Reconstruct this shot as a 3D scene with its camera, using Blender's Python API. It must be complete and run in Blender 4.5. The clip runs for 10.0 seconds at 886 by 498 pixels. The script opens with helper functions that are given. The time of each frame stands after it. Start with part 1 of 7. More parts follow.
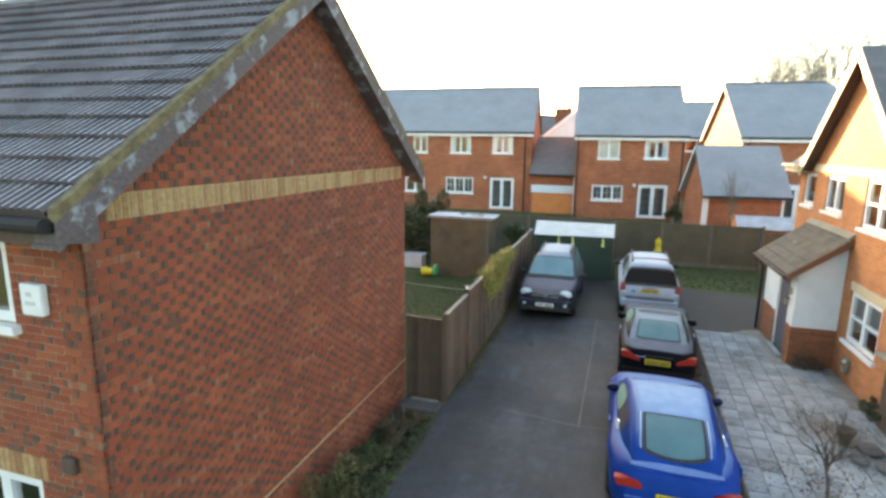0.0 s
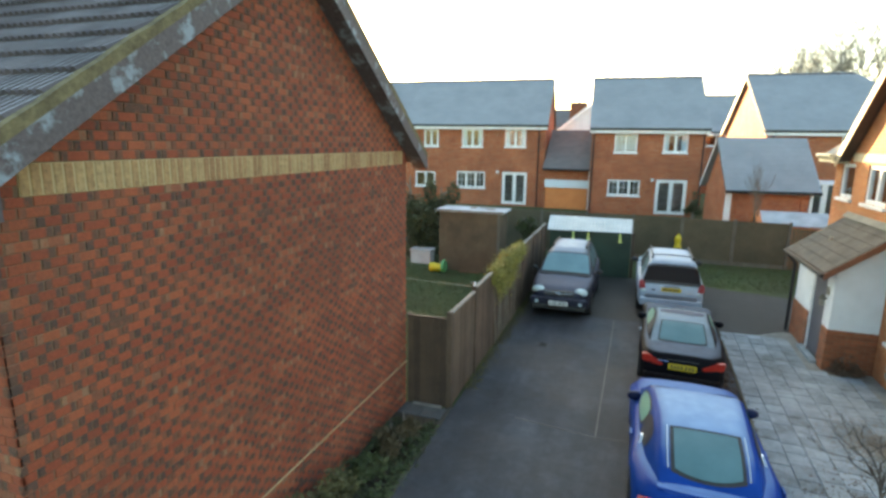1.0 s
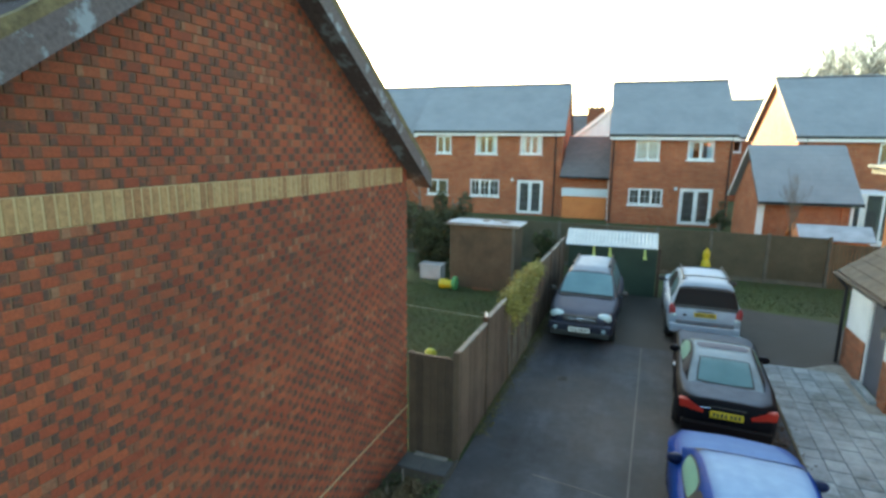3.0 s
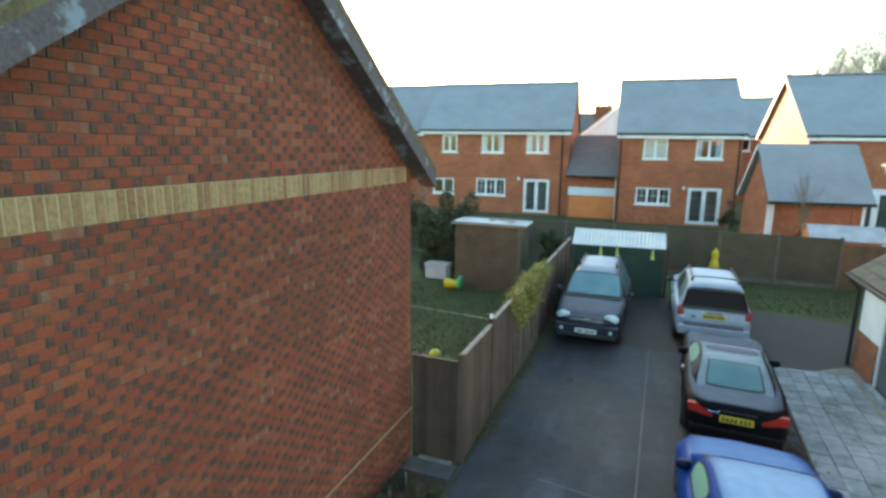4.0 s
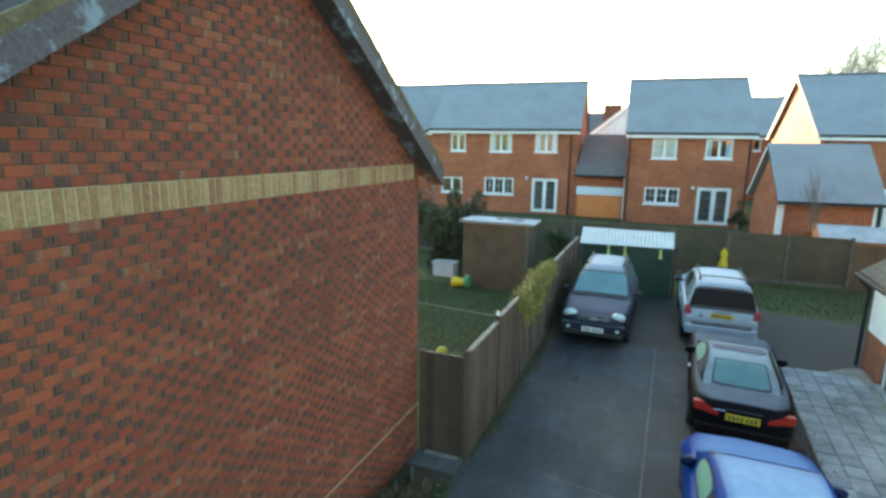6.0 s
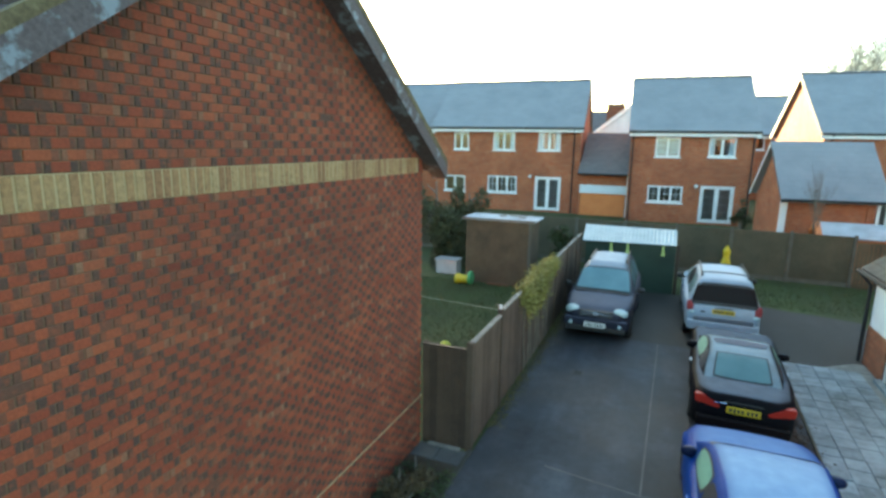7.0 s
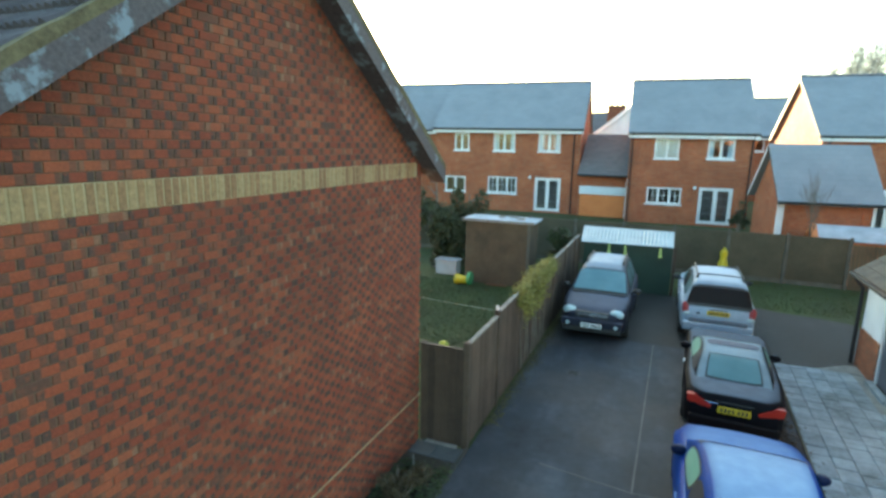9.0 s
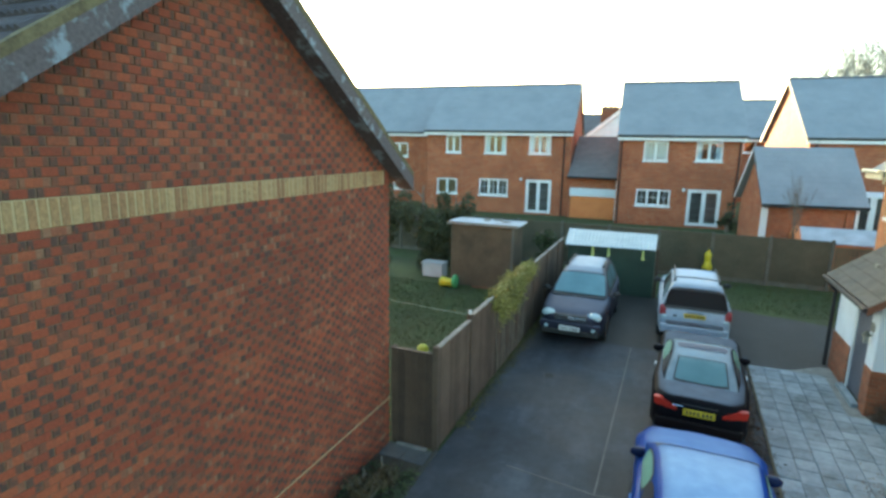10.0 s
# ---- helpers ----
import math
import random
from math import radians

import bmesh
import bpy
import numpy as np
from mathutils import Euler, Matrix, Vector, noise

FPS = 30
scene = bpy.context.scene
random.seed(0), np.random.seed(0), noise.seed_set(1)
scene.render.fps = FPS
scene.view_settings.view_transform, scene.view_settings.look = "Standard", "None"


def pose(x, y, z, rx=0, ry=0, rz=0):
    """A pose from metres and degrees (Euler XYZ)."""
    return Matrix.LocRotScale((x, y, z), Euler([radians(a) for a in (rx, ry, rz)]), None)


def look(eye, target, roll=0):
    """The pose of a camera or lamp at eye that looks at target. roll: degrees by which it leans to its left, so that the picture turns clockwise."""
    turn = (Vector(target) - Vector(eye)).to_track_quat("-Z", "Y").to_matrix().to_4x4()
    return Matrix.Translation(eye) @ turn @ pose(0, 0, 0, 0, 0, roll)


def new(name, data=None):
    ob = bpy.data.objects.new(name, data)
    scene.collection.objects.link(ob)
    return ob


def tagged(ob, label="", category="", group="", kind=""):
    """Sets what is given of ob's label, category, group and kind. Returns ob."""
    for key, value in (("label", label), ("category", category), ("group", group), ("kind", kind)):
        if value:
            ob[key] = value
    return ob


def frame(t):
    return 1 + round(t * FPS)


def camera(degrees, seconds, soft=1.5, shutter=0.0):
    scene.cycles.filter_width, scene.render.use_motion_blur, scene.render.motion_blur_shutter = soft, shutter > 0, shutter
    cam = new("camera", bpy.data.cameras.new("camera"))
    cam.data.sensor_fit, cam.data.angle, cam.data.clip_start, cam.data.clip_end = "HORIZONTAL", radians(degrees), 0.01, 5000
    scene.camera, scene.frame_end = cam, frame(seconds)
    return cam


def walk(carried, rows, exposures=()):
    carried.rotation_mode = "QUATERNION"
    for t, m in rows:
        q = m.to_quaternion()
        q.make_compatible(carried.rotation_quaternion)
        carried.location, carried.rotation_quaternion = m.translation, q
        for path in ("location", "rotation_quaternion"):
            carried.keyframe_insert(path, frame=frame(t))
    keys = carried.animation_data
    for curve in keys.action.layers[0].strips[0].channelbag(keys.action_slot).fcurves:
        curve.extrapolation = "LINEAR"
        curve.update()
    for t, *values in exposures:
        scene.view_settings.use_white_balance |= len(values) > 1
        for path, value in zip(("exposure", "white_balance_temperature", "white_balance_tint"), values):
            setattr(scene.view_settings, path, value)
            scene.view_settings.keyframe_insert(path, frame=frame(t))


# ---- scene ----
cam = camera(79.4, 10.0, soft=3.0)
PATH = [
    (0, (-0.003, -0.123, 5.092), (-0.602, 1.746, 4.707), 0.7),
    (0.2, (-0.046, 0.214, 5.039), (-0.657, 2.079, 4.65), 0.75),
    (0.5, (-0.091, 0.565, 4.983), (-0.715, 2.425, 4.59), 0.8),
    (1, (-0.119, 0.688, 4.857), (-0.762, 2.54, 4.461), 0.8),
    (1.5, (-0.13, 0.738, 4.833), (-0.787, 2.586, 4.441), 0.9),
    (2, (-0.203, 1.034, 4.894), (-0.874, 2.878, 4.506), 1.0),
    (2.5, (-0.371, 1.628, 4.982), (-1.055, 3.469, 4.603), 0.8),
    (4, (-0.45, 2.064, 5.003), (-1.166, 3.891, 4.618), 0.7),
    (4.5, (-0.444, 2.068, 4.966), (-1.17, 3.892, 4.582), 0.7),
    (5, (-0.446, 2.055, 4.972), (-1.18, 3.876, 4.587), 0.8),
    (5.5, (-0.432, 2.032, 5.0), (-1.171, 3.85, 4.614), 0.8),
    (7, (-0.372, 1.893, 4.898), (-1.126, 3.704, 4.509), 0.9),
    (7.5, (-0.391, 1.826, 4.88), (-1.15, 3.635, 4.494), 0.8),
    (8, (-0.546, 1.733, 4.878), (-1.31, 3.54, 4.492), 0.7),
    (8.5, (-0.583, 1.659, 4.914), (-1.35, 3.464, 4.525), 0.8),
    (9, (-0.256, 1.735, 4.985), (-1.013, 3.544, 4.594), 1.1),
    (9.5, (0.123, 1.806, 5.062), (-0.628, 3.618, 4.674), 1.2),
    (10, (0.247, 1.806, 5.107), (-0.508, 3.617, 4.718), 1.0),
]
walk(cam, [(t, look(eye, target, roll)) for t, eye, target, roll in PATH],
     [(0.0, 2.96, 9000, 11), (1.0, 2.78, 8500, 3), (2.0, 2.70, 8100, -1), (4.0, 2.74, 7600, -4), (10.0, 2.74, 7250, -7)])

# ---- sky, sun and exposure ----
SUN_AZ, SUN_EL = radians(27.5), radians(10.2)   # left of the +y axis, above the horizon
world = bpy.data.worlds.new("world")
scene.world = world
world.use_nodes = True
wn = world.node_tree
sky = wn.nodes.new("ShaderNodeTexSky")
sky.sky_type, sky.sun_disc = "NISHITA", False
sky.sun_elevation, sky.sun_rotation = SUN_EL, -SUN_AZ
sky.air_density, sky.dust_density, sky.ozone_density = 1.0, 1.6, 2.0
wn.nodes["Background"].inputs["Strength"].default_value = 0.15
wn.links.new(sky.outputs[0], wn.nodes["Background"].inputs["Color"])
sun = new("sun", bpy.data.lights.new("sun", "SUN"))
sun.data.energy, sun.data.angle, sun.data.color = 4.5, radians(0.5), (1.0, 0.79, 0.53)
to_sun = Vector((-math.sin(SUN_AZ) * math.cos(SUN_EL), math.cos(SUN_AZ) * math.cos(SUN_EL), math.sin(SUN_EL)))
sun.matrix_world = look((-20, 40, 30), Vector((-20, 40, 30)) - to_sun)


# ---- materials ----
class Nodes:
    """A small writer of node trees."""

    def __init__(self, name):
        self.m = bpy.data.materials.new(name)
        self.m.use_nodes = True
        self.t = self.m.node_tree
        self.b = self.t.nodes["Principled BSDF"]

    def put(self, kind, **values):
        n = self.t.nodes.new(kind)
        for k, v in values.items():
            n.inputs[k.replace("_", " ")].default_value = v
        return n

    def link(self, a, b):
        self.t.links.new(a, b)

    def place(self):
        return self.put("ShaderNodeNewGeometry").outputs["Position"]

    def noise(self, scale, detail=4.0, rough=0.6, vec=None):
        n = self.put("ShaderNodeTexNoise", Scale=scale, Detail=detail, Roughness=rough)
        self.link(vec or self.place(), n.inputs["Vector"])
        return n.outputs["Fac"]

    def ramp(self, fac, *stops):
        n = self.t.nodes.new("ShaderNodeValToRGB")
        while len(n.color_ramp.elements) < len(stops):
            n.color_ramp.elements.new(0.5)
        for e, (p, c) in zip(n.color_ramp.elements, stops):
            e.position, e.color = p, (*c, 1) if len(c) == 3 else c
        self.link(fac, n.inputs["Fac"])
        return n.outputs["Color"]

    def mix(self, fac, a, b, mode="MIX"):
        n = self.t.nodes.new("ShaderNodeMix")
        n.data_type, n.blend_type = "RGBA", mode
        for value, slot in ((fac, 0), (a, 6), (b, 7)):
            if isinstance(value, (int, float)):
                n.inputs[slot].default_value = value
            elif isinstance(value, tuple):
                n.inputs[slot].default_value = (*value, 1)
            else:
                self.link(value, n.inputs[slot])
        return n.outputs[2]

    def math(self, op, a, b=0.0):
        n = self.t.nodes.new("ShaderNodeMath")
        n.operation = op
        for i, v in enumerate((a, b)):
            if isinstance(v, (int, float)):
                n.inputs[i].default_value = v
            else:
                self.link(v, n.inputs[i])
        return n.outputs[0]

    def chance(self):
        """A random value for each loose piece, whether an object or an island of a joined mesh."""
        a = self.t.nodes.new("ShaderNodeObjectInfo").outputs["Random"]
        b = self.t.nodes.new("ShaderNodeNewGeometry").outputs["Random Per Island"]
        return self.math("FRACT", self.math("ADD", a, b))

    def bump(self, height, strength=0.3, distance=0.01):
        n = self.put("ShaderNodeBump", Strength=strength, Distance=distance)
        self.link(height, n.inputs["Height"])
        self.link(n.outputs["Normal"], self.b.inputs["Normal"])

    def upward(self, low, high):
        """0 to 1 as the face turns from upright to level, for frost that settled from above."""
        n = self.t.nodes.new("ShaderNodeSeparateXYZ")
        self.link(self.put("ShaderNodeNewGeometry").outputs["Normal"], n.inputs[0])
        r = self.put("ShaderNodeMapRange", From_Min=low, From_Max=high)
        self.link(n.outputs[2], r.inputs["Value"])
        return r.outputs[0]

    def done(self, color=None, rough=0.7, metal=0.0, **more):
        if color is not None:
            if isinstance(color, tuple):
                self.b.inputs["Base Color"].default_value = (*color, 1)
            else:
                self.link(color, self.b.inputs["Base Color"])
        if isinstance(rough, float):
            self.b.inputs["Roughness"].default_value = rough
        else:
            self.link(rough, self.b.inputs["Roughness"])
        self.b.inputs["Metallic"].default_value = metal
        for k, v in more.items():
            self.b.inputs[k.replace("_", " ")].default_value = v
        return self.m


def surface(name, dark, light, coarse=1.5, fine=40.0, rough=0.75, bump=0.25, depth=0.004, pieces=0.0, frost=0.0, frost_from=0.25, metal=0.0, **more):
    """Two colours mixed at two scales with fine relief; pieces: how far each piece differs; frost: rime on faces that look up."""
    n = Nodes(name)
    big, small = n.noise(coarse, 5.0), n.noise(fine, 6.0, 0.7)
    f = n.math("ADD", n.math("MULTIPLY", big, 0.65), n.math("MULTIPLY", small, 0.35))
    if pieces:
        f = n.math("ADD", f, n.math("MULTIPLY", n.math("SUBTRACT", n.chance(), 0.5), pieces))
    c = n.ramp(f, (0.32, dark), (0.68, light))
    if frost:
        rime = n.math("MULTIPLY", n.upward(frost_from, frost_from + 0.45), n.ramp(n.noise(3.0, 6.0), (0.3, (0.25,) * 3), (0.62, (1.0,) * 3)))
        c = n.mix(n.math("MULTIPLY", rime, frost), c, (0.62, 0.68, 0.74))
    n.bump(small, bump, depth)
    return n.done(c, rough, metal, **more)


def brick_wall(name, reds, mortar=(0.42, 0.36, 0.28)):
    """Stretcher-bond brickwork for walls too far off to tell the bricks apart."""
    n = Nodes(name)
    sep = n.t.nodes.new("ShaderNodeSeparateXYZ")
    n.link(n.place(), sep.inputs[0])
    comb = n.t.nodes.new("ShaderNodeCombineXYZ")
    n.link(n.math("ADD", sep.outputs[0], sep.outputs[1]), comb.inputs[0])
    n.link(sep.outputs[2], comb.inputs[1])
    b = n.put("ShaderNodeTexBrick", Scale=1.0, Mortar_Size=0.005, Brick_Width=0.225, Row_Height=0.075, Color1=(*reds[0], 1), Color2=(*reds[1], 1), Mortar=(*mortar, 1))
    n.link(comb.outputs[0], b.inputs["Vector"])
    stain = n.ramp(n.noise(0.9, 6.0), (0.3, (0.72, 0.68, 0.66)), (0.7, (1.12, 1.08, 1.02)))
    grit = n.ramp(n.noise(30.0, 5.0), (0.25, (0.8,) * 3), (0.75, (1.15,) * 3))
    n.bump(b.outputs["Fac"], -0.4, 0.006)
    return n.done(n.mix(1.0, n.mix(1.0, b.outputs["Color"], stain, "MULTIPLY"), grit, "MULTIPLY"), 0.85)


def slate_roof(name, dark, light, frost, gauge=0.3):
    """Roof slates or plain tiles in courses, rimed with frost."""
    n = Nodes(name)
    sep = n.t.nodes.new("ShaderNodeSeparateXYZ")
    n.link(n.place(), sep.inputs[0])
    comb = n.t.nodes.new("ShaderNodeCombineXYZ")
    n.link(n.math("ADD", sep.outputs[0], n.math("MULTIPLY", sep.outputs[1], 0.12)), comb.inputs[0])
    n.link(sep.outputs[2], comb.inputs[1])
    b = n.put("ShaderNodeTexBrick", Scale=1.0, Mortar_Size=0.006, Brick_Width=0.3, Row_Height=gauge * 0.64, Color1=(*dark, 1), Color2=(*light, 1), Mortar=(0.05, 0.05, 0.055, 1))
    n.link(comb.outputs[0], b.inputs["Vector"])
    rime = n.ramp(n.noise(0.7, 7.0, 0.65), (0.2, (0.55,) * 3), (0.75, (1.0,) * 3))
    n.bump(b.outputs["Fac"], -0.4, 0.01)
    return n.done(n.mix(n.math("MULTIPLY", rime, frost), b.outputs["Color"], (0.42, 0.45, 0.49)), 0.7)


def paint(name, color, frost=0.5, flake=0.0, rough=0.32, rime_color=(0.62, 0.69, 0.76), coat=0.3, spec=0.28, level=(0.72, 0.985)):
    """Car paint under a thin rime that lies on the faces looking up."""
    n = Nodes(name)
    grime = n.ramp(n.noise(2.2, 6.0), (0.3, tuple(c * 0.75 for c in color)), (0.7, color))
    rime = n.math("MULTIPLY", n.upward(*level), n.ramp(n.noise(5.0, 6.0), (0.25, (0.78,) * 3), (0.65, (1.0,) * 3)))
    rime = n.math("MULTIPLY", rime, frost)
    n.bump(n.noise(120.0, 2.0), 0.04, 0.002)
    r = n.math("ADD", n.math("MULTIPLY", rime, 0.5), rough)
    return n.done(n.mix(rime, grime, rime_color), r, flake, Coat_Weight=coat, Coat_Roughness=0.15, Specular_IOR_Level=spec)


def glass(name, tint=(0.86, 0.92, 0.93)):
    n = Nodes(name)
    return n.done(tint, 0.02, 0.0, Transmission_Weight=1.0, IOR=1.9)


def leafy(name, dark, light):
    n = Nodes(name)
    c = n.ramp(n.math("ADD", n.math("MULTIPLY", n.noise(2.0), 0.6), n.math("MULTIPLY", n.chance(), 0.4)), (0.25, dark), (0.8, light))
    return n.done(c, 0.6, 0.0, Subsurface_Weight=0.0)


RED = Nodes("red_facing_brick")
_c = RED.ramp(RED.chance(), (0.0, (0.25, 0.052, 0.025)), (0.3, (0.29, 0.061, 0.028)), (0.65, (0.325, 0.073, 0.032)), (0.97, (0.35, 0.092, 0.041)), (1.0, (0.28, 0.10, 0.055)))
_c = RED.mix(1.0, _c, RED.ramp(RED.noise(55.0, 6.0, 0.75), (0.25, (0.55,) * 3), (0.75, (1.3,) * 3)), "MULTIPLY")
_c = RED.mix(1.0, _c, RED.ramp(RED.noise(0.9, 6.0, 0.65), (0.28, (0.66, 0.66, 0.68)), (0.5, (0.95, 0.94, 0.93)), (0.72, (1.16, 1.12, 1.06))), "MULTIPLY")
_c = RED.mix(RED.ramp(RED.noise(9.0, 5.0, 0.65), (0.5, (0.0,) * 3), (0.72, (0.45,) * 3)), _c, (0.17, 0.062, 0.036))
RED.bump(RED.noise(70.0, 6.0, 0.7), 0.5, 0.004)
M_RED = RED.done(_c, 0.85)
DARK = Nodes("burnt_header_brick")
_c = DARK.ramp(DARK.chance(), (0.0, (0.074, 0.041, 0.032)), (0.35, (0.098, 0.048, 0.034)), (0.65, (0.135, 0.056, 0.035)), (0.88, (0.21, 0.069, 0.037)), (1.0, (0.27, 0.14, 0.08)))
_c = DARK.mix(1.0, _c, DARK.ramp(DARK.noise(55.0, 6.0, 0.75), (0.25, (0.55,) * 3), (0.75, (1.35,) * 3)), "MULTIPLY")
_c = DARK.mix(DARK.ramp(DARK.noise(16.0, 5.0, 0.65), (0.52, (0.0,) * 3), (0.66, (0.75,) * 3)), _c, (0.28, 0.075, 0.034))
DARK.bump(DARK.noise(70.0, 6.0, 0.7), 0.5, 0.004)
M_DARK = DARK.done(_c, 0.8)
BUFF = Nodes("buff_brick")
_c = BUFF.ramp(BUFF.chance(), (0.0, (0.26, 0.125, 0.058)), (0.25, (0.33, 0.175, 0.083)), (0.5, (0.37, 0.215, 0.10)), (0.8, (0.40, 0.25, 0.12)), (1.0, (0.43, 0.285, 0.145)))
_c = BUFF.mix(1.0, _c, BUFF.ramp(BUFF.noise(26.0, 6.0, 0.75), (0.28, (0.5,) * 3), (0.72, (1.3,) * 3)), "MULTIPLY")
BUFF.bump(BUFF.noise(70.0, 6.0, 0.7), 0.4, 0.004)
M_BUFF = BUFF.done(_c, 0.85)
M_PALE_BUFF = surface("pale_buff_brick", (0.50, 0.40, 0.26), (0.64, 0.53, 0.36), 2.0, 50.0, 0.85, 0.3, pieces=0.1)
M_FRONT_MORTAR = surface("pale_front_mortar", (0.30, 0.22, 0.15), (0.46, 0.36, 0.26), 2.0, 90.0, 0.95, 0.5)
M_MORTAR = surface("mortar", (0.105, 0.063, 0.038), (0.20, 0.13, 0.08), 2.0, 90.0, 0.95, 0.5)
M_BAND_MORTAR = surface("pale_mortar", (0.40, 0.29, 0.155), (0.53, 0.41, 0.235), 2.0, 90.0, 0.95, 0.5)
M_BRICK = brick_wall("far_brick", ((0.31, 0.080, 0.036), (0.42, 0.124, 0.052)), (0.34, 0.24, 0.16))
M_BRICK_WARM = brick_wall("orange_brick", ((0.41, 0.130, 0.046), (0.50, 0.185, 0.066)), (0.40, 0.30, 0.2))
M_PLINTH_BRICK = brick_wall("brown_plinth_brick", ((0.20, 0.064, 0.03), (0.30, 0.095, 0.042)), (0.2, 0.15, 0.1))
M_DARK_BROWN_BRICK = brick_wall("dark_brown_brick", ((0.15, 0.05, 0.028), (0.22, 0.072, 0.036)), (0.15, 0.12, 0.085))
M_TILE = surface("concrete_roof_tile", (0.045, 0.036, 0.04), (0.115, 0.09, 0.095), 1.2, 60.0, 0.7, 0.4, 0.004, 0.25, 0.85, 0.6)
M_RIDGE = surface("ridge_tile", (0.05, 0.04, 0.04), (0.12, 0.095, 0.09), 1.5, 60.0, 0.75, 0.4, frost=0.5)
M_SLATE = slate_roof("frosted_slate", (0.09, 0.098, 0.11), (0.112, 0.12, 0.132), 0.5)
M_SLATE_DARK = slate_roof("brown_plain_tile", (0.078, 0.066, 0.062), (0.112, 0.095, 0.088), 0.16, 0.22)
M_PORCH_TILE = surface("porch_roof_tile", (0.018, 0.015, 0.011), (0.082, 0.068, 0.050), 2.4, 50.0, 0.9, 0.5, 0.004, 0.06, 0.1, 0.5)
M_WHITE = surface("white_plastic", (0.62, 0.64, 0.66), (0.82, 0.83, 0.84), 1.2, 25.0, 0.35, 0.05)
M_CREAM = surface("cream_timber", (0.60, 0.50, 0.34), (0.76, 0.66, 0.47), 2.0, 30.0, 0.55, 0.1)
M_RENDER = surface("white_render", (0.47, 0.52, 0.56), (0.62, 0.675, 0.72), 1.4, 70.0, 0.9, 0.35)
BARGE = Nodes("weathered_barge_board")
_c = BARGE.ramp(BARGE.noise(30.0, 6.0, 0.7), (0.3, (0.055, 0.043, 0.046)), (0.7, (0.135, 0.108, 0.112)))
_c = BARGE.mix(BARGE.ramp(BARGE.noise(5.0, 6.0, 0.62), (0.53, (0.0,) * 3), (0.62, (0.85,) * 3)), _c, (0.24, 0.285, 0.33))
BARGE.bump(BARGE.noise(30.0, 6.0, 0.7), 0.3, 0.004)
M_BARGE = BARGE.done(_c, 0.7)
M_PORCH_BARGE = surface("red_brown_board", (0.10, 0.04, 0.022), (0.19, 0.075, 0.038), 2.0, 22.0, 0.6, 0.2)
M_DAMP = surface("damp_course_mortar", (0.33, 0.23, 0.12), (0.50, 0.37, 0.21), 3.0, 50.0, 0.9, 0.3)
M_VERGE = surface("mossy_verge_mortar", (0.06, 0.046, 0.026), (0.225, 0.18, 0.095), 9.0, 40.0, 0.95, 0.6, 0.008)
M_SOFFIT = surface("dark_soffit", (0.05, 0.032, 0.025), (0.10, 0.065, 0.05), 2.0, 30.0, 0.7)
M_DOOR = surface("blue_grey_door", (0.05, 0.055, 0.072), (0.09, 0.098, 0.125), 2.0, 30.0, 0.5, 0.1)
M_GUTTER = surface("black_gutter", (0.018, 0.018, 0.02), (0.035, 0.033, 0.035), 4.0, 60.0, 0.65, 0.1, Specular_IOR_Level=0.2)
M_FENCE = surface("weathered_fence_board", (0.060, 0.037, 0.025), (0.125, 0.081, 0.056), 2.2, 18.0, 0.85, 0.5, 0.004, 0.28)
M_FENCE_TOP = surface("frosted_fence_cap", (0.13, 0.115, 0.10), (0.31, 0.285, 0.255), 6.0, 50.0, 0.85, 0.4)
M_BACK_FENCE = surface("green_brown_fence_panel", (0.052, 0.048, 0.030), (0.115, 0.10, 0.066), 0.8, 16.0, 0.9, 0.4, 0.004, 0.15)
M_GATE = surface("dark_gate_board", (0.038, 0.022, 0.014), (0.078, 0.047, 0.031), 2.5, 20.0, 0.8, 0.4, 0.004, 0.3)
M_DULL_POST = surface("dull_concrete_post", (0.075, 0.07, 0.056), (0.15, 0.14, 0.115), 3.0, 60.0, 0.9, 0.4)
M_DARK_BARK = surface("dark_bark", (0.045, 0.035, 0.03), (0.10, 0.08, 0.068), 5.0, 40.0, 0.9, 0.5)
M_POST = surface("concrete_post", (0.15, 0.14, 0.12), (0.28, 0.265, 0.23), 3.0, 60.0, 0.9, 0.4)
def tarmac(name, tones, brown, share):
    """Worn tarmac, streaked along the drive, with brown stains of rotted leaves."""
    n = Nodes(name)
    v = n.t.nodes.new("ShaderNodeMapping")
    v.inputs["Scale"].default_value = (1.6, 0.22, 1.0)
    n.link(n.place(), v.inputs["Vector"])
    f = n.math("ADD", n.math("MULTIPLY", n.noise(0.45, 5.0), 0.4), n.math("MULTIPLY", n.noise(1.0, 5.0, 0.6, v.outputs[0]), 0.28))
    f = n.math("ADD", f, n.math("MULTIPLY", n.noise(6.0, 6.0, 0.7), 0.2))
    f = n.math("ADD", f, n.math("MULTIPLY", n.noise(150.0, 4.0, 0.7), 0.12))
    c = n.ramp(f, *zip((0.38, 0.5, 0.62), tones))
    stain = n.ramp(n.noise(0.33, 7.0, 0.62), (0.44 - share, (0.0,) * 3), (0.62 - share, (0.55,) * 3))
    c = n.mix(stain, c, n.ramp(n.noise(11.0, 5.0), *zip((0.3, 0.7), brown)))
    n.bump(n.noise(150.0, 4.0, 0.7), 0.6, 0.006)
    return n.done(c, 0.75)


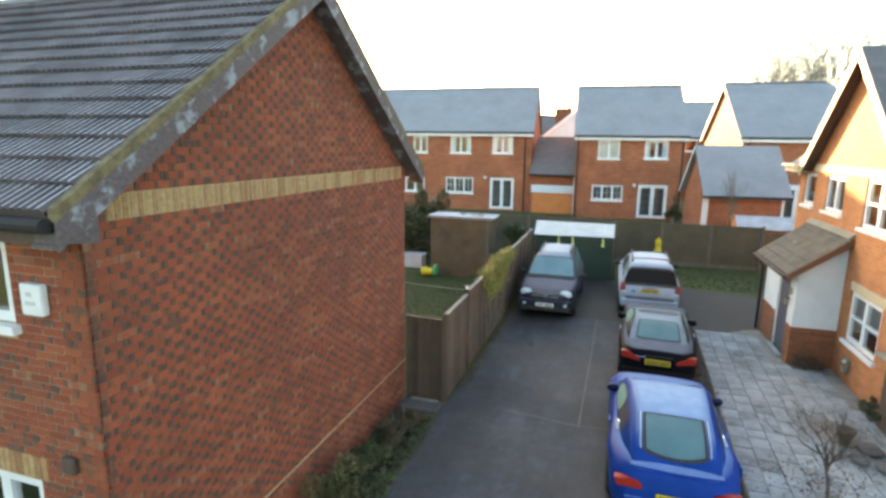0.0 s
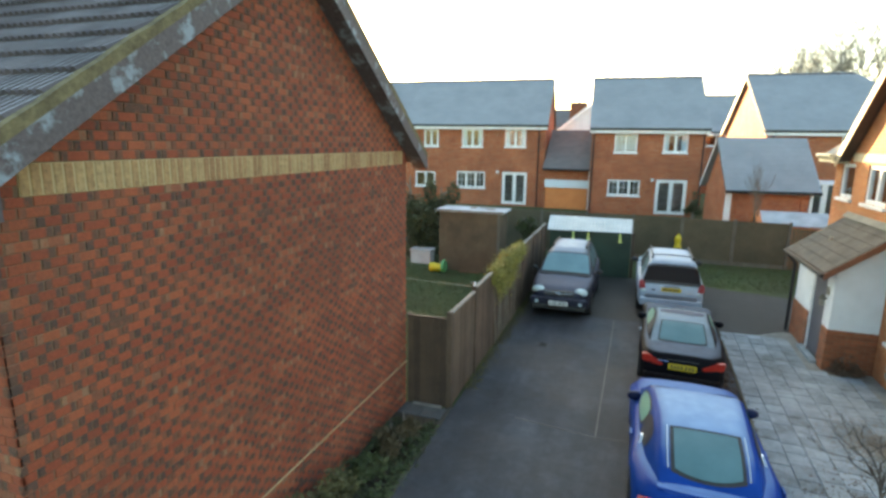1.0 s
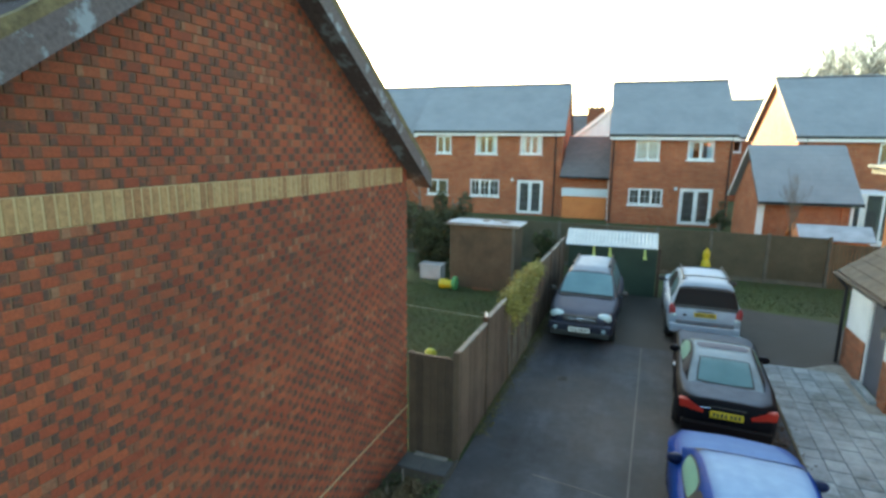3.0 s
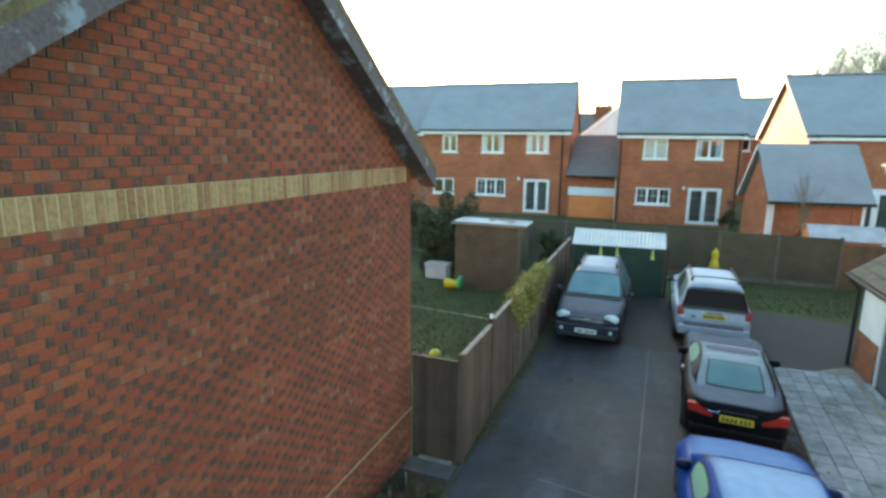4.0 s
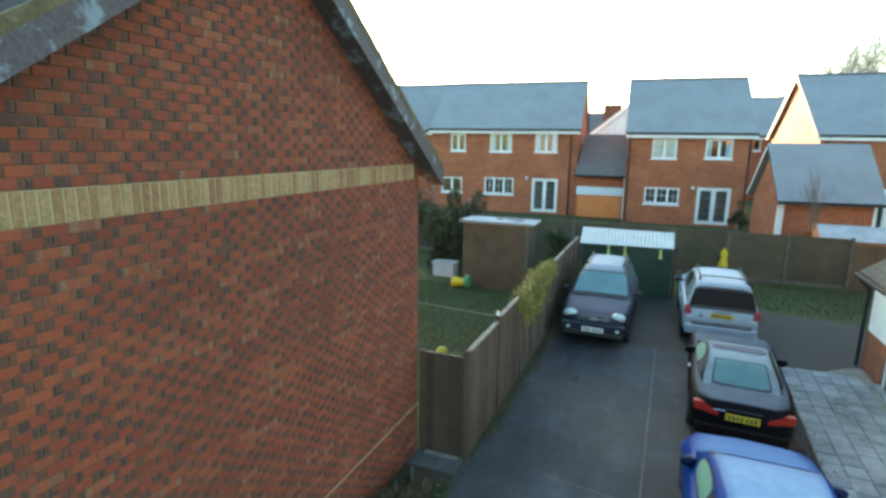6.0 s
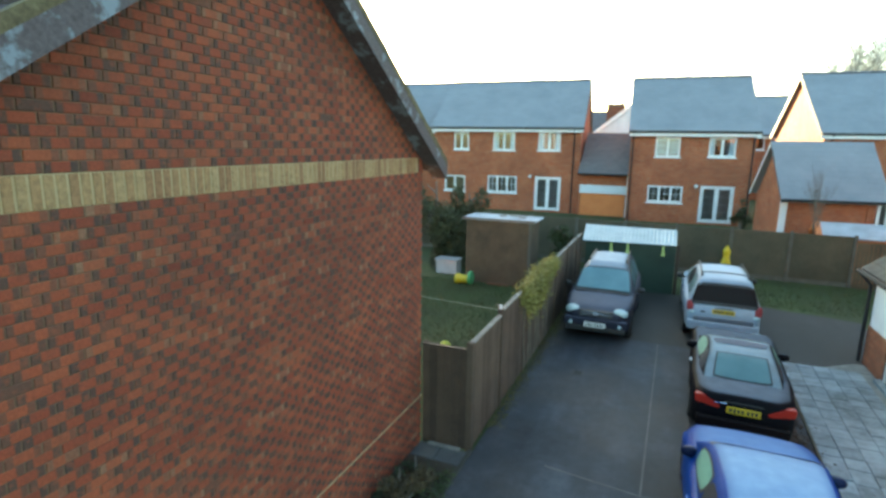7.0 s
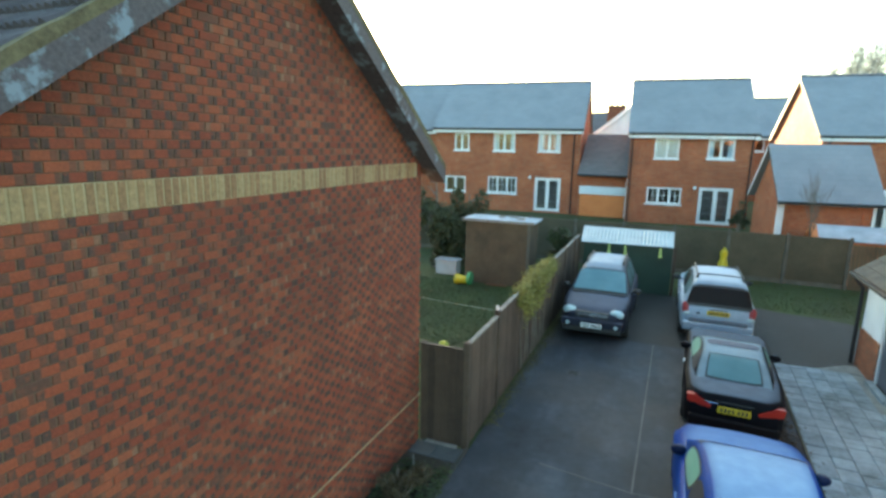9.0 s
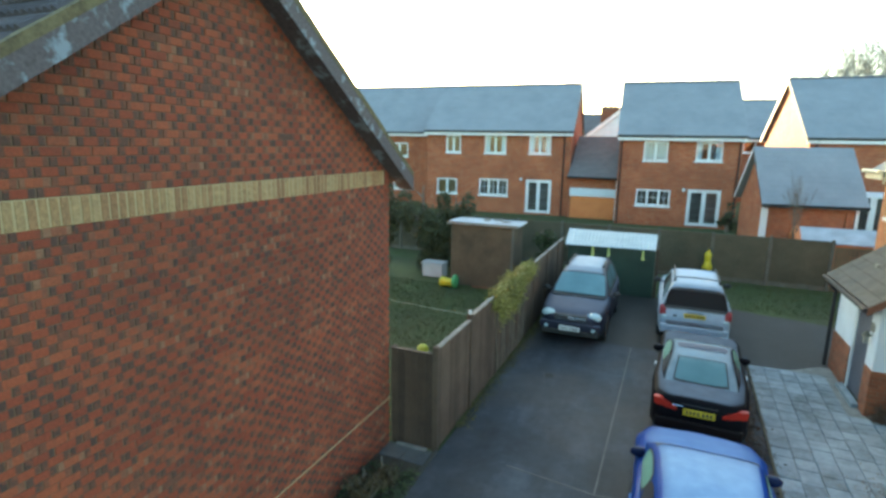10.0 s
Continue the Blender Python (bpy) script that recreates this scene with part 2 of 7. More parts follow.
M_TARMAC = tarmac("tarmac", ((0.0105, 0.0125, 0.016), (0.030, 0.0365, 0.047), (0.078, 0.091, 0.11)), ((0.040, 0.031, 0.027), (0.082, 0.066, 0.056)), 0.0)
M_TARMAC_OLD = tarmac("old_tarmac", ((0.009, 0.0095, 0.0098), (0.021, 0.023, 0.024), (0.050, 0.053, 0.054)), ((0.024, 0.019, 0.015), (0.045, 0.036, 0.028)), 0.3)
M_KERB_DARK = surface("dark_edging", (0.03, 0.028, 0.022), (0.075, 0.07, 0.055), 3.0, 70.0, 0.9, 0.4)
M_SEAM = surface("pale_seam", (0.07, 0.07, 0.067), (0.16, 0.16, 0.15), 4.0, 80.0, 0.9, 0.4)
M_KERB = surface("concrete_edging", (0.065, 0.055, 0.036), (0.16, 0.13, 0.08), 3.0, 70.0, 0.9, 0.4)
SLAB = Nodes("frosted_paving_slab")
_f = SLAB.math("ADD", SLAB.math("MULTIPLY", SLAB.noise(1.1, 5.0), 0.4), SLAB.math("MULTIPLY", SLAB.noise(7.0, 6.0, 0.7), 0.4))
_f = SLAB.math("ADD", _f, SLAB.math("MULTIPLY", SLAB.noise(40.0, 5.0, 0.7), 0.2))
_f = SLAB.math("ADD", _f, SLAB.math("MULTIPLY", SLAB.math("SUBTRACT", SLAB.chance(), 0.5), 0.12))
_c = SLAB.ramp(_f, (0.36, (0.10, 0.115, 0.122)), (0.47, (0.19, 0.222, 0.242)), (0.62, (0.29, 0.342, 0.375)))
SLAB.bump(SLAB.noise(34.0, 6.0, 0.7), 0.5, 0.006)
M_SLAB = SLAB.done(_c, 0.85)
M_WORN_SLAB = surface("worn_slab", (0.045, 0.047, 0.048), (0.125, 0.128, 0.125), 2.0, 60.0, 0.9, 0.4)
M_BED = surface("paving_joint_sand", (0.12, 0.12, 0.11), (0.27, 0.27, 0.255), 5.0, 80.0, 0.95, 0.6)
M_GRAVEL = surface("brown_gravel", (0.13, 0.105, 0.08), (0.28, 0.24, 0.19), 2.0, 110.0, 0.95, 0.8, 0.012)
M_SOIL = surface("garden_soil", (0.030, 0.024, 0.017), (0.075, 0.06, 0.042), 2.5, 70.0, 0.95, 0.8, 0.02)
M_GRASS = surface("lawn", (0.034, 0.040, 0.012), (0.056, 0.082, 0.018), 0.7, 55.0, 0.95, 0.8, 0.02)
M_BLADE = leafy("grass_blade", (0.040, 0.053, 0.013), (0.078, 0.108, 0.024))
M_LEAF = leafy("evergreen_leaf", (0.022, 0.035, 0.012), (0.075, 0.095, 0.03))
M_LEAF_OLIVE = leafy("olive_leaf", (0.035, 0.036, 0.012), (0.13, 0.115, 0.038))
M_LEAF_DARK = leafy("dark_conifer_leaf", (0.03, 0.038, 0.016), (0.085, 0.095, 0.04))
M_LEAF_YELLOW = leafy("yellow_green_leaf", (0.13, 0.12, 0.028), (0.38, 0.33, 0.085))
M_LEAF_YELLOW_DULL = leafy("dull_moss", (0.05, 0.045, 0.014), (0.15, 0.13, 0.04))
M_LEAF_RED = leafy("russet_leaf", (0.045, 0.026, 0.018), (0.12, 0.07, 0.04))
M_LEAF_BROWN = leafy("brown_green_leaf", (0.035, 0.026, 0.012), (0.105, 0.072, 0.03))
M_BARK = surface("bark", (0.09, 0.075, 0.06), (0.22, 0.185, 0.15), 5.0, 40.0, 0.9, 0.6)
# paler than bark: haze before the far trees is put into the colour
M_HAZY_TWIG = surface("haze_paled_twig", (0.22, 0.22, 0.21), (0.38, 0.38, 0.36), 5.0, 40.0, 0.9, 0.4)
M_GLASS = glass("window_glass")
# white cloth, its blue tint standing in for sky reflected in the panes
M_SKY_BLIND = surface("sky_tinted_blind", (0.64, 0.76, 0.86), (0.76, 0.87, 0.94), 2.0, 40.0, 0.9, 0.1)
M_PANE_NET = surface("pane_lightening_net", (0.16, 0.15, 0.15), (0.26, 0.25, 0.25), 2.0, 40.0, 0.9, 0.1)
M_ROOM = surface("room_plaster", (0.30, 0.27, 0.24), (0.42, 0.39, 0.35), 1.0, 30.0, 0.9, 0.1)
M_RIMED = surface("frosted_car_glass", (0.035, 0.105, 0.12), (0.08, 0.175, 0.195), 1.5, 90.0, 0.4, 0.1, Coat_Weight=0.15)
M_RIMED_PALE = surface("pale_frosted_car_glass", (0.13, 0.32, 0.25), (0.24, 0.45, 0.36), 2.0, 90.0, 0.4, 0.1, Coat_Weight=0.3)
M_RIMED_MID = surface("frosted_windscreen", (0.07, 0.165, 0.195), (0.14, 0.265, 0.30), 1.5, 90.0, 0.4, 0.1, Coat_Weight=0.15)
M_SMOKED = Nodes("smoked_car_glass").done((0.012, 0.008, 0.008), 0.35, 0.0, Specular_IOR_Level=0.08)
M_TINTED = surface("tinted_car_glass", (0.03, 0.03, 0.036), (0.06, 0.06, 0.072), 2.0, 60.0, 0.4, 0.05, Specular_IOR_Level=0.15)
M_BLUE_ROOF = paint("frosted_blue_roof", (0.002, 0.045, 0.24), 0.66, rough=0.45, rime_color=(0.36, 0.53, 0.70), coat=0.0, spec=0.04, level=(0.85, 1.0))
M_BLUE = paint("blue_car_paint", (0.002, 0.042, 0.24), 0.46, rough=0.42, rime_color=(0.28, 0.46, 0.70), coat=0.0, spec=0.04, level=(0.85, 1.0))
M_BLACK_ROOF = paint("frosted_black_roof", (0.010, 0.009, 0.011), 0.62, rough=0.5, rime_color=(0.40, 0.52, 0.60), coat=0.0, spec=0.025, level=(0.72, 0.99))
M_NAVY = paint("dark_navy_paint", (0.004, 0.010, 0.045), 0.1, rough=0.4, coat=0.0, spec=0.12)
M_BLACK = paint("black_car_paint", (0.009, 0.008, 0.010), 0.3, rough=0.5, rime_color=(0.33, 0.42, 0.54), coat=0.0, spec=0.025, level=(0.88, 0.99))
M_SILVER = paint("silver_car_paint", (0.29, 0.37, 0.46), 0.7, 0.0, rough=0.4, coat=0.1)
M_PLUM_ROOF = paint("frosted_grey_roof", (0.05, 0.055, 0.072), 0.7, 0.1, rough=0.45, rime_color=(0.46, 0.56, 0.66), coat=0.1, level=(0.86, 0.99))
M_PLUM = paint("dark_blue_grey_car_paint", (0.028, 0.029, 0.045), 0.2, 0.0, rough=0.45, rime_color=(0.40, 0.46, 0.60), coat=0.0, spec=0.08)
M_TRIM = surface("black_trim", (0.012, 0.012, 0.013), (0.028, 0.027, 0.028), 6.0, 90.0, 0.55, 0.15)
M_DULL_STEP = surface("grey_bumper_plastic", (0.075, 0.085, 0.105), (0.15, 0.165, 0.195), 4.0, 60.0, 0.6, 0.1)
M_TYRE = surface("tyre_rubber", (0.012, 0.012, 0.012), (0.03, 0.029, 0.028), 8.0, 90.0, 0.85, 0.3)
M_RIM = surface("alloy_wheel", (0.30, 0.30, 0.31), (0.48, 0.48, 0.49), 5.0, 60.0, 0.35, 0.05, metal=0.8)
M_CHROME = Nodes("chrome").done((0.7, 0.7, 0.72), 0.15, 1.0)
M_TAIL = Nodes("red_lamp_lens").done((0.33, 0.02, 0.012), 0.4, 0.0, Specular_IOR_Level=0.25)
M_TAIL_DULL = Nodes("dull_red_lamp_lens").done((0.26, 0.035, 0.04), 0.4, 0.0, Specular_IOR_Level=0.3)
M_HEAD = Nodes("clear_lamp_lens").done((0.42, 0.54, 0.58), 0.25, 0.1, Coat_Weight=0.5)
M_PLATE_Y = surface("yellow_plate", (0.46, 0.30, 0.012), (0.56, 0.39, 0.02), 8.0, 60.0, 0.4, 0.03)
M_PLATE_W = surface("white_plate", (0.66, 0.66, 0.64), (0.8, 0.8, 0.78), 8.0, 60.0, 0.4, 0.03)
M_GREEN = surface("green_painted_board", (0.013, 0.030, 0.020), (0.030, 0.060, 0.042), 1.2, 20.0, 0.75, 0.3)
M_SHEET = surface("pale_corrugated_sheet", (0.21, 0.31, 0.35), (0.34, 0.45, 0.49), 2.0, 30.0, 0.45, 0.1)
M_SHED = surface("brown_shed_board", (0.062, 0.042, 0.026), (0.15, 0.105, 0.062), 1.4, 18.0, 0.85, 0.4, 0.004, 0.3)
M_FELT = surface("frosted_felt", (0.24, 0.27, 0.30), (0.50, 0.55, 0.60), 1.6, 50.0, 0.85, 0.3)
M_ORANGE = surface("orange_stained_board", (0.54, 0.165, 0.055), (0.66, 0.24, 0.085), 2.0, 25.0, 0.7, 0.2, 0.004, 0.2)
M_PALE_BLUE = surface("pale_blue_panel", (0.48, 0.56, 0.62), (0.66, 0.73, 0.78), 2.0, 30.0, 0.6, 0.1)
# plastic of the lawn toy, and the reflected sun patch on the fence
M_YELLOW_TOY_AND_SUN = surface("yellow_toy_and_sun_patch", (0.55, 0.40, 0.018), (0.68, 0.52, 0.04), 4.0, 40.0, 0.4, 0.05)
M_TOY_LIME = surface("lime_plastic", (0.36, 0.42, 0.03), (0.5, 0.56, 0.06), 4.0, 40.0, 0.5, 0.05)
# lime tone of the sunlight reflected onto the store front
M_SUN_PATCH = surface("pale_lime_sun_patch", (0.40, 0.52, 0.14), (0.54, 0.66, 0.24), 4.0, 40.0, 0.5, 0.05)
M_TOY_GREEN = surface("green_toy_plastic", (0.06, 0.30, 0.10), (0.12, 0.42, 0.17), 4.0, 40.0, 0.4, 0.05)
M_GREY_COVER = surface("pale_storage_box", (0.40, 0.39, 0.39), (0.58, 0.57, 0.57), 2.0, 40.0, 0.6, 0.15)
M_TERRACOTTA = surface("brown_pot", (0.05, 0.034, 0.026), (0.11, 0.075, 0.055), 4.0, 50.0, 0.8, 0.3)
M_ROPE = surface("washing_line", (0.4, 0.42, 0.34), (0.55, 0.56, 0.48), 5.0, 60.0, 0.8, 0.1)
M_INK = surface("dark_lettering", (0.02, 0.02, 0.02), (0.04, 0.04, 0.04), 8.0, 60.0, 0.6, 0.05)

# ---- builders ----
LOCAL = set()


def thing(name, label, category, at=(0, 0, 0), turn=0.0, group="", kind="", local=False):
    """An empty at a thing's base. local: its parts are built round its own origin."""
    ob = new(name)
    ob.empty_display_size = 0.2
    ob.matrix_basis = pose(*at, 0, 0, turn)
    if local:
        LOCAL.add(ob.name)
    return tagged(ob, label, category, group, kind)


def mesh_of(name, bm, materials, smooth=False):
    me = bpy.data.meshes.new(name)
    bmesh.ops.recalc_face_normals(bm, faces=bm.faces)
    bm.to_mesh(me)
    bm.free()
    for m in materials if isinstance(materials, (list, tuple)) else [materials]:
        me.materials.append(m)
    if smooth:
        me.polygons.foreach_set("use_smooth", [True] * len(me.polygons))
    return me


def part(name, bm, material, parent, label="", smooth=False, kind=""):
    """Links a bmesh as one mesh object under a thing or a part."""
    ob = new(name, mesh_of(name, bm, material, smooth))
    ob.parent = parent
    if parent.type == "EMPTY" and parent.name not in LOCAL:
        ob.matrix_parent_inverse = parent.matrix_basis.inverted()
    return tagged(ob, label, kind=kind)


def alone(name, bm, material, label, category, group="", kind="", smooth=False):
    """A top-level thing of one mesh."""
    return tagged(new(name, mesh_of(name, bm, material, smooth)), label, category, group, kind)


def box(bm, x0, x1, y0, y1, z0, z1, mi=0):
    v = [bm.verts.new(p) for p in ((x0, y0, z0), (x1, y0, z0), (x1, y1, z0), (x0, y1, z0), (x0, y0, z1), (x1, y0, z1), (x1, y1, z1), (x0, y1, z1))]
    for f in ((0, 3, 2, 1), (4, 5, 6, 7), (0, 1, 5, 4), (1, 2, 6, 5), (2, 3, 7, 6), (3, 0, 4, 7)):
        bm.faces.new([v[i] for i in f]).material_index = mi
    return v


def soft_box(x0, x1, y0, y1, z0, z1, r=0.01, seg=2):
    bm = bmesh.new()
    box(bm, x0, x1, y0, y1, z0, z1)
    bmesh.ops.bevel(bm, geom=bm.edges[:], offset=r, segments=seg, profile=0.5, affect="EDGES")
    return bm


def prism(bm, points, along):
    """A polygon pushed along a vector."""
    a = [bm.verts.new(p) for p in points]
    b = [bm.verts.new(Vector(p) + Vector(along)) for p in points]
    bm.faces.new(a)
    bm.faces.new(b[::-1])
    for i in range(len(a)):
        j = (i + 1) % len(a)
        bm.faces.new((a[i], b[i], b[j], a[j]))


def tube(bm, points, radii, n=6):
    rings = []
    pts = [Vector(p) for p in points]
    for i, p in enumerate(pts):
        d = (pts[min(i + 1, len(pts) - 1)] - pts[max(i - 1, 0)]).normalized()
        side = d.cross(Vector((0.31, 0.17, 0.93)) if abs(d.z) < 0.9 else Vector((1, 0, 0))).normalized()
        up = side.cross(d)
        r = radii[i] if isinstance(radii, (list, tuple)) else radii
        rings.append([bm.verts.new(p + r * (side * math.cos(a) + up * math.sin(a))) for a in [math.tau * k / n for k in range(n)]])
    for a, b in zip(rings, rings[1:]):
        for k in range(n):
            bm.faces.new((a[k], a[(k + 1) % n], b[(k + 1) % n], b[k]))
    bm.faces.new(rings[0][::-1])
    bm.faces.new(rings[-1])


def lathe(bm, profile, n=24, centre=(0, 0, 0), axis="x"):
    """Turns (radius, offset) pairs round an axis through the centre."""
    c = Vector(centre)
    rings = []
    for r, h in profile:
        ring = []
        for k in range(n):
            a = math.tau * k / n
            u, v = r * math.cos(a), r * math.sin(a)
            ring.append(bm.verts.new(c + Vector({"x": (h, u, v), "y": (u, h, v), "z": (u, v, h)}[axis])))
        rings.append(ring)
    for a, b in zip(rings, rings[1:]):
        for k in range(n):
            bm.faces.new((a[k], a[(k + 1) % n], b[(k + 1) % n], b[k]))
    bm.faces.new(rings[0][::-1])
    bm.faces.new(rings[-1])


def blob(bm, centre, size, seg=12, rings=8):
    bmesh.ops.create_uvsphere(bm, u_segments=seg, v_segments=rings, radius=1.0, matrix=Matrix.Translation(centre) @ Matrix.Diagonal((*size, 1)))


def ground_z(y):
    """The ground is all but level along the drive and rises behind the back fence."""
    if y < 24.5:
        return 0.05 + 0.001 * y
    return 0.0745 + (0.75 - 0.0745) * min(1.0, (y - 24.5) / 6.0)


def sheet(bm, x0, x1, y0, y1, lift, step=1.0, x0b=None, x1b=None):
    """A thin layer that follows the ground, with edges that may run askew."""
    n = max(1, round((y1 - y0) / step))
    rows = []
    for i in range(n + 1):
        f = i / n
        y = y0 + (y1 - y0) * f
        a = x0 + ((x0b if x0b is not None else x0) - x0) * f
        b = x1 + ((x1b if x1b is not None else x1) - x1) * f
        z = ground_z(y)
        rows.append([bm.verts.new((a, y, z - 0.05)), bm.verts.new((a, y, z + lift)), bm.verts.new((b, y, z + lift)), bm.verts.new((b, y, z - 0.05))])
    for p, q in zip(rows, rows[1:]):
        for k in range(3):
            bm.faces.new((p[k], p[k + 1], q[k + 1], q[k]))
    bm.faces.new(rows[0])
    bm.faces.new(rows[-1][::-1])


def wall_cells(bm, axis, p0, p1, a0, a1, z0, z1, holes):
    """A wall of thickness p0 to p1 across the axis, from a0 to a1 along it, with holes (a, a, z, z) left through it."""
    xs = sorted({a0, a1, *(h[0] for h in holes), *(h[1] for h in holes)})
    zs = sorted({z0, z1, *(h[2] for h in holes), *(h[3] for h in holes)})
    made = {}

    def at(i, k, p):
        if (i, k, p) not in made:
            made[i, k, p] = bm.verts.new((xs[i], p, zs[k]) if axis == "y" else (p, xs[i], zs[k]))
        return made[i, k, p]

    def solid(i, k):
        if not (0 <= i < len(xs) - 1 and 0 <= k < len(zs) - 1):
            return False
        u, v = (xs[i] + xs[i + 1]) / 2, (zs[k] + zs[k + 1]) / 2
        return not any(h[0] < u < h[1] and h[2] < v < h[3] for h in holes)

    for i in range(len(xs) - 1):
        for k in range(len(zs) - 1):
            if not solid(i, k):
                continue
            ring = ((i, k), (i + 1, k), (i + 1, k + 1), (i, k + 1))
            for p in (p0, p1):
                bm.faces.new([at(*c, p) for c in ring])
            for (da, db), (c, d) in zip(((0, -1), (1, 0), (0, 1), (-1, 0)), zip(ring, ring[1:] + ring[:1])):
                if not solid(i + da, k + db):
                    bm.faces.new((at(*c, p0), at(*d, p0), at(*d, p1), at(*c, p1)))


def boarded(bm, axis, face, back, a0, a1, z0, z1, n, depth=0.012, upright=True):
    """A boarded face in one piece: each board stands proud along one edge."""
    prof = []
    lo, hi = (a0, a1) if upright else (z0, z1)
    for k in range(n):
        prof += [(lo + (hi - lo) * k / n, 0.0), (lo + (hi - lo) * (k + 1) / n, depth)]
    prof += [(hi, back), (lo, back)]
    pts = []
    for a, d in prof:
        p = face - d if d != back else back
        q = (a, z0) if upright else (a0, a)
        pts.append((q[0], p, q[1]) if axis == "y" else (p, q[0], q[1]))
    along = (0, 0, z1 - z0) if upright else ((a1 - a0, 0, 0) if axis == "y" else (0, a1 - a0, 0))
    prism(bm, pts, along)


def pieces(name, mesh, parent, spots):
    """Alike pieces that share one mesh, each an object under its parent."""
    for p in spots:
        ob = new(name, mesh)
        ob.parent = parent
        if parent.type == "EMPTY":
            ob.matrix_parent_inverse = parent.matrix_basis.inverted()
        ob.location = p


def rooms(parent, *boxes):
    for name, b in zip(("floor", "ceiling", "partition"), boxes):
        bm = bmesh.new()
        box(bm, *b)
        part(name, bm, M_ROOM, parent)


def slot(bm, axis, face, out, d0, d1, a0, a1, z0, z1):
    """A box in a wall: d is the depth inwards from its face, a runs along it."""
    p = sorted((face - out * d0, face - out * d1))
    if axis == "y":
        box(bm, a0, a1, p[0], p[1], z0, z1)
    else:
        box(bm, p[0], p[1], a0, a1, z0, z1)


def window(parent, axis, face, out, a0, a1, z0, z1, cols=2, rail=0.0, blind=False, sill=True, bars=0, label="white plastic window frame"):
    """A casement window: frame with mullions, one pane to a light, and a sill. rail: height share of a transom."""
    bm = bmesh.new()
    w = 0.09
    edges = [a0 + (a1 - a0) * k / cols for k in range(cols + 1)]
    rows = [(z0 + w, z1 - w)]
    if rail:
        zr = z0 + (z1 - z0) * rail
        rows = [(z0 + w, zr - 0.025), (zr + 0.025, z1 - w)]
    lights = []
    for i, (l, r) in enumerate(zip(edges, edges[1:])):
        l, r = l + (w if i == 0 else 0.06), r - (w if i == cols - 1 else 0.06)
        for b, t in rows:
            if bars > 0:
                for u0, u1 in ((l, (l + r) / 2 - 0.014), ((l + r) / 2 + 0.014, r)):
                    for k in range(bars):
                        lights.append((u0, u1, b + (t - b) * k / bars + (0.012 if k else 0), b + (t - b) * (k + 1) / bars - (0.012 if k < bars - 1 else 0)))
            else:
                lights.append((l, r, b, t))
    wall_cells(bm, axis, *sorted((face - out * 0.03, face - out * 0.11)), a0, a1, z0, z1, lights)
    win = part("window", bm, M_WHITE, parent, label)
    for l, r in zip(edges, edges[1:]):
        for b, t in rows:
            bm = bmesh.new()
            slot(bm, axis, face, out, 0.072, 0.078, l + 0.02, r - 0.02, b - 0.01, t + 0.01)
            part("pane", bm, M_GLASS, win).visible_shadow = False
    if sill:
        bm = bmesh.new()
        slot(bm, axis, face, out, -0.07, 0.1, a0 - 0.06, a1 + 0.06, z0 - 0.075, z0 - 0.004)
        part("sill", bm, M_WHITE, win)
    if bars < 0:
        bm = bmesh.new()
        for u0, u1 in ((a0 + 0.05, a0 + 0.05 + 0.2 * (a1 - a0)), (a1 - 0.05 - 0.2 * (a1 - a0), a1 - 0.05)):
            n = 8
            for k in range(n):
                f, g = u0 + (u1 - u0) * k / n, u0 + (u1 - u0) * (k + 1) / n
                slot(bm, axis, face, out, 0.15 + 0.02 * (k % 2), 0.17 + 0.02 * (k % 2), f, g, z0 + 0.03, z1 - 0.03)
        part("curtain", bm, M_SKY_BLIND, win, "pale gathered curtain")
    if blind:
        bm = bmesh.new()
        for k in range(14):
            zb = z1 - 0.06 - k * (z1 - z0) * 0.06
            slot(bm, axis, face, out, 0.115, 0.125, a0 + 0.06, a1 - 0.06, zb - 0.045, zb)
        part("blind", bm, M_SKY_BLIND, win, "white slatted window blind, tinted blue for reflected sky")
    return win


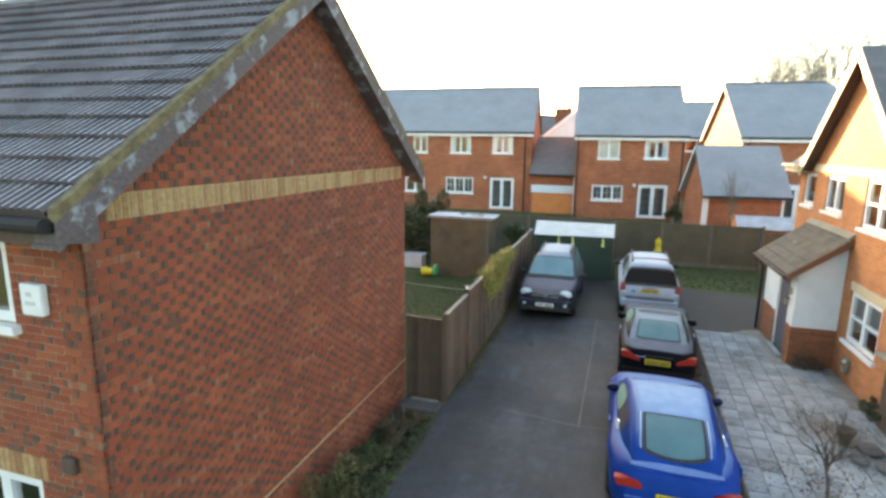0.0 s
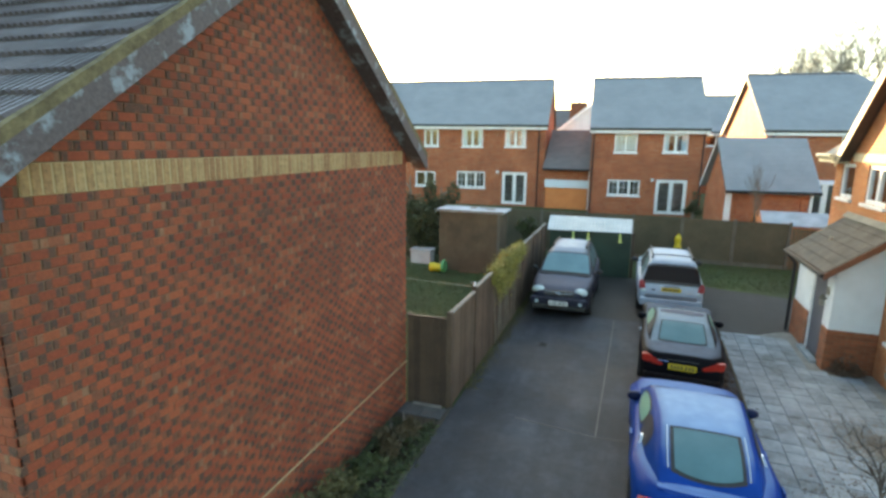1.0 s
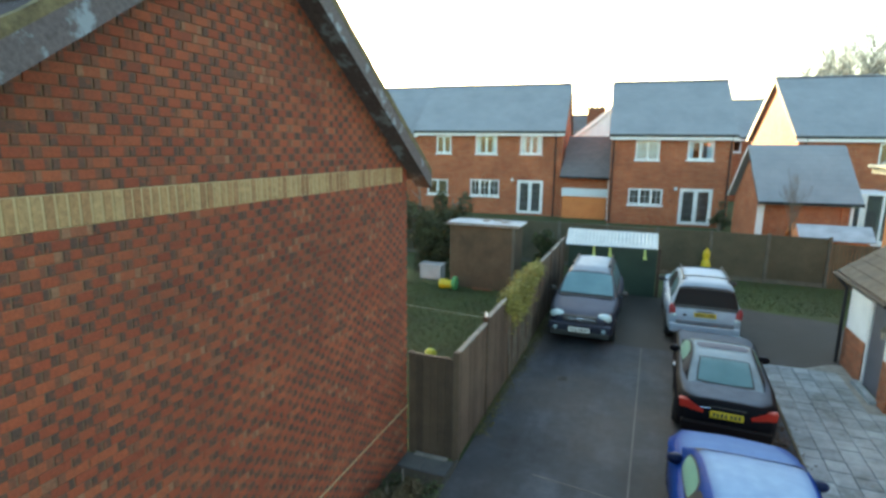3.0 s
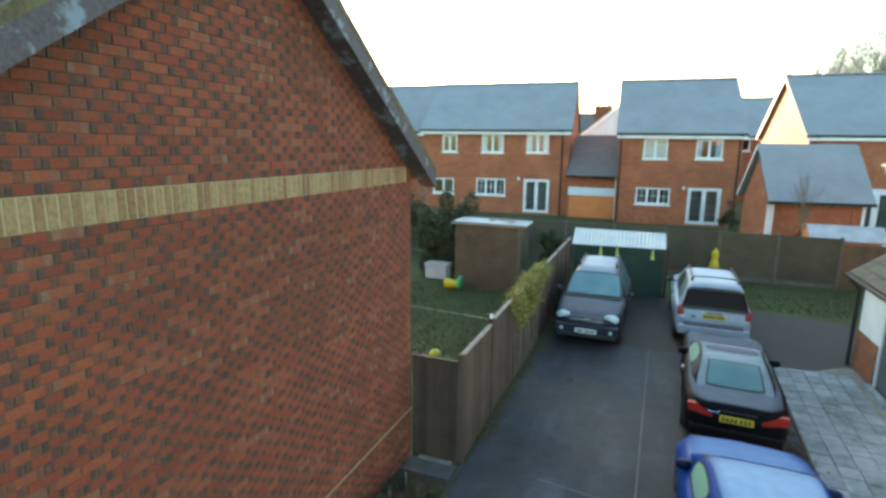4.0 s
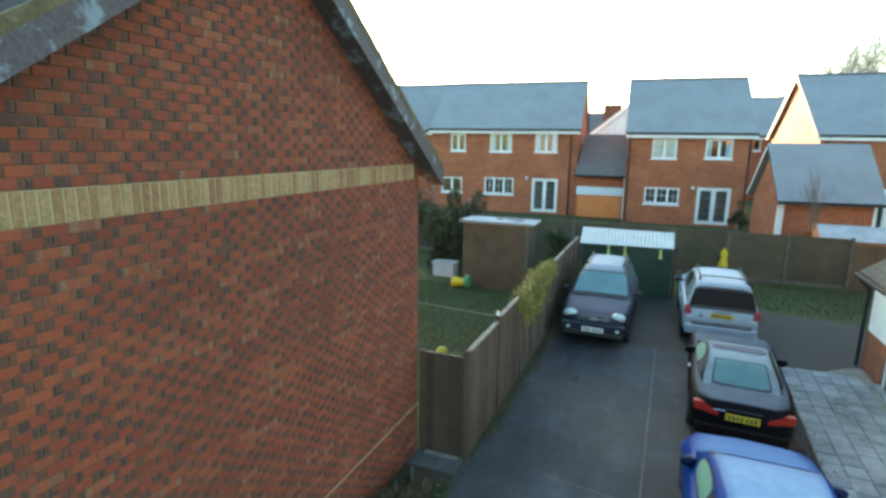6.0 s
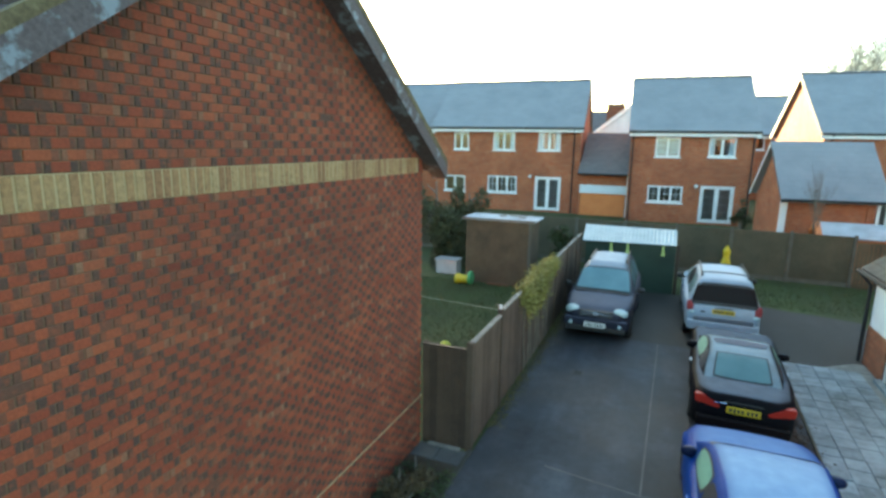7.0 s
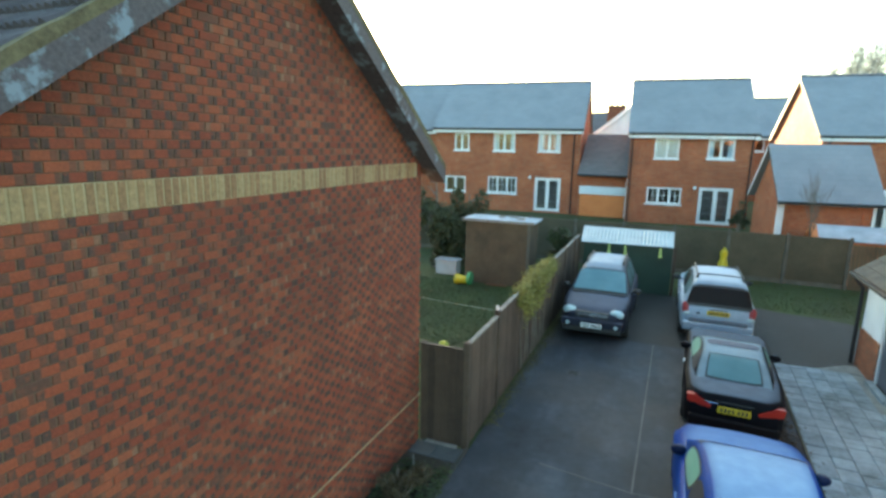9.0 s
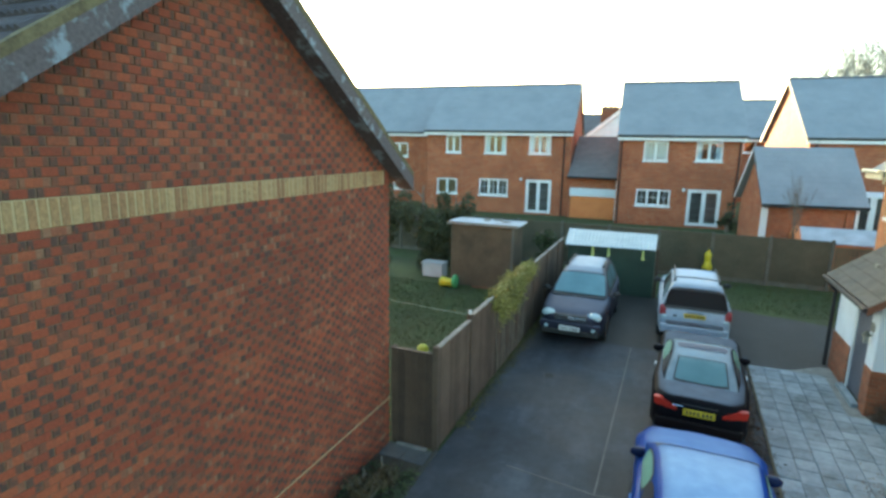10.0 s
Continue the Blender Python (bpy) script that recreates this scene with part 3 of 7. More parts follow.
def french_door(parent, axis, face, out, a0, a1, z0, z1):
    """A pair of glazed doors in a white frame."""
    bm = bmesh.new()
    wall_cells(bm, axis, *sorted((face - out * 0.03, face - out * 0.12)), a0, a1, z0 - 0.06, z1, [(a0 + 0.07, a1 - 0.07, z0, z1 - 0.07)])
    door = part("french_door", bm, M_WHITE, parent, "white glazed double garden door")
    mid = (a0 + a1) / 2
    for l, r in ((a0 + 0.075, mid - 0.004), (mid + 0.004, a1 - 0.075)):
        bm = bmesh.new()
        wall_cells(bm, axis, *sorted((face - out * 0.04, face - out * 0.1)), l, r, z0 + 0.01, z1 - 0.075, [(l + 0.1, r - 0.1, z0 + 0.17, z1 - 0.175)])
        part("leaf", bm, M_WHITE, door)
        bm = bmesh.new()
        slot(bm, axis, face, out, 0.068, 0.074, l + 0.09, r - 0.09, z0 + 0.16, z1 - 0.165)
        part("pane", bm, M_GLASS, door).visible_shadow = False
        bm = bmesh.new()
        for k in range(1, 4):                        # slender glazing bars behind the glass
            zk = z0 + 0.17 + (z1 - z0 - 0.345) * k / 4
            slot(bm, axis, face, out, 0.076, 0.082, l + 0.1, r - 0.1, zk - 0.012, zk + 0.012)
        part("glazing_bar", bm, M_GREY_COVER, door)
        # net added to lighten the panes in place of reflected sky
        bm = bmesh.new()
        for k in range(7):
            f, g = l + 0.1 + (r - l - 0.2) * k / 7, l + 0.1 + (r - l - 0.2) * (k + 0.8) / 7
            slot(bm, axis, face, out, 0.2 + 0.02 * (k % 2), 0.215 + 0.02 * (k % 2), f, g, z0 + 0.1, z1 - 0.12)
        part("curtain", bm, M_PANE_NET, door, "dull net curtain added to lighten the panes")


def roof_slab(parent, name, x0, x1, y0, y1, ze, zr, t, material, ridge="x", label=""):
    """A pitched roof over a rectangle; its ridge runs along x or y."""
    bm = bmesh.new()
    if ridge == "x":
        m = (y0 + y1) / 2
        pts = [(x0, y0, ze), (x0, m, zr), (x0, y1, ze), (x0, y1, ze - t), (x0, m, zr - t), (x0, y0, ze - t)]
        prism(bm, pts, (x1 - x0, 0, 0))
    else:
        m = (x0 + x1) / 2
        pts = [(x0, y0, ze), (m, y0, zr), (x1, y0, ze), (x1, y0, ze - t), (m, y0, zr - t), (x0, y0, ze - t)]
        prism(bm, pts, (0, y1 - y0, 0))
    return part(name, bm, material, parent, label)


def house(name, label, x0, x1, y0, y1, ze, rise, holes=(), doors=(), roof=None, wall=None, over=0.22, east=(), west=(), pipes=(), verge=None, turn=4.0, hip=0.0):
    """A two-slope house whose ridge runs along x; holes: windows in the face y0 as (x, x, z, z, lights, blind); doors alike."""
    zg = ground_z((y0 + y1) / 2)
    ob = thing(name, label, "house", ((x0 + x1) / 2, y0, zg))
    wall = wall or M_BRICK
    t = 0.28
    bm = bmesh.new()
    cuts = [h[:4] for h in holes] + [d[:4] for d in doors]
    wall_cells(bm, "y", y0, y0 + t, x0, x1, zg - 0.3, ze, cuts)
    front = part("wall", bm, wall, ob, "red brick garden front")
    bm = bmesh.new()
    box(bm, x0, x1, y1 - t, y1, zg - 0.3, ze)
    part("wall", bm, wall, ob)
    m = (y0 + y1) / 2
    for xa, cut in ((x0, west), (x1 - t, east)):
        bm = bmesh.new()
        wall_cells(bm, "x", xa, xa + t, y0 + t, y1 - t, zg - 0.3, ze, [c[:4] for c in cut])
        s = rise / (m - y0)
        part("wall", bm, wall, ob)
        if hip and xa > x0:
            continue
        bm = bmesh.new()
        prism(bm, [(xa, y0 + 0.05, ze), (xa, m, ze + rise - 0.05 * s), (xa, y1 - 0.05, ze)], (t, 0, 0))
        part("gable", bm, wall, ob, "brick gable")
        for c in cut:
            window(ob, "x", xa if xa == x0 else xa + t, -1 if xa == x0 else 1, *c)
    rooms(ob, (x0 + t, x1 - t, y0 + t, y1 - t, ze - 2.6, ze - 2.4), (x0 + t, x1 - t, y0 + t, y1 - t, ze - 0.2, ze - 0.1), (x0 + t, x1 - t, m - 0.05, m + 0.05, zg, ze - 2.61))
    s = rise / (m - y0)
    if hip:
        bm = bmesh.new()
        layers = []
        for d in (0.16, 0.02):
            a, b, zl, zh = x0 - over, x1 + over, ze - 0.3 * s + d, ze + rise + d
            layers.append([bm.verts.new(p) for p in ((a, y0 - 0.3, zl), (b, y0 - 0.3, zl), (b, y1 + 0.3, zl), (a, y1 + 0.3, zl), (a, m, zh), (b - hip, m, zh))])
        for v in layers:
            for f in ((0, 1, 5, 4), (1, 2, 5), (2, 3, 4, 5)):
                bm.faces.new([v[i] for i in f])
        for i, j in ((0, 1), (1, 2), (2, 3), (3, 4), (4, 0)):
            bm.faces.new((layers[0][i], layers[0][j], layers[1][j], layers[1][i]))
        part("roof", bm, roof or M_SLATE, ob, "frosted blue-grey slate roof with a hipped end")
    else:
        roof_slab(ob, "roof", x0 - over, x1 + over, y0 - 0.3, y1 + 0.3, ze - 0.3 * s + 0.16, ze + rise + 0.16, 0.14, roof or M_SLATE, label="frosted blue-grey slate roof")
    bm = bmesh.new()
    tube(bm, [(x0 - over, m, ze + rise + 0.14), (x1 + over - hip, m, ze + rise + 0.14)], 0.1, 8)
    part("ridge", bm, M_RIDGE, ob)
    bm = bmesh.new()
    zf = ze - 0.3 * s + 0.02
    box(bm, x0 - over, x1 + over, y0 - 0.33, y0 - 0.302, zf - 0.19, zf + 0.02)
    box(bm, x0, x1, y0 - 0.302, y0 - 0.004, zf - 0.19, zf - 0.17)
    part("fascia", bm, M_WHITE, ob, "white fascia board under the eaves")
    bm = bmesh.new()
    tube(bm, [(x0 - over, y0 - 0.39, zf + 0.03), (x1 + over, y0 - 0.39, zf + 0.03)], 0.055, 8)
    part("gutter", bm, M_GUTTER, ob, "black plastic gutter")
    for xa in (x0 - over - 0.03, x1 + over)[:1 if hip else 2]:
        for a, b in ((y0 - 0.3, m), (m, y1 + 0.3)):
            za, zb = (ze - 0.3 * s, ze + rise) if b == m else (ze + rise, ze - 0.3 * s)
            bm = bmesh.new()
            prism(bm, [(xa, a, za + 0.13), (xa, b, zb + 0.13), (xa, b, zb - 0.08), (xa, a, za - 0.08)], (0.03, 0, 0))
            part("barge_board", bm, verge if verge and b != m else M_RIDGE, ob)
    for xp in pipes:
        bm = bmesh.new()
        tube(bm, [(xp, y0 - 0.36, zf - 0.02), (xp, y0 - 0.06, zf - 0.3), (xp, y0 - 0.06, zg)], 0.04, 8)
        part("downpipe", bm, M_GUTTER, ob)
    for h in holes:
        window(ob, "y", y0, -1, h[0], h[1], h[2], h[3], h[4], blind=h[5], bars=h[6] if len(h) > 6 else 0)
    for d in doors:
        french_door(ob, "y", y0, -1, *d[:4])
    ob.matrix_basis = pose((x0 + x1) / 2, y0, zg, 0, 0, turn)     # the estate stands a little askew to the drive
    return ob


# ---- ground ----
bm = bmesh.new()
ys = [-300, -60, -20, 0, 10, 20, 23.5, 24.5, 26, 28, 30.5, 34, 60, 150, 700]
xs = [-500, -60, -20, -8, 0, 8, 20, 60, 500]
grid = [[bm.verts.new((x, y, ground_z(y) if y > -60 else -0.72)) for x in xs] for y in ys]
for r, q in zip(grid, grid[1:]):
    for i in range(len(xs) - 1):
        bm.faces.new((r[i], r[i + 1], q[i + 1], q[i]))
alone("ground", bm, M_GRASS, "grassy ground under the whole estate", "ground", kind="structure")

bm = bmesh.new()
sheet(bm, -2.86, 1.66, -9.0, 15.55, 0.03, 1.0, None, 2.33)
alone("driveway", bm, M_TARMAC, "dark worn tarmac driveway with pale seams", "driveway", kind="structure")
bm = bmesh.new()
sheet(bm, -2.86, 5.0, 15.552, 19.6, 0.03)
sheet(bm, -2.86, 2.4, 19.6, 20.55, 0.03)
alone("driveway", bm, M_TARMAC_OLD, "older brown-stained tarmac at the head of the drive", "driveway", kind="structure")
bm = bmesh.new()
sheet(bm, -60, 60, -16.0, -9.0, 0.028, 3.0)
alone("road", bm, M_TARMAC, "dark tarmac road behind the drive", "road", kind="structure")
# rounded edge of the grass against the tarmac
bm = bmesh.new()
edge = [(2.3, 20.55), (2.4, 20.42), (2.7, 20.25), (3.3, 20.08), (4.1, 19.95), (4.85, 19.75), (5.05, 19.6), (4.9, 19.58), (2.3, 19.58)]
prism(bm, [(x, y, ground_z(y) + 0.028) for x, y in edge], (0, 0, -0.05))
alone("pavement", bm, M_TARMAC_OLD, "rounded tarmac corner at the lawn", "driveway", kind="structure")
for name, pts, r in (("seam", [(-0.34, 9.1), (-0.29, 12.3), (-0.24, 15.5)], 0.014), ("seam", [(-1.72, 9.3), (-0.34, 9.12), (0.15, 9.17)], 0.012)):
    bm = bmesh.new()
    for (xa, ya), (xb, yb) in zip(pts, pts[1:]):
        d = Vector((yb - ya, xa - xb)).normalized() * r
        prism(bm, [(xa - d.x, ya - d.y, ground_z(ya) + 0.034), (xa + d.x, ya + d.y, ground_z(ya) + 0.034), (xb + d.x, yb + d.y, ground_z(yb) + 0.034), (xb - d.x, yb - d.y, ground_z(yb) + 0.034)], (0, 0, -0.02))
    alone(name, bm, M_SEAM, "pale filled joint across the tarmac", "seam", kind="structure")
DRAIN_X, DRAIN_Y = -1.8, 12.96
drain = thing("drain_cover", "small dark iron drain cover in the tarmac", "drain", (DRAIN_X, DRAIN_Y, 0.08))
part("frame", soft_box(DRAIN_X - 0.13, DRAIN_X + 0.13, DRAIN_Y - 0.13, DRAIN_Y + 0.13, 0.06, ground_z(DRAIN_Y) + 0.035, 0.004, 1), M_TRIM, drain)
for k in range(5):
    part("slot", soft_box(DRAIN_X - 0.09, DRAIN_X + 0.09, DRAIN_Y - 0.1 + 0.045 * k, DRAIN_Y - 0.08 + 0.045 * k, 0.07, ground_z(DRAIN_Y) + 0.039, 0.002, 1), M_TYRE, drain)
bm = bmesh.new()
sheet(bm, -2.92, -2.862, 2.0, 9.2, 0.055)
alone("kerb", bm, M_KERB_DARK, "dark concrete edging beside the planting bed", "kerb", kind="structure")
bm = bmesh.new()
sheet(bm, 2.02, 2.05, 4.0, 15.55, 0.062, 1.0, 2.332, 2.362)
alone("kerb", bm, M_KERB, "mossy edging beside the paved forecourt", "kerb", kind="structure")
bm = bmesh.new()
sheet(bm, -3.75, -2.925, 1.0, 8.72, 0.045, 0.5)
alone("planting_bed", bm, M_SOIL, "dark soil bed along the brick wall", "flower bed", kind="structure")

# ---- the brick house beside the drive ----
AX, AY0, AY1 = -3.75, 2.75, 9.17
A_EAVE, A_SLOPE, A_Y = 4.61, 0.688, 2.41          # roof surface: height at the eaves line, rise per metre
RIDGE_Y = 5.97
RIDGE_Z = A_EAVE + A_SLOPE * (RIDGE_Y - A_Y)
near_house = thing("house", "red and dark brick house with a frosted tiled roof", "house", (AX, AY0, 0.03))


def roof_at(y):
    return A_EAVE + A_SLOPE * (min(y, 2 * RIDGE_Y - y) - A_Y)


bm = bmesh.new()
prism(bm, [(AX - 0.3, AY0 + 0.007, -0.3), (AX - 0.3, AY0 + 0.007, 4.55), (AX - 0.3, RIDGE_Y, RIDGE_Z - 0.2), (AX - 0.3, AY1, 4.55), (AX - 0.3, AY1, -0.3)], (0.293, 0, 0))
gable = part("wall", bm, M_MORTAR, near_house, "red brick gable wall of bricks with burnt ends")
bm = bmesh.new()
FRONT_HOLES = [(-6.05, -4.56, 3.62, 4.32), (-6.05, -4.53, 1.1, 2.2)]
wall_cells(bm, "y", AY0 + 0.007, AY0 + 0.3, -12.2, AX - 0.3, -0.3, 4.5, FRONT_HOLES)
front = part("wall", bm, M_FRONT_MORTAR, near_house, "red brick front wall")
for b in ((-12.2, AX - 0.3, AY1 - 0.3, AY1, -0.3, 4.5), (-12.5, -12.2, AY0, AY1, -0.3, 4.5)):
    bm = bmesh.new()
    box(bm, *b)
    part("wall", bm, M_BRICK, near_house)
rooms(near_house, (-12.2, AX - 0.3, AY0 + 0.3, AY1 - 0.3, 2.4, 2.6), (-12.2, AX - 0.3, AY0 + 0.3, AY1 - 0.3, 4.4, 4.48), (-12.2, AX - 0.3, 5.6, 5.7, 0.0, 2.39))
for h in FRONT_HOLES:
    window(near_house, "y", AY0, -1, *h, 3, rail=0.0)


def brick_mesh(bm, corner, u, v, n, lu, lv, depth, mi=0):
    """One brick: a face with worn edges standing proud of the joints."""
    c, u, v, n = Vector(corner), Vector(u), Vector(v), Vector(n)
    e = 0.005
    ring = [[(0, 0), (lu, 0), (lu, lv), (0, lv)], [(e, e), (lu - e, e), (lu - e, lv - e), (e, lv - e)]]
    back = [bm.verts.new(c + u * a + v * b - n * depth) for a, b in ring[0]]
    mid = [bm.verts.new(c + u * a + v * b - n * e * 0.6) for a, b in ring[0]]
    top = [bm.verts.new(c + u * a + v * b) for a, b in ring[1]]
    for p, q in ((back, mid), (mid, top)):
        for i in range(4):
            bm.faces.new((p[i], p[(i + 1) % 4], q[(i + 1) % 4], q[i])).material_index = mi
    bm.faces.new(top).material_index = mi


def burnt_brick(bm, corner, u, v, n, lu, lv, depth, ends, mids):
    """A stretcher in three lengths: burnt ends and a red middle. ends: the lengths of the two ends; mids: material of each length."""
    c, u, v, n = Vector(corner), Vector(u), Vector(v), Vector(n)
    e = 0.005
    outer, inner = [0, ends[0], lu - ends[1], lu], [e, ends[0], lu - ends[1], lu - e]
    rows = [[bm.verts.new(c + u * a + v * b - n * d) for a in xs] for xs, b, d in
            ((outer, 0, depth), (outer, 0, e * 0.6), (inner, e, 0), (inner, lv - e, 0), (outer, lv, e * 0.6), (outer, lv, depth))]
    for p, q in zip(rows, rows[1:]):
        for i in range(3):
            bm.faces.new((p[i], p[i + 1], q[i + 1], q[i])).material_index = mids[i]
    for k, flip in ((0, 1), (3, -1)):
        ring = [r[k] for r in rows]
        bm.faces.new(ring[::flip]).material_index = mids[k and 2]


COURSE, PITCH, BRICK_H, BRICK_L = 0.0705, 0.210, 0.0645, 0.2005
BAND = (2.99, 9.0, 4.478, 4.68)


def stretchers(y0, y1, z0, z1, limit=None, skip=()):
    """The bricks of stretcher bond on a stretch of wall: (start, length, height)."""
    out = []
    k0, k1 = math.floor((z0 - BAND[2]) / COURSE), math.ceil((z1 - BAND[2]) / COURSE)
    for k in range(k0, k1):
        z = BAND[2] + k * COURSE
        a = y0 - PITCH + (PITCH / 2 if k % 2 else 0.0)
        while a < y1:
            s, e = max(a, y0), min(a + BRICK_L, y1)
            for q in skip:
                if q[2] < z + 0.03 < q[3]:
                    if q[0] < s and e < q[1]:
                        e = s
                    elif s < q[0] < e:
                        e = q[0]
                    elif s < q[1] < e:
                        s = q[1]
            if e - s > 0.03 and (limit is None or z + BRICK_H < min(limit(s), limit(e))):
                out.append((s, e - s, z))
            a += PITCH
    return out


rng = random.Random(7)
BURNS = [((0.045, 0.045), (1, 0, 1)), ((0.038, 0.05), (1, 0, 1)), ((0.055, 0.036), (1, 0, 1)), ((0.05, 0.05), (1, 0, 0)), ((0.05, 0.05), (0, 0, 1)), ((0.06, 0.06), (0, 0, 0)), ((0.06, 0.06), (1, 1, 1)), ((0.04, 0.09), (1, 0, 1))]
WEIGHTS = (36, 25, 25, 5, 5, 3, 0.8, 3)
rest = bmesh.new()
single = []
for s, w, z in stretchers(AY0, AY1, 0.0, 7.0, lambda y: roof_at(y) - 0.12, [(BAND[0] - 0.01, BAND[1], BAND[2] - 0.005, BAND[3] + 0.005)]):
    kind_ = rng.choices(range(8), WEIGHTS)[0]
    if s < AY0 + 0.001 and rng.random() < 0.85:      # burnt ends turned to the corner
        burnt_brick(rest, (AX, s, z), (0, 1, 0), (0, 0, 1), (1, 0, 0), w, BRICK_H, 0.02, (min(0.09, w * 0.45), w * 0.3), (1, 1 if w < 0.12 else 0, 0))
        continue
    full = abs(w - BRICK_L) < 1e-4
    if full and 3.3 < s < 5.9 and 3.0 < z < 4.45 and len(single) < 290:
        single.append((s, z, kind_))
    elif full:
        burnt_brick(rest, (AX + rng.uniform(-0.0015, 0.0015), s, z), (0, 1, 0), (0, 0, 1), (1, 0, 0), w, BRICK_H, 0.02, *BURNS[kind_])
    else:
        brick_mesh(rest, (AX, s, z), (0, 1, 0), (0, 0, 1), (1, 0, 0), w, BRICK_H, 0.02, 1 if w < 0.09 and rng.random() < 0.6 else 0)
band = part("brickwork", rest, (M_RED, M_DARK), gable, "red bricks with dark burnt ends", kind="stuff")
bm = bmesh.new()
for s, w, z in stretchers(AX + 0.0095 - 14 * PITCH, AX, 1.0, 4.5, None, [(h[0] - 0.004, h[1] + 0.004, h[2] - 0.1, h[3] + 0.02) for h in FRONT_HOLES]):
    if w > BRICK_L - 1e-4:
        burnt_brick(bm, (s, AY0, z), (1, 0, 0), (0, 0, 1), (0, -1, 0), w, BRICK_H, 0.02, *BURNS[rng.choices(range(8), (10, 6, 6, 12, 12, 40, 3, 4))[0]])
    else:
        brick_mesh(bm, (s, AY0, z), (1, 0, 0), (0, 0, 1), (0, -1, 0), w, BRICK_H, 0.02, 0)
part("brickwork", bm, (M_RED, M_DARK), front, "red bricks with dark burnt ends", kind="stuff")
# soldier course of buff bricks
b2 = bmesh.new()
brick_mesh(b2, (0, 0, 0), (0, 1, 0), (0, 0, 1), (1, 0, 0), 0.06, BAND[3] - BAND[2], 0.03)
buff_east = mesh_of("buff_brick", b2, M_BUFF)
b2 = bmesh.new()
brick_mesh(b2, (0, 0, 0), (1, 0, 0), (0, 0, 1), (0, -1, 0), 0.065, 0.215, 0.03)
buff_south = mesh_of("buff_brick", b2, M_BUFF)
b2 = bmesh.new()
brick_mesh(b2, (0, 0.065, 0), (0, -1, 0), (0, 0, 1), (-1, 0, 0), 0.065, 0.2, 0.03)
buff_west = mesh_of("buff_brick", b2, M_PALE_BUFF)
pieces("buff_brick", buff_east, gable, [(AX + 0.008 + rng.uniform(-0.0015, 0.0015), BAND[0] + 0.0745 * k, BAND[2]) for k in range(80)])
bm = bmesh.new()
box(bm, AX - 0.01, AX + 0.002, BAND[0] - 0.004, BAND[1], BAND[2] - 0.004, BAND[3] + 0.004)
part("band_mortar", bm, M_BAND_MORTAR, gable)
pieces("buff_brick", buff_south, front, [(-4.5 - k * 0.0745, AY0 - 0.006, 2.22) for k in range(26)])
# pale damp-course line low on the gable
bm = bmesh.new()
box(bm, AX - 0.01, AX + 0.012, AY0, AY1, 0.888, 0.904)
part("damp_course", bm, M_DAMP, gable, "pale line of the damp course")

# roof
under = roof_slab(near_house, "roof", -12.7, -3.53, A_Y + 0.02, 2 * RIDGE_Y - A_Y - 0.02, A_EAVE - 0.03, RIDGE_Z - 0.03, 0.1, M_TILE, label="dark ribbed concrete roof tiles rimed with frost")
GAUGE, TILE_W, COURSES = 0.288, 0.312, 15
down = Vector((0, math.cos(math.atan(A_SLOPE)), math.sin(math.atan(A_SLOPE))))
lift = Vector((0, -down.z, down.y))


def tile_into(bm, o):
    """One interlocking tile: four narrow rolls across, thick at its lower edge."""
    prof = [(TILE_W * 0.995 * k / 12, (0.0, 0.034, 0.036)[k % 3]) for k in range(13)]
    rows = []
    for s, h0, drop in ((0.0, 0.0, True), (0.0, 0.045, False), (GAUGE + 0.03, 0.004, False)):
        rows.append([bm.verts.new(o + Vector((x, 0, 0)) + down * s + lift * (h0 + (0 if drop else h))) for x, h in prof])
    for p, q in zip(rows, rows[1:]):
        for i in range(12):
            bm.faces.new((p[i], p[i + 1], q[i + 1], q[i]))


tb = bmesh.new()
tile_into(tb, Vector((0, 0, 0)))
tile_mesh = mesh_of("roof_tile", tb, M_TILE)
far_tiles = bmesh.new()
n_tile = 0
for c in range(29):
    for r in range(COURSES):
        o = Vector((-3.56 - TILE_W * (c + 1), A_Y, A_EAVE - 0.03)) + down * (GAUGE * r) + lift * rng.uniform(0, 0.004)
        if n_tile < 299:
            ob = new("roof_tile", tile_mesh)
            ob.parent, ob.location = under, o
            n_tile += 1
        else:
            tile_into(far_tiles, o)
part("tile_field", far_tiles, M_TILE, under, kind="stuff")
b2 = bmesh.new()
tube(b2, [(0, 0, 0), (-0.44, 0, 0.005)], [0.115, 0.12], 10)
pieces("ridge_tile", mesh_of("ridge_tile", b2, M_RIDGE), near_house, [(-3.53 - k * 0.45, RIDGE_Y, RIDGE_Z - 0.05) for k in range(20)])
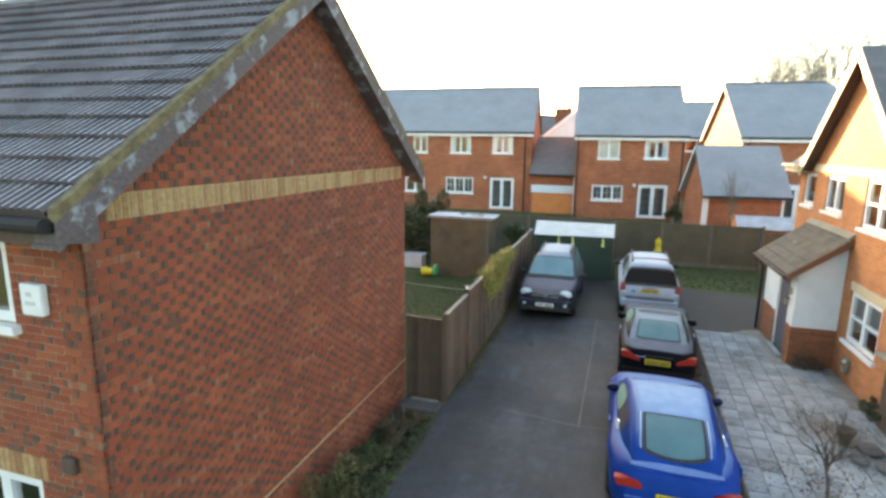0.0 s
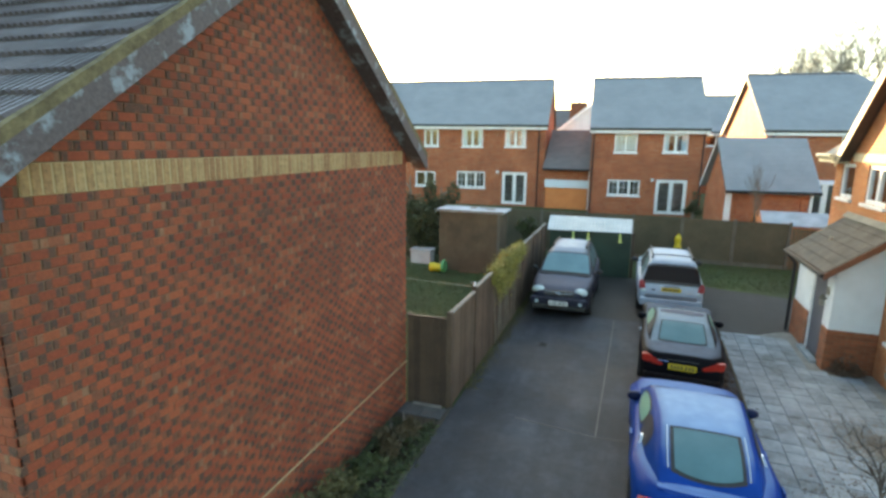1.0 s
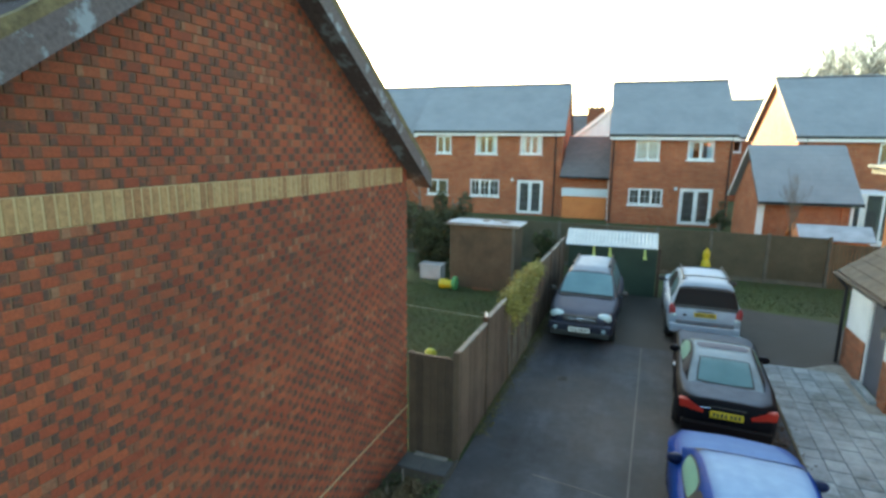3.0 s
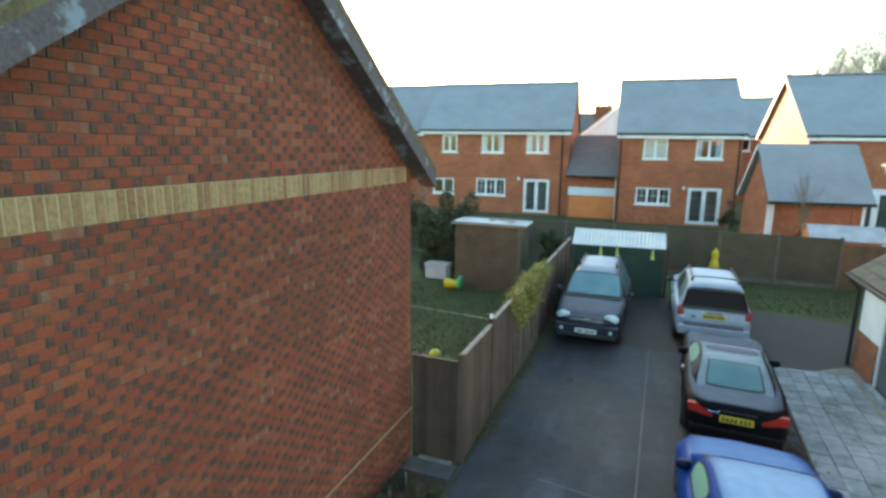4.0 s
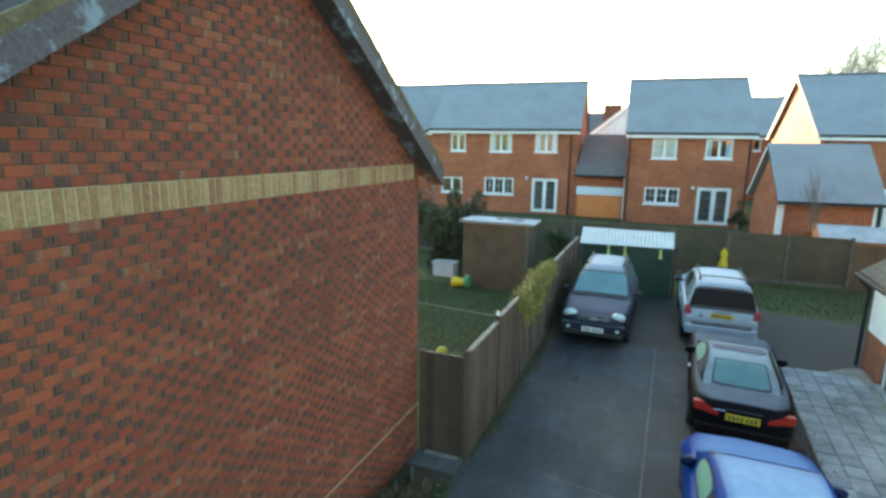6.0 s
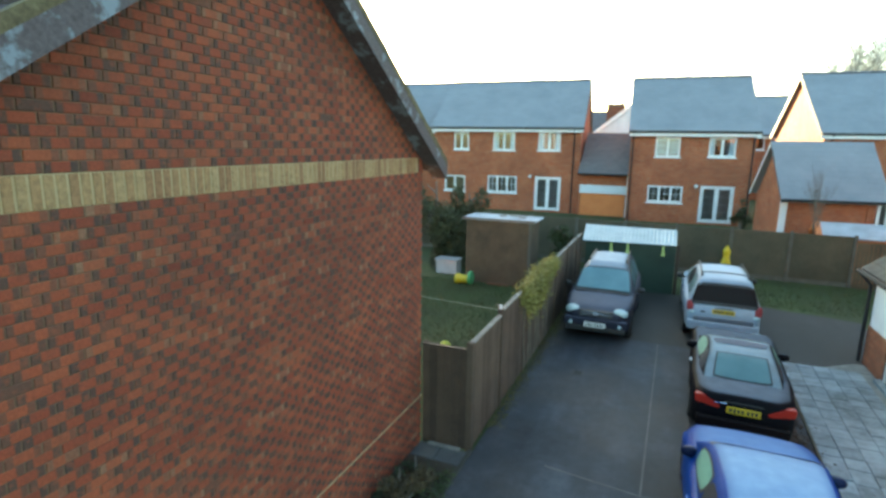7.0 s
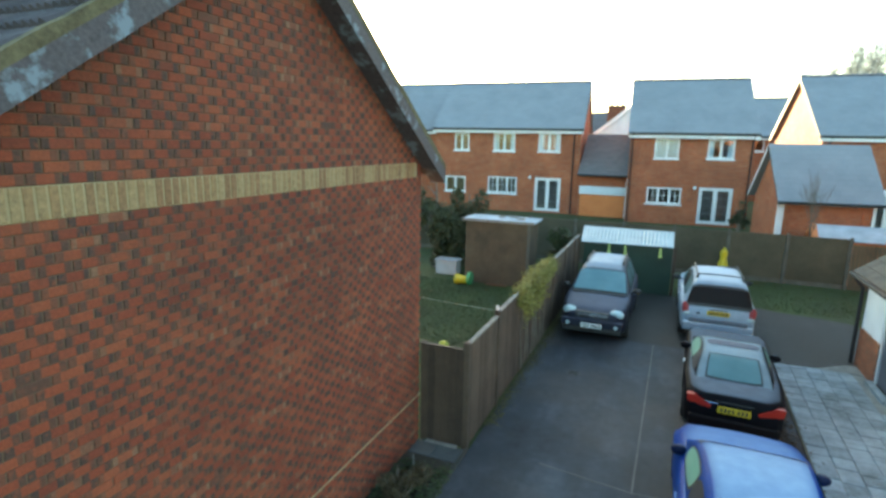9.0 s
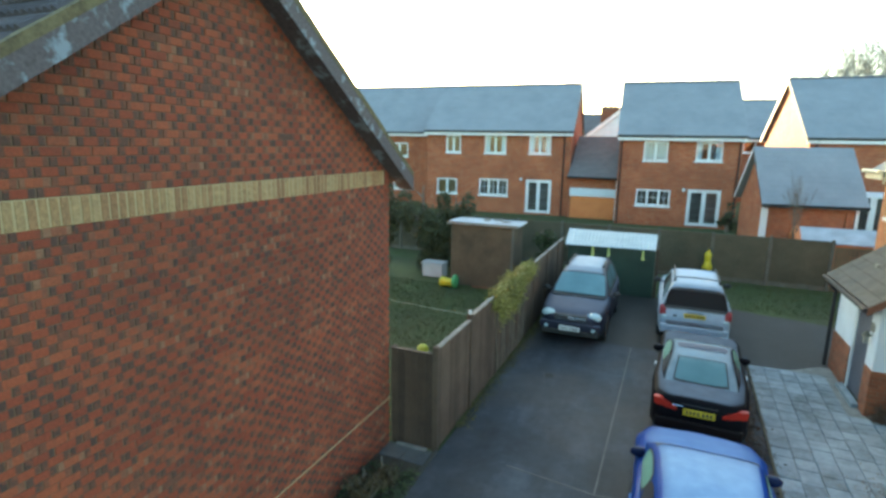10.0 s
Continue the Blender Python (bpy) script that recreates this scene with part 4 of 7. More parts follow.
# verge: mossy mortar, barge board and soffit
for s0, s1 in ((A_Y, RIDGE_Y), (2 * RIDGE_Y - A_Y, RIDGE_Y)):
    bm = bmesh.new()
    ups = [s0 + (s1 - s0) * k / 24 for k in range(25)]
    prism(bm, [(-3.565, a, roof_at(a) + 0.03 + rng.uniform(0.0, 0.014)) for a in ups] + [(-3.565, a, roof_at(a) - 0.055) for a in ups[::-1]], (0.07, 0, 0))
    part("verge", bm, M_VERGE, near_house, "yellowish lichened mortar verge")
    bm = bmesh.new()
    prism(bm, [(-3.52, s0, roof_at(s0) - 0.056), (-3.52, s1, RIDGE_Z - 0.056), (-3.52, s1, RIDGE_Z - 0.26), (-3.52, s0, roof_at(s0) - 0.26)], (0.022, 0, 0))
    part("barge_board", bm, M_BARGE, near_house, "weathered brown barge board")
    bm = bmesh.new()
    prism(bm, [(-3.749, s0, roof_at(s0) - 0.22), (-3.749, s1, RIDGE_Z - 0.22), (-3.749, s1, RIDGE_Z - 0.245), (-3.749, s0, roof_at(s0) - 0.245)], (0.228, 0, 0))
    part("soffit", bm, M_BARGE, near_house)
bm = bmesh.new()
prism(bm, [(-3.75, A_Y + 0.02, roof_at(A_Y) - 0.05), (-3.75, 2.74, roof_at(2.74) - 0.25), (-3.75, 2.74, 4.36), (-3.75, A_Y + 0.02, 4.40)], (0.225, 0, 0))
part("box_end", bm, M_BARGE, near_house, "weathered boxed end of the eaves")
bm = bmesh.new()
box(bm, -12.5, -3.76, A_Y + 0.03, A_Y + 0.055, 4.38, 4.56)
box(bm, -12.5, -3.76, A_Y + 0.055, 2.745, 4.38, 4.4)
part("fascia", bm, M_SOFFIT, near_house, "dark eaves board")
bm = bmesh.new()
tube(bm, [(-12.5, A_Y - 0.035, 4.53), (-3.55, A_Y - 0.035, 4.53)], 0.055, 10)
part("gutter", bm, M_GUTTER, near_house, "black plastic gutter")
# wall furniture on the front
alarm = thing("alarm_box", "white plastic alarm box on the brick front", "alarm box", (-4.27, AY0, 3.75))
part("case", soft_box(-4.355, -4.135, AY0 - 0.075, AY0 - 0.001, 3.74, 4.0, 0.02, 3), M_WHITE, alarm)
bm = bmesh.new()
box(bm, -4.30, -4.19, AY0 - 0.079, AY0 - 0.074, 3.83, 3.86)
box(bm, -4.28, -4.22, AY0 - 0.079, AY0 - 0.074, 3.90, 3.935)
part("mark", bm, M_GREY_COVER, alarm, "faint grey marks")
vent = thing("wall_vent", "dark plastic vent cover on the brick wall", "vent", (-4.12, AY0, 2.38))
part("cover", soft_box(-4.19, -4.05, AY0 - 0.06, AY0 - 0.001, 2.38, 2.53, 0.02, 2), M_SOFFIT, vent)

# ---- the house with the porch ----
HX = 5.05
porch_house = thing("house", "orange brick house with a sunlit gable and cream barge boards", "house", (HX, 14.0, 0.15))
WINS = [(16.45, 17.3, 3.58, 4.45, 1, 0.0), (14.5, 15.65, 3.58, 4.45, 2, 0.0), (12.05, 13.4, 3.45, 4.5, 2, 0.5), (11.85, 13.3, 0.98, 2.08, 2, 0.5)]
bm = bmesh.new()
wall_cells(bm, "x", HX, HX + 0.3, 8.6, 17.75, -0.2, 4.62, [w[:4] for w in WINS])
G_Y, G_Z, G_E, G_H = 14.05, 7.16, 4.62, 2.76
west = part("wall", bm, M_BRICK_WARM, porch_house, "orange brick wall")
bm = bmesh.new()
prism(bm, [(HX, G_Y - G_H + 0.1, 4.62), (HX, G_Y, G_Z - 0.06), (HX, G_Y + G_H - 0.1, 4.62)], (0.3, 0, 0))
part("gable", bm, M_BRICK_WARM, porch_house, "sunlit orange brick gable")
for b in ((HX + 0.3, 12.0, 17.45, 17.75, -0.2, 4.62), (HX + 0.3, 12.0, 8.6, 8.9, -0.2, 4.62), (11.7, 12.0, 8.9, 17.45, -0.2, 4.62)):
    bm = bmesh.new()
    box(bm, *b)
    part("wall", bm, M_BRICK_WARM, porch_house)
for ya in (8.6, 17.45):
    bm = bmesh.new()
    prism(bm, [(HX + 0.1, ya, 4.62), (8.52, ya, 7.4), (11.95, ya, 4.62)], (0, 0.3, 0))
    part("gable", bm, M_BRICK_WARM, porch_house)
rooms(porch_house, (HX + 0.3, 11.7, 8.9, 17.45, 2.35, 2.55), (HX + 0.3, 11.7, 8.9, 17.45, 4.55, 4.6), (8.4, 8.5, 8.9, 17.45, 0.1, 2.34))
for w in WINS:
    window(porch_house, "x", HX, -1, *w[:4], w[4], rail=w[5])
for ya, yb, xw in ((8.4, 11.2, HX - 0.3), (11.2, 16.85, 7.4), (16.85, 17.95, HX - 0.3)):
    zw = 4.64 + (xw - HX + 0.3) * 0.811
    bm = bmesh.new()
    prism(bm, [(xw, ya, zw), (8.375, ya, 7.58), (12.0, ya, 4.64), (12.0, ya, 4.52), (8.375, ya, 7.46), (xw, ya, zw - 0.12)], (0, yb - ya, 0))
    part("roof", bm, M_SLATE_DARK, porch_house, "dark tiled main roof")
bm = bmesh.new()
for sgn in (-1, 1):
    e = G_Y + sgn * (G_H + 0.12)
    ez = G_Z - (G_H + 0.12) * (G_Z - G_E) / G_H
    prism(bm, [(HX - 0.265, G_Y, G_Z + 0.1), (HX - 0.265, e, ez + 0.1), (HX - 0.265, e, ez), (HX - 0.265, G_Y, G_Z)], (3.82, 0, 0))
part("roof", bm, M_SLATE_DARK, porch_house, "dark tiled roof of the gable")
for sgn in (-1, 1):
    e = G_Y + sgn * (G_H + 0.14)
    ez = G_Z - (G_H + 0.14) * (G_Z - G_E) / G_H
    bm = bmesh.new()
    prism(bm, [(HX - 0.3, G_Y, G_Z + 0.09), (HX - 0.3, e, ez + 0.09), (HX - 0.3, e, ez - 0.13), (HX - 0.3, G_Y, G_Z - 0.15)], (0.033, 0, 0))
    part("barge_board", bm, M_CREAM, porch_house, "cream painted barge board")
    bm = bmesh.new()
    prism(bm, [(HX - 0.266, G_Y, G_Z - 0.03), (HX - 0.266, e, ez - 0.03), (HX - 0.266, e, ez - 0.055), (HX - 0.266, G_Y, G_Z - 0.055)], (0.264, 0, 0))
    part("soffit", bm, M_SOFFIT, porch_house, "dark stained soffit")
bm = bmesh.new()
box(bm, HX - 0.36, HX - 0.002, 16.9, 18.0, 4.46, 4.5)
box(bm, HX - 0.36, HX - 0.33, 16.9, 18.0, 4.5, 4.66)
part("fascia", bm, M_CREAM, porch_house, "cream boxed eaves")
bm = bmesh.new()
tube(bm, [(HX - 0.41, 16.9, 4.63), (HX - 0.41, 18.0, 4.63)], 0.05, 8)
part("gutter", bm, M_CREAM, porch_house)
pieces("buff_brick", buff_west, west, [(HX - 0.01, 11.45 + k * 0.0745, 4.505) for k in range(70)])
pieces("buff_brick", buff_west, west, [(HX - 0.008, 11.75 + k * 0.0745, 2.09) for k in range(22)])

porch = thing("porch", "white rendered porch on a brick plinth under a lean-to roof", "porch", (4.5, 14.9, 0.17))
PX, PY0, PY1 = 4.12, 13.72, 16.3
zp = 0.03
for b in ((PX, HX - 0.002, PY0, PY0 + 0.2), (PX, PX + 0.2, PY0 + 0.204, 14.12), (PX, PX + 0.2, 15.1, PY1 - 0.204), (PX, HX - 0.002, PY1 - 0.2, PY1)):
    bm = bmesh.new()
    box(bm, *b, zp, 1.0)
    part("plinth", bm, M_PLINTH_BRICK, porch, "brick plinth")


def lean(x):
    return 2.25 + (x - 3.86) * 0.77


for ya in (PY0 + 0.02, PY1 - 0.18):
    bm = bmesh.new()
    prism(bm, [(PX + 0.02, ya, 1.0), (HX - 0.002, ya, 1.0), (HX - 0.002, ya, lean(HX) - 0.1), (PX + 0.02, ya, lean(PX) - 0.1)], (0, 0.16, 0))
    part("render", bm, M_RENDER, porch, "white rendered upper wall")
for ya, yb, za in ((PY0 + 0.18, 14.12, 1.0), (15.1, PY1 - 0.18, 1.0), (14.12, 15.1, 2.16)):
    bm = bmesh.new()
    box(bm, PX + 0.02, PX + 0.18, ya, yb, za, lean(PX) - 0.1)
    part("render", bm, M_RENDER, porch, "white rendered upper wall")
bm = bmesh.new()
for b in ((14.12, 14.19, 0.14, 2.16), (15.03, 15.1, 0.14, 2.16), (14.19, 15.03, 2.09, 2.16)):
    box(bm, PX + 0.03, PX + 0.13, b[0], b[1], b[2], b[3])
part("door_frame", bm, M_WHITE, porch)
part("door", soft_box(PX + 0.06, PX + 0.105, 14.195, 15.025, 0.14, 2.085, 0.006), M_DOOR, porch, "dark blue-grey front door")
part("step", soft_box(PX - 0.12, PX + 0.02, 14.05, 15.15, 0.05, 0.17, 0.012), M_SLAB, porch, "worn grey door step")
ROWS_P = 6
step_x = (HX - 3.86) / ROWS_P
b2 = bmesh.new()
prism(b2, [(0, 0.001, 0.026), (step_x - 0.002, 0.001, step_x * 0.77 + 0.014), (step_x - 0.002, 0.001, step_x * 0.77 - 0.012), (0, 0.001, 0.010)], (0, 0.208, 0))
pieces("roof_tile", mesh_of("roof_tile", b2, M_PORCH_TILE), porch, [(3.86 + k * step_x, 13.56 + 0.21 * j + rng.uniform(-0.002, 0.002), lean(3.86 + k * step_x)) for k in range(ROWS_P) for j in range(14)])
bm = bmesh.new()
prism(bm, [(3.88, 13.57, lean(3.88) - 0.005), (HX - 0.003, 13.57, lean(HX) - 0.012), (HX - 0.003, 13.57, lean(HX) - 0.1), (3.88, 13.57, lean(3.88) - 0.09)], (0, 2.92, 0))
part("roof_deck", bm, M_SOFFIT, porch)
bm = bmesh.new()
prism(bm, [(3.85, 13.535, lean(3.85) + 0.0), (HX - 0.003, 13.535, lean(HX) + 0.0), (HX - 0.003, 13.535, lean(HX) - 0.16), (3.85, 13.535, lean(3.85) - 0.14)], (0, 0.03, 0))
part("barge_board", bm, M_PORCH_BARGE, porch, "red-brown barge board")
bm = bmesh.new()
prism(bm, [(HX - 0.12, 13.55, lean(HX) + 0.0), (HX - 0.004, 13.55, lean(HX) + 0.12), (HX - 0.004, 13.55, lean(HX) - 0.02)], (0, 2.96, 0))
part("flashing", bm, M_POST, porch, "grey lead flashing")
bm = bmesh.new()
tube(bm, [(3.83, 13.55, 2.2), (3.83, 16.52, 2.2)], 0.05, 8)
tube(bm, [(3.85, 16.45, 2.17), (4.06, 16.37, 1.9), (4.06, 16.37, 0.05)], 0.04, 8)
part("gutter", bm, M_GUTTER, porch, "black gutter and downpipe")
part("roof_vent", soft_box(4.42, 4.49, 15.33, 15.46, lean(4.42) + 0.02, lean(4.49) + 0.035, 0.01), M_POST, porch, "small pale roof vent")
lantern = thing("wall_lantern", "small grey lantern on the white porch wall", "lantern", (PX, 14.03, 1.45))
part("bracket", soft_box(PX - 0.05, PX + 0.018, 14.015, 14.045, 1.60, 1.63, 0.006), M_GUTTER, lantern)
part("body", soft_box(PX - 0.12, PX - 0.03, 13.985, 14.075, 1.45, 1.6, 0.012), M_POST, lantern)
bm = bmesh.new()
lathe(bm, [(0.02, 0.10), (0.085, 0.0)], 8, (PX - 0.08, 14.03, 1.602), "z")
part("cap", bm, M_DULL_POST, lantern)
sign = thing("house_sign", "small pale oval plaque with plain bars", "sign", (PX, 14.03, 1.7))
bm = bmesh.new()
lathe(bm, [(0.0, -0.012), (0.1, -0.012), (0.105, 0.0), (0.0, 0.0)], 20, (PX + 0.014, 14.03, 1.78), "x")
part("plaque", bm, M_POST, sign)
part("bar", soft_box(PX - 0.004, PX + 0.0015, 13.98, 14.08, 1.77, 1.79, 0.0005), M_INK, sign)

# ---- houses behind the back fence ----
house("house", "detached red brick house with white windows behind the fence", -2.45, 3.72, 34.0, 42.0, 5.84, 2.95,
      holes=[(-1.16, 0.09, 4.36, 5.42, 2, True), (1.5, 2.8, 4.4, 5.42, 2, False, -1), (-1.38, 0.42, 1.86, 2.78, 3, False, 2)],
      doors=[(1.29, 2.95, 0.86, 2.86)], pipes=(-2.33, 3.6), over=0.12)
house("house", "long red brick house with white windows against the low sun", -14.7, -5.38, 35.0, 42.6, 6.05, 2.9,
      holes=[(-7.95, -6.6, 4.56, 5.68, 2, False, -1), (-10.8, -9.4, 4.53, 5.66, 2, False, -1), (-13.4, -12.4, 4.53, 5.62, 2, False), (-11.1, -9.2, 1.86, 2.92, 3, False, 2), (-14.0, -12.6, 1.86, 2.85, 2, False)],
      doors=[(-8.05, -6.45, 0.86, 2.95)], pipes=(-5.78,), over=0.12)
# assumed house, widened and raised to keep low sun off the drive
house("house", "assumed terraced brick house beyond the neighbours, enlarged to block the low sun", -26.5, -15.3, 37.4, 45.4, 6.0, 3.3,
      holes=[(-19.0, -17.6, 4.1, 5.1, 2, False), (-24.0, -22.5, 4.1, 5.1, 2, False), (-18.8, -17.4, 1.7, 2.7, 2, False), (-21.0, -20.0, 1.7, 2.7, 1, False)])
house("house", "red brick house with a sunlit gable above the garage", 6.98, 16.2, 36.3, 46.3, 5.8, 3.35,
      holes=[(10.7, 12.0, 4.2, 5.4, 2, False), (13.4, 14.8, 4.2, 5.4, 2, False)], pipes=(7.3,), verge=M_CREAM, hip=3.6)
house("house", "far brick house showing its slate roof between the others", 4.6, 11.6, 52.0, 60.0, 6.05, 3.0,
      holes=[(5.55, 6.5, 4.75, 5.75, 1, False)])
house("house", "distant brick house with a tall chimney stack", -10.5, -2.2, 60.0, 68.0, 5.3, 3.05, roof=M_SLATE_DARK)
stack = thing("chimney_stack", "wide brown brick chimney stack on the distant roof", "chimney", (-5.8, 60.0, 8.0))
bm = bmesh.new()
box(bm, -6.65, -5.0, 59.4, 60.6, 7.2, 8.8)
part("stack", bm, M_DARK_BROWN_BRICK, stack)
bm = bmesh.new()
box(bm, -6.72, -4.93, 59.3, 60.7, 8.804, 9.0)
part("cap", bm, M_DULL_POST, stack)
for k in range(3):
    bm = bmesh.new()
    lathe(bm, [(0.13, 9.004), (0.11, 9.22)], 8, (-6.3 + 0.5 * k, 60, 0), "z")
    part("chimney_pot", bm, M_TERRACOTTA, stack)
bm = bmesh.new()
tube(bm, [(-6.6, 59.35, 8.9), (-6.6, 59.35, 10.1)], 0.025, 5)
for zz in (9.6, 9.8, 10.0):
    tube(bm, [(-6.85, 59.35, zz), (-6.35, 59.35, zz)], 0.012, 4)
part("aerial", bm, M_POST, stack, "thin television aerial")

for xl, yl, zl in ((1.06, 33.94, 2.82), (-8.35, 35.02, 2.95)):
    lamp = thing("wall_lamp", "small white outdoor lamp beside the garden door", "lamp", (xl, yl, zl), group="lamps by the garden doors")
    part("base", soft_box(xl - 0.05, xl + 0.05, yl, yl + 0.12, zl - 0.07, zl + 0.07, 0.015), M_WHITE, lamp)
    bm = bmesh.new()
    blob(bm, (xl, yl - 0.03, zl), (0.09, 0.08, 0.1), 12, 8)
    part("globe", bm, M_WHITE, lamp, smooth=True)

# pale gabled house seen between the neighbours
pale = thing("house", "pale rendered house with a white-edged gable in the distance", "house", (-2.5, 50.0, 0.75))
for ya in (50.0, 57.7):
    bm = bmesh.new()
    prism(bm, [(-8.0, ya, 0.4), (2.2, ya, 0.4), (2.2, ya, 4.8), (-2.9, ya, 8.8), (-8.0, ya, 4.8)], (0, 0.3, 0))
    part("gable", bm, M_PALE_BLUE, pale, "pale grey rendered gable")
for xa in (-8.0, 1.9):
    bm = bmesh.new()
    box(bm, xa, xa + 0.3, 50.3, 57.7, 0.4, 4.7)
    part("wall", bm, M_PALE_BLUE, pale)
roof_slab(pale, "roof", -8.4, 2.6, 49.8, 58.2, 4.55, 8.97, 0.14, M_SLATE, "y", "frosted slate roof")
for xa in (-8.4, 2.6):
    bm = bmesh.new()
    prism(bm, [(xa, 49.76, 4.57), (-2.9, 49.76, 8.99), (-2.9, 49.76, 8.68), (xa, 49.76, 4.26)], (0, 0.035, 0))
    part("barge_board", bm, M_WHITE, pale, "white barge board")

# link building with its roof between the two houses
link = thing("garage", "brick garage with an orange boarded front between two houses", "garage", (-3.9, 35.0, 0.75))
LX0, LX1, LY = -5.36, -2.46, 35.0
bm = bmesh.new()
wall_cells(bm, "y", LY, LY + 0.25, LX0, LX1, 0.4, 3.3, [(-5.24, -2.62, 0.7, 2.6)])
part("wall", bm, M_BRICK, link)
bm = bmesh.new()
box(bm, LX0, LX1, 41.0, 41.25, 0.4, 3.3)
part("wall", bm, M_BRICK, link)
bm = bmesh.new()
boarded(bm, "y", LY + 0.09, LY + 0.13, -5.22, -2.64, 0.72, 2.08, 12, 0.02, False)
part("boarded_front", bm, M_ORANGE, link, "orange-stained timber boards")
part("panel", soft_box(-5.26, -2.58, LY - 0.03, LY + 0.05, 2.09, 2.58, 0.01), M_PALE_BLUE, link, "pale frosted panel over the boards")
bm = bmesh.new()
prism(bm, [(LX0, LY - 0.45, 3.3), (LX0, 38.0, 5.7), (LX0, 41.4, 3.3), (LX0, 41.4, 3.18), (LX0, 38.0, 5.58), (LX0, LY - 0.45, 3.18)], (LX1 - LX0, 0, 0))
part("roof", bm, M_SLATE_DARK, link, "brown tiled roof")
bm = bmesh.new()
tube(bm, [(LX0, LY - 0.5, 3.24), (LX1, LY - 0.5, 3.24)], 0.055, 8)
part("gutter", bm, M_GUTTER, link)
bm = bmesh.new()
tube(bm, [(-2.53, LY - 0.06, 3.2), (-2.53, LY - 0.06, 0.7)], 0.045, 8)
part("downpipe", bm, M_WHITE, link, "white downpipe")

# detached garage with a slate roof
gar = thing("garage", "brick garage with a frosted slate roof and white posts", "garage", (3.906, 26.225, 0.2))
GX0, GX1, GY0, GY1, GE, GR = 3.906, 7.09, 26.225, 29.8, 3.2, 5.2
bm = bmesh.new()
wall_cells(bm, "y", GY0, GY0 + 0.25, GX0, GX1, 0.3, GE - 0.15, [(4.2, 6.72, 0.4, 2.75)])
part("wall", bm, M_BRICK, gar, "red brick garage wall")
bm = bmesh.new()
box(bm, GX0, GX1, GY1 - 0.25, GY1, 0.3, GE - 0.15)
part("wall", bm, M_BRICK, gar)
for xa in (GX0, GX1 - 0.25):
    bm = bmesh.new()
    prism(bm, [(xa, GY0 + 0.25, 0.1), (xa, GY0 + 0.25, GE - 0.02), (xa, (GY0 + GY1) / 2, GR - 0.15), (xa, GY1 - 0.25, GE - 0.02), (xa, GY1 - 0.25, 0.1)], (0.25, 0, 0))
    part("wall", bm, M_BRICK, gar)
bm = bmesh.new()
box(bm, 4.2, 6.72, GY0 + 0.05, GY0 + 0.2, 0.4, 2.75)
part("infill", bm, M_BRICK, gar)
roof_slab(gar, "roof", GX0 - 0.2, GX1 + 0.2, GY0 - 0.3, GY1 + 0.3, GE - 0.2, GR, 0.12, M_SLATE, label="frosted slate roof")
for k, (xa, wd) in enumerate(((GX0 - 0.15, 0.24), (GX1 - 0.08, 0.1))):
    bm = bmesh.new()
    box(bm, xa, xa + wd, GY0 - 0.05, GY0 - 0.004, 0.5, GE - 0.17)
    part("corner_board", bm, M_WHITE, gar, "white corner board")
for xa in (GX0 - 0.23, GX1 + 0.2):
    for sgn in (-1, 1):
        e, m = (GY0 + GY1) / 2 + sgn * 2.1, (GY0 + GY1) / 2
        bm = bmesh.new()
        prism(bm, [(xa, m, GR - 0.01), (xa, e, GE - 0.21), (xa, e, GE - 0.36), (xa, m, GR - 0.18)], (0.03, 0, 0))
        part("barge_board", bm, M_WHITE if xa < GX0 and sgn > 0 else M_RIDGE, gar)
bm = bmesh.new()
tube(bm, [(GX0 - 0.2, GY0 - 0.36, GE - 0.24), (GX1 + 0.2, GY0 - 0.36, GE - 0.24)], 0.05, 8)
part("gutter", bm, M_GUTTER, gar)
gar.matrix_basis = pose(GX0, GY0, 0.2, 0, 0, 8.0)
# conservatory-like glazed bay beyond the garage
bay = thing("glazed_bay", "white framed glazed bay beside the garage", "window", (8.6, 31.0, 0.7))
bm = bmesh.new()
lights_ = ((8.07, 8.62), (8.86, 9.42), (9.52, 10.1))
wall_cells(bm, "y", 31.0, 31.1, 8.0, 10.2, 0.55, 3.1, [(a, b, 1.0, 3.04) for a, b in lights_])
part("frame", bm, M_WHITE, bay)
for xa, xb in lights_:
    bm = bmesh.new()
    box(bm, xa - 0.01, xb + 0.01, 31.04, 31.046, 0.99, 3.05)
    part("pane", bm, M_GLASS, bay)
bm = bmesh.new()
box(bm, 8.0, 10.2, 31.1, 34.35, 3.02, 3.1)
box(bm, 8.0, 8.05, 31.1, 34.35, 0.55, 3.02)
part("side", bm, M_WHITE, bay)
# backing sheet added so that the panes look dark blue
bm = bmesh.new()
box(bm, 8.06, 10.2, 32.2, 32.26, 0.55, 3.01)
part("curtain", bm, M_DOOR, bay, "dark blue backing added to darken the glass")

# small garden shed behind the fence
hut = thing("garden_shed", "orange timber shed with a pale frosted roof behind the fence", "shed", (6.0, 25.4, 0.15))
bm = bmesh.new()
boarded(bm, "y", 24.95, 26.1, 4.98, 7.2, 0.1, 1.8, 14, 0.012, False)
prism(bm, [(4.98, 24.95, 1.8), (4.98, 25.5, 2.18), (4.98, 26.1, 1.8)], (2.2, 0, 0))
part("body", bm, M_ORANGE, hut, "orange boards")
roof_slab(hut, "roof", 4.98, 7.35, 24.8, 26.14, 1.8, 2.26, 0.05, M_FELT, label="frosted felt roof")
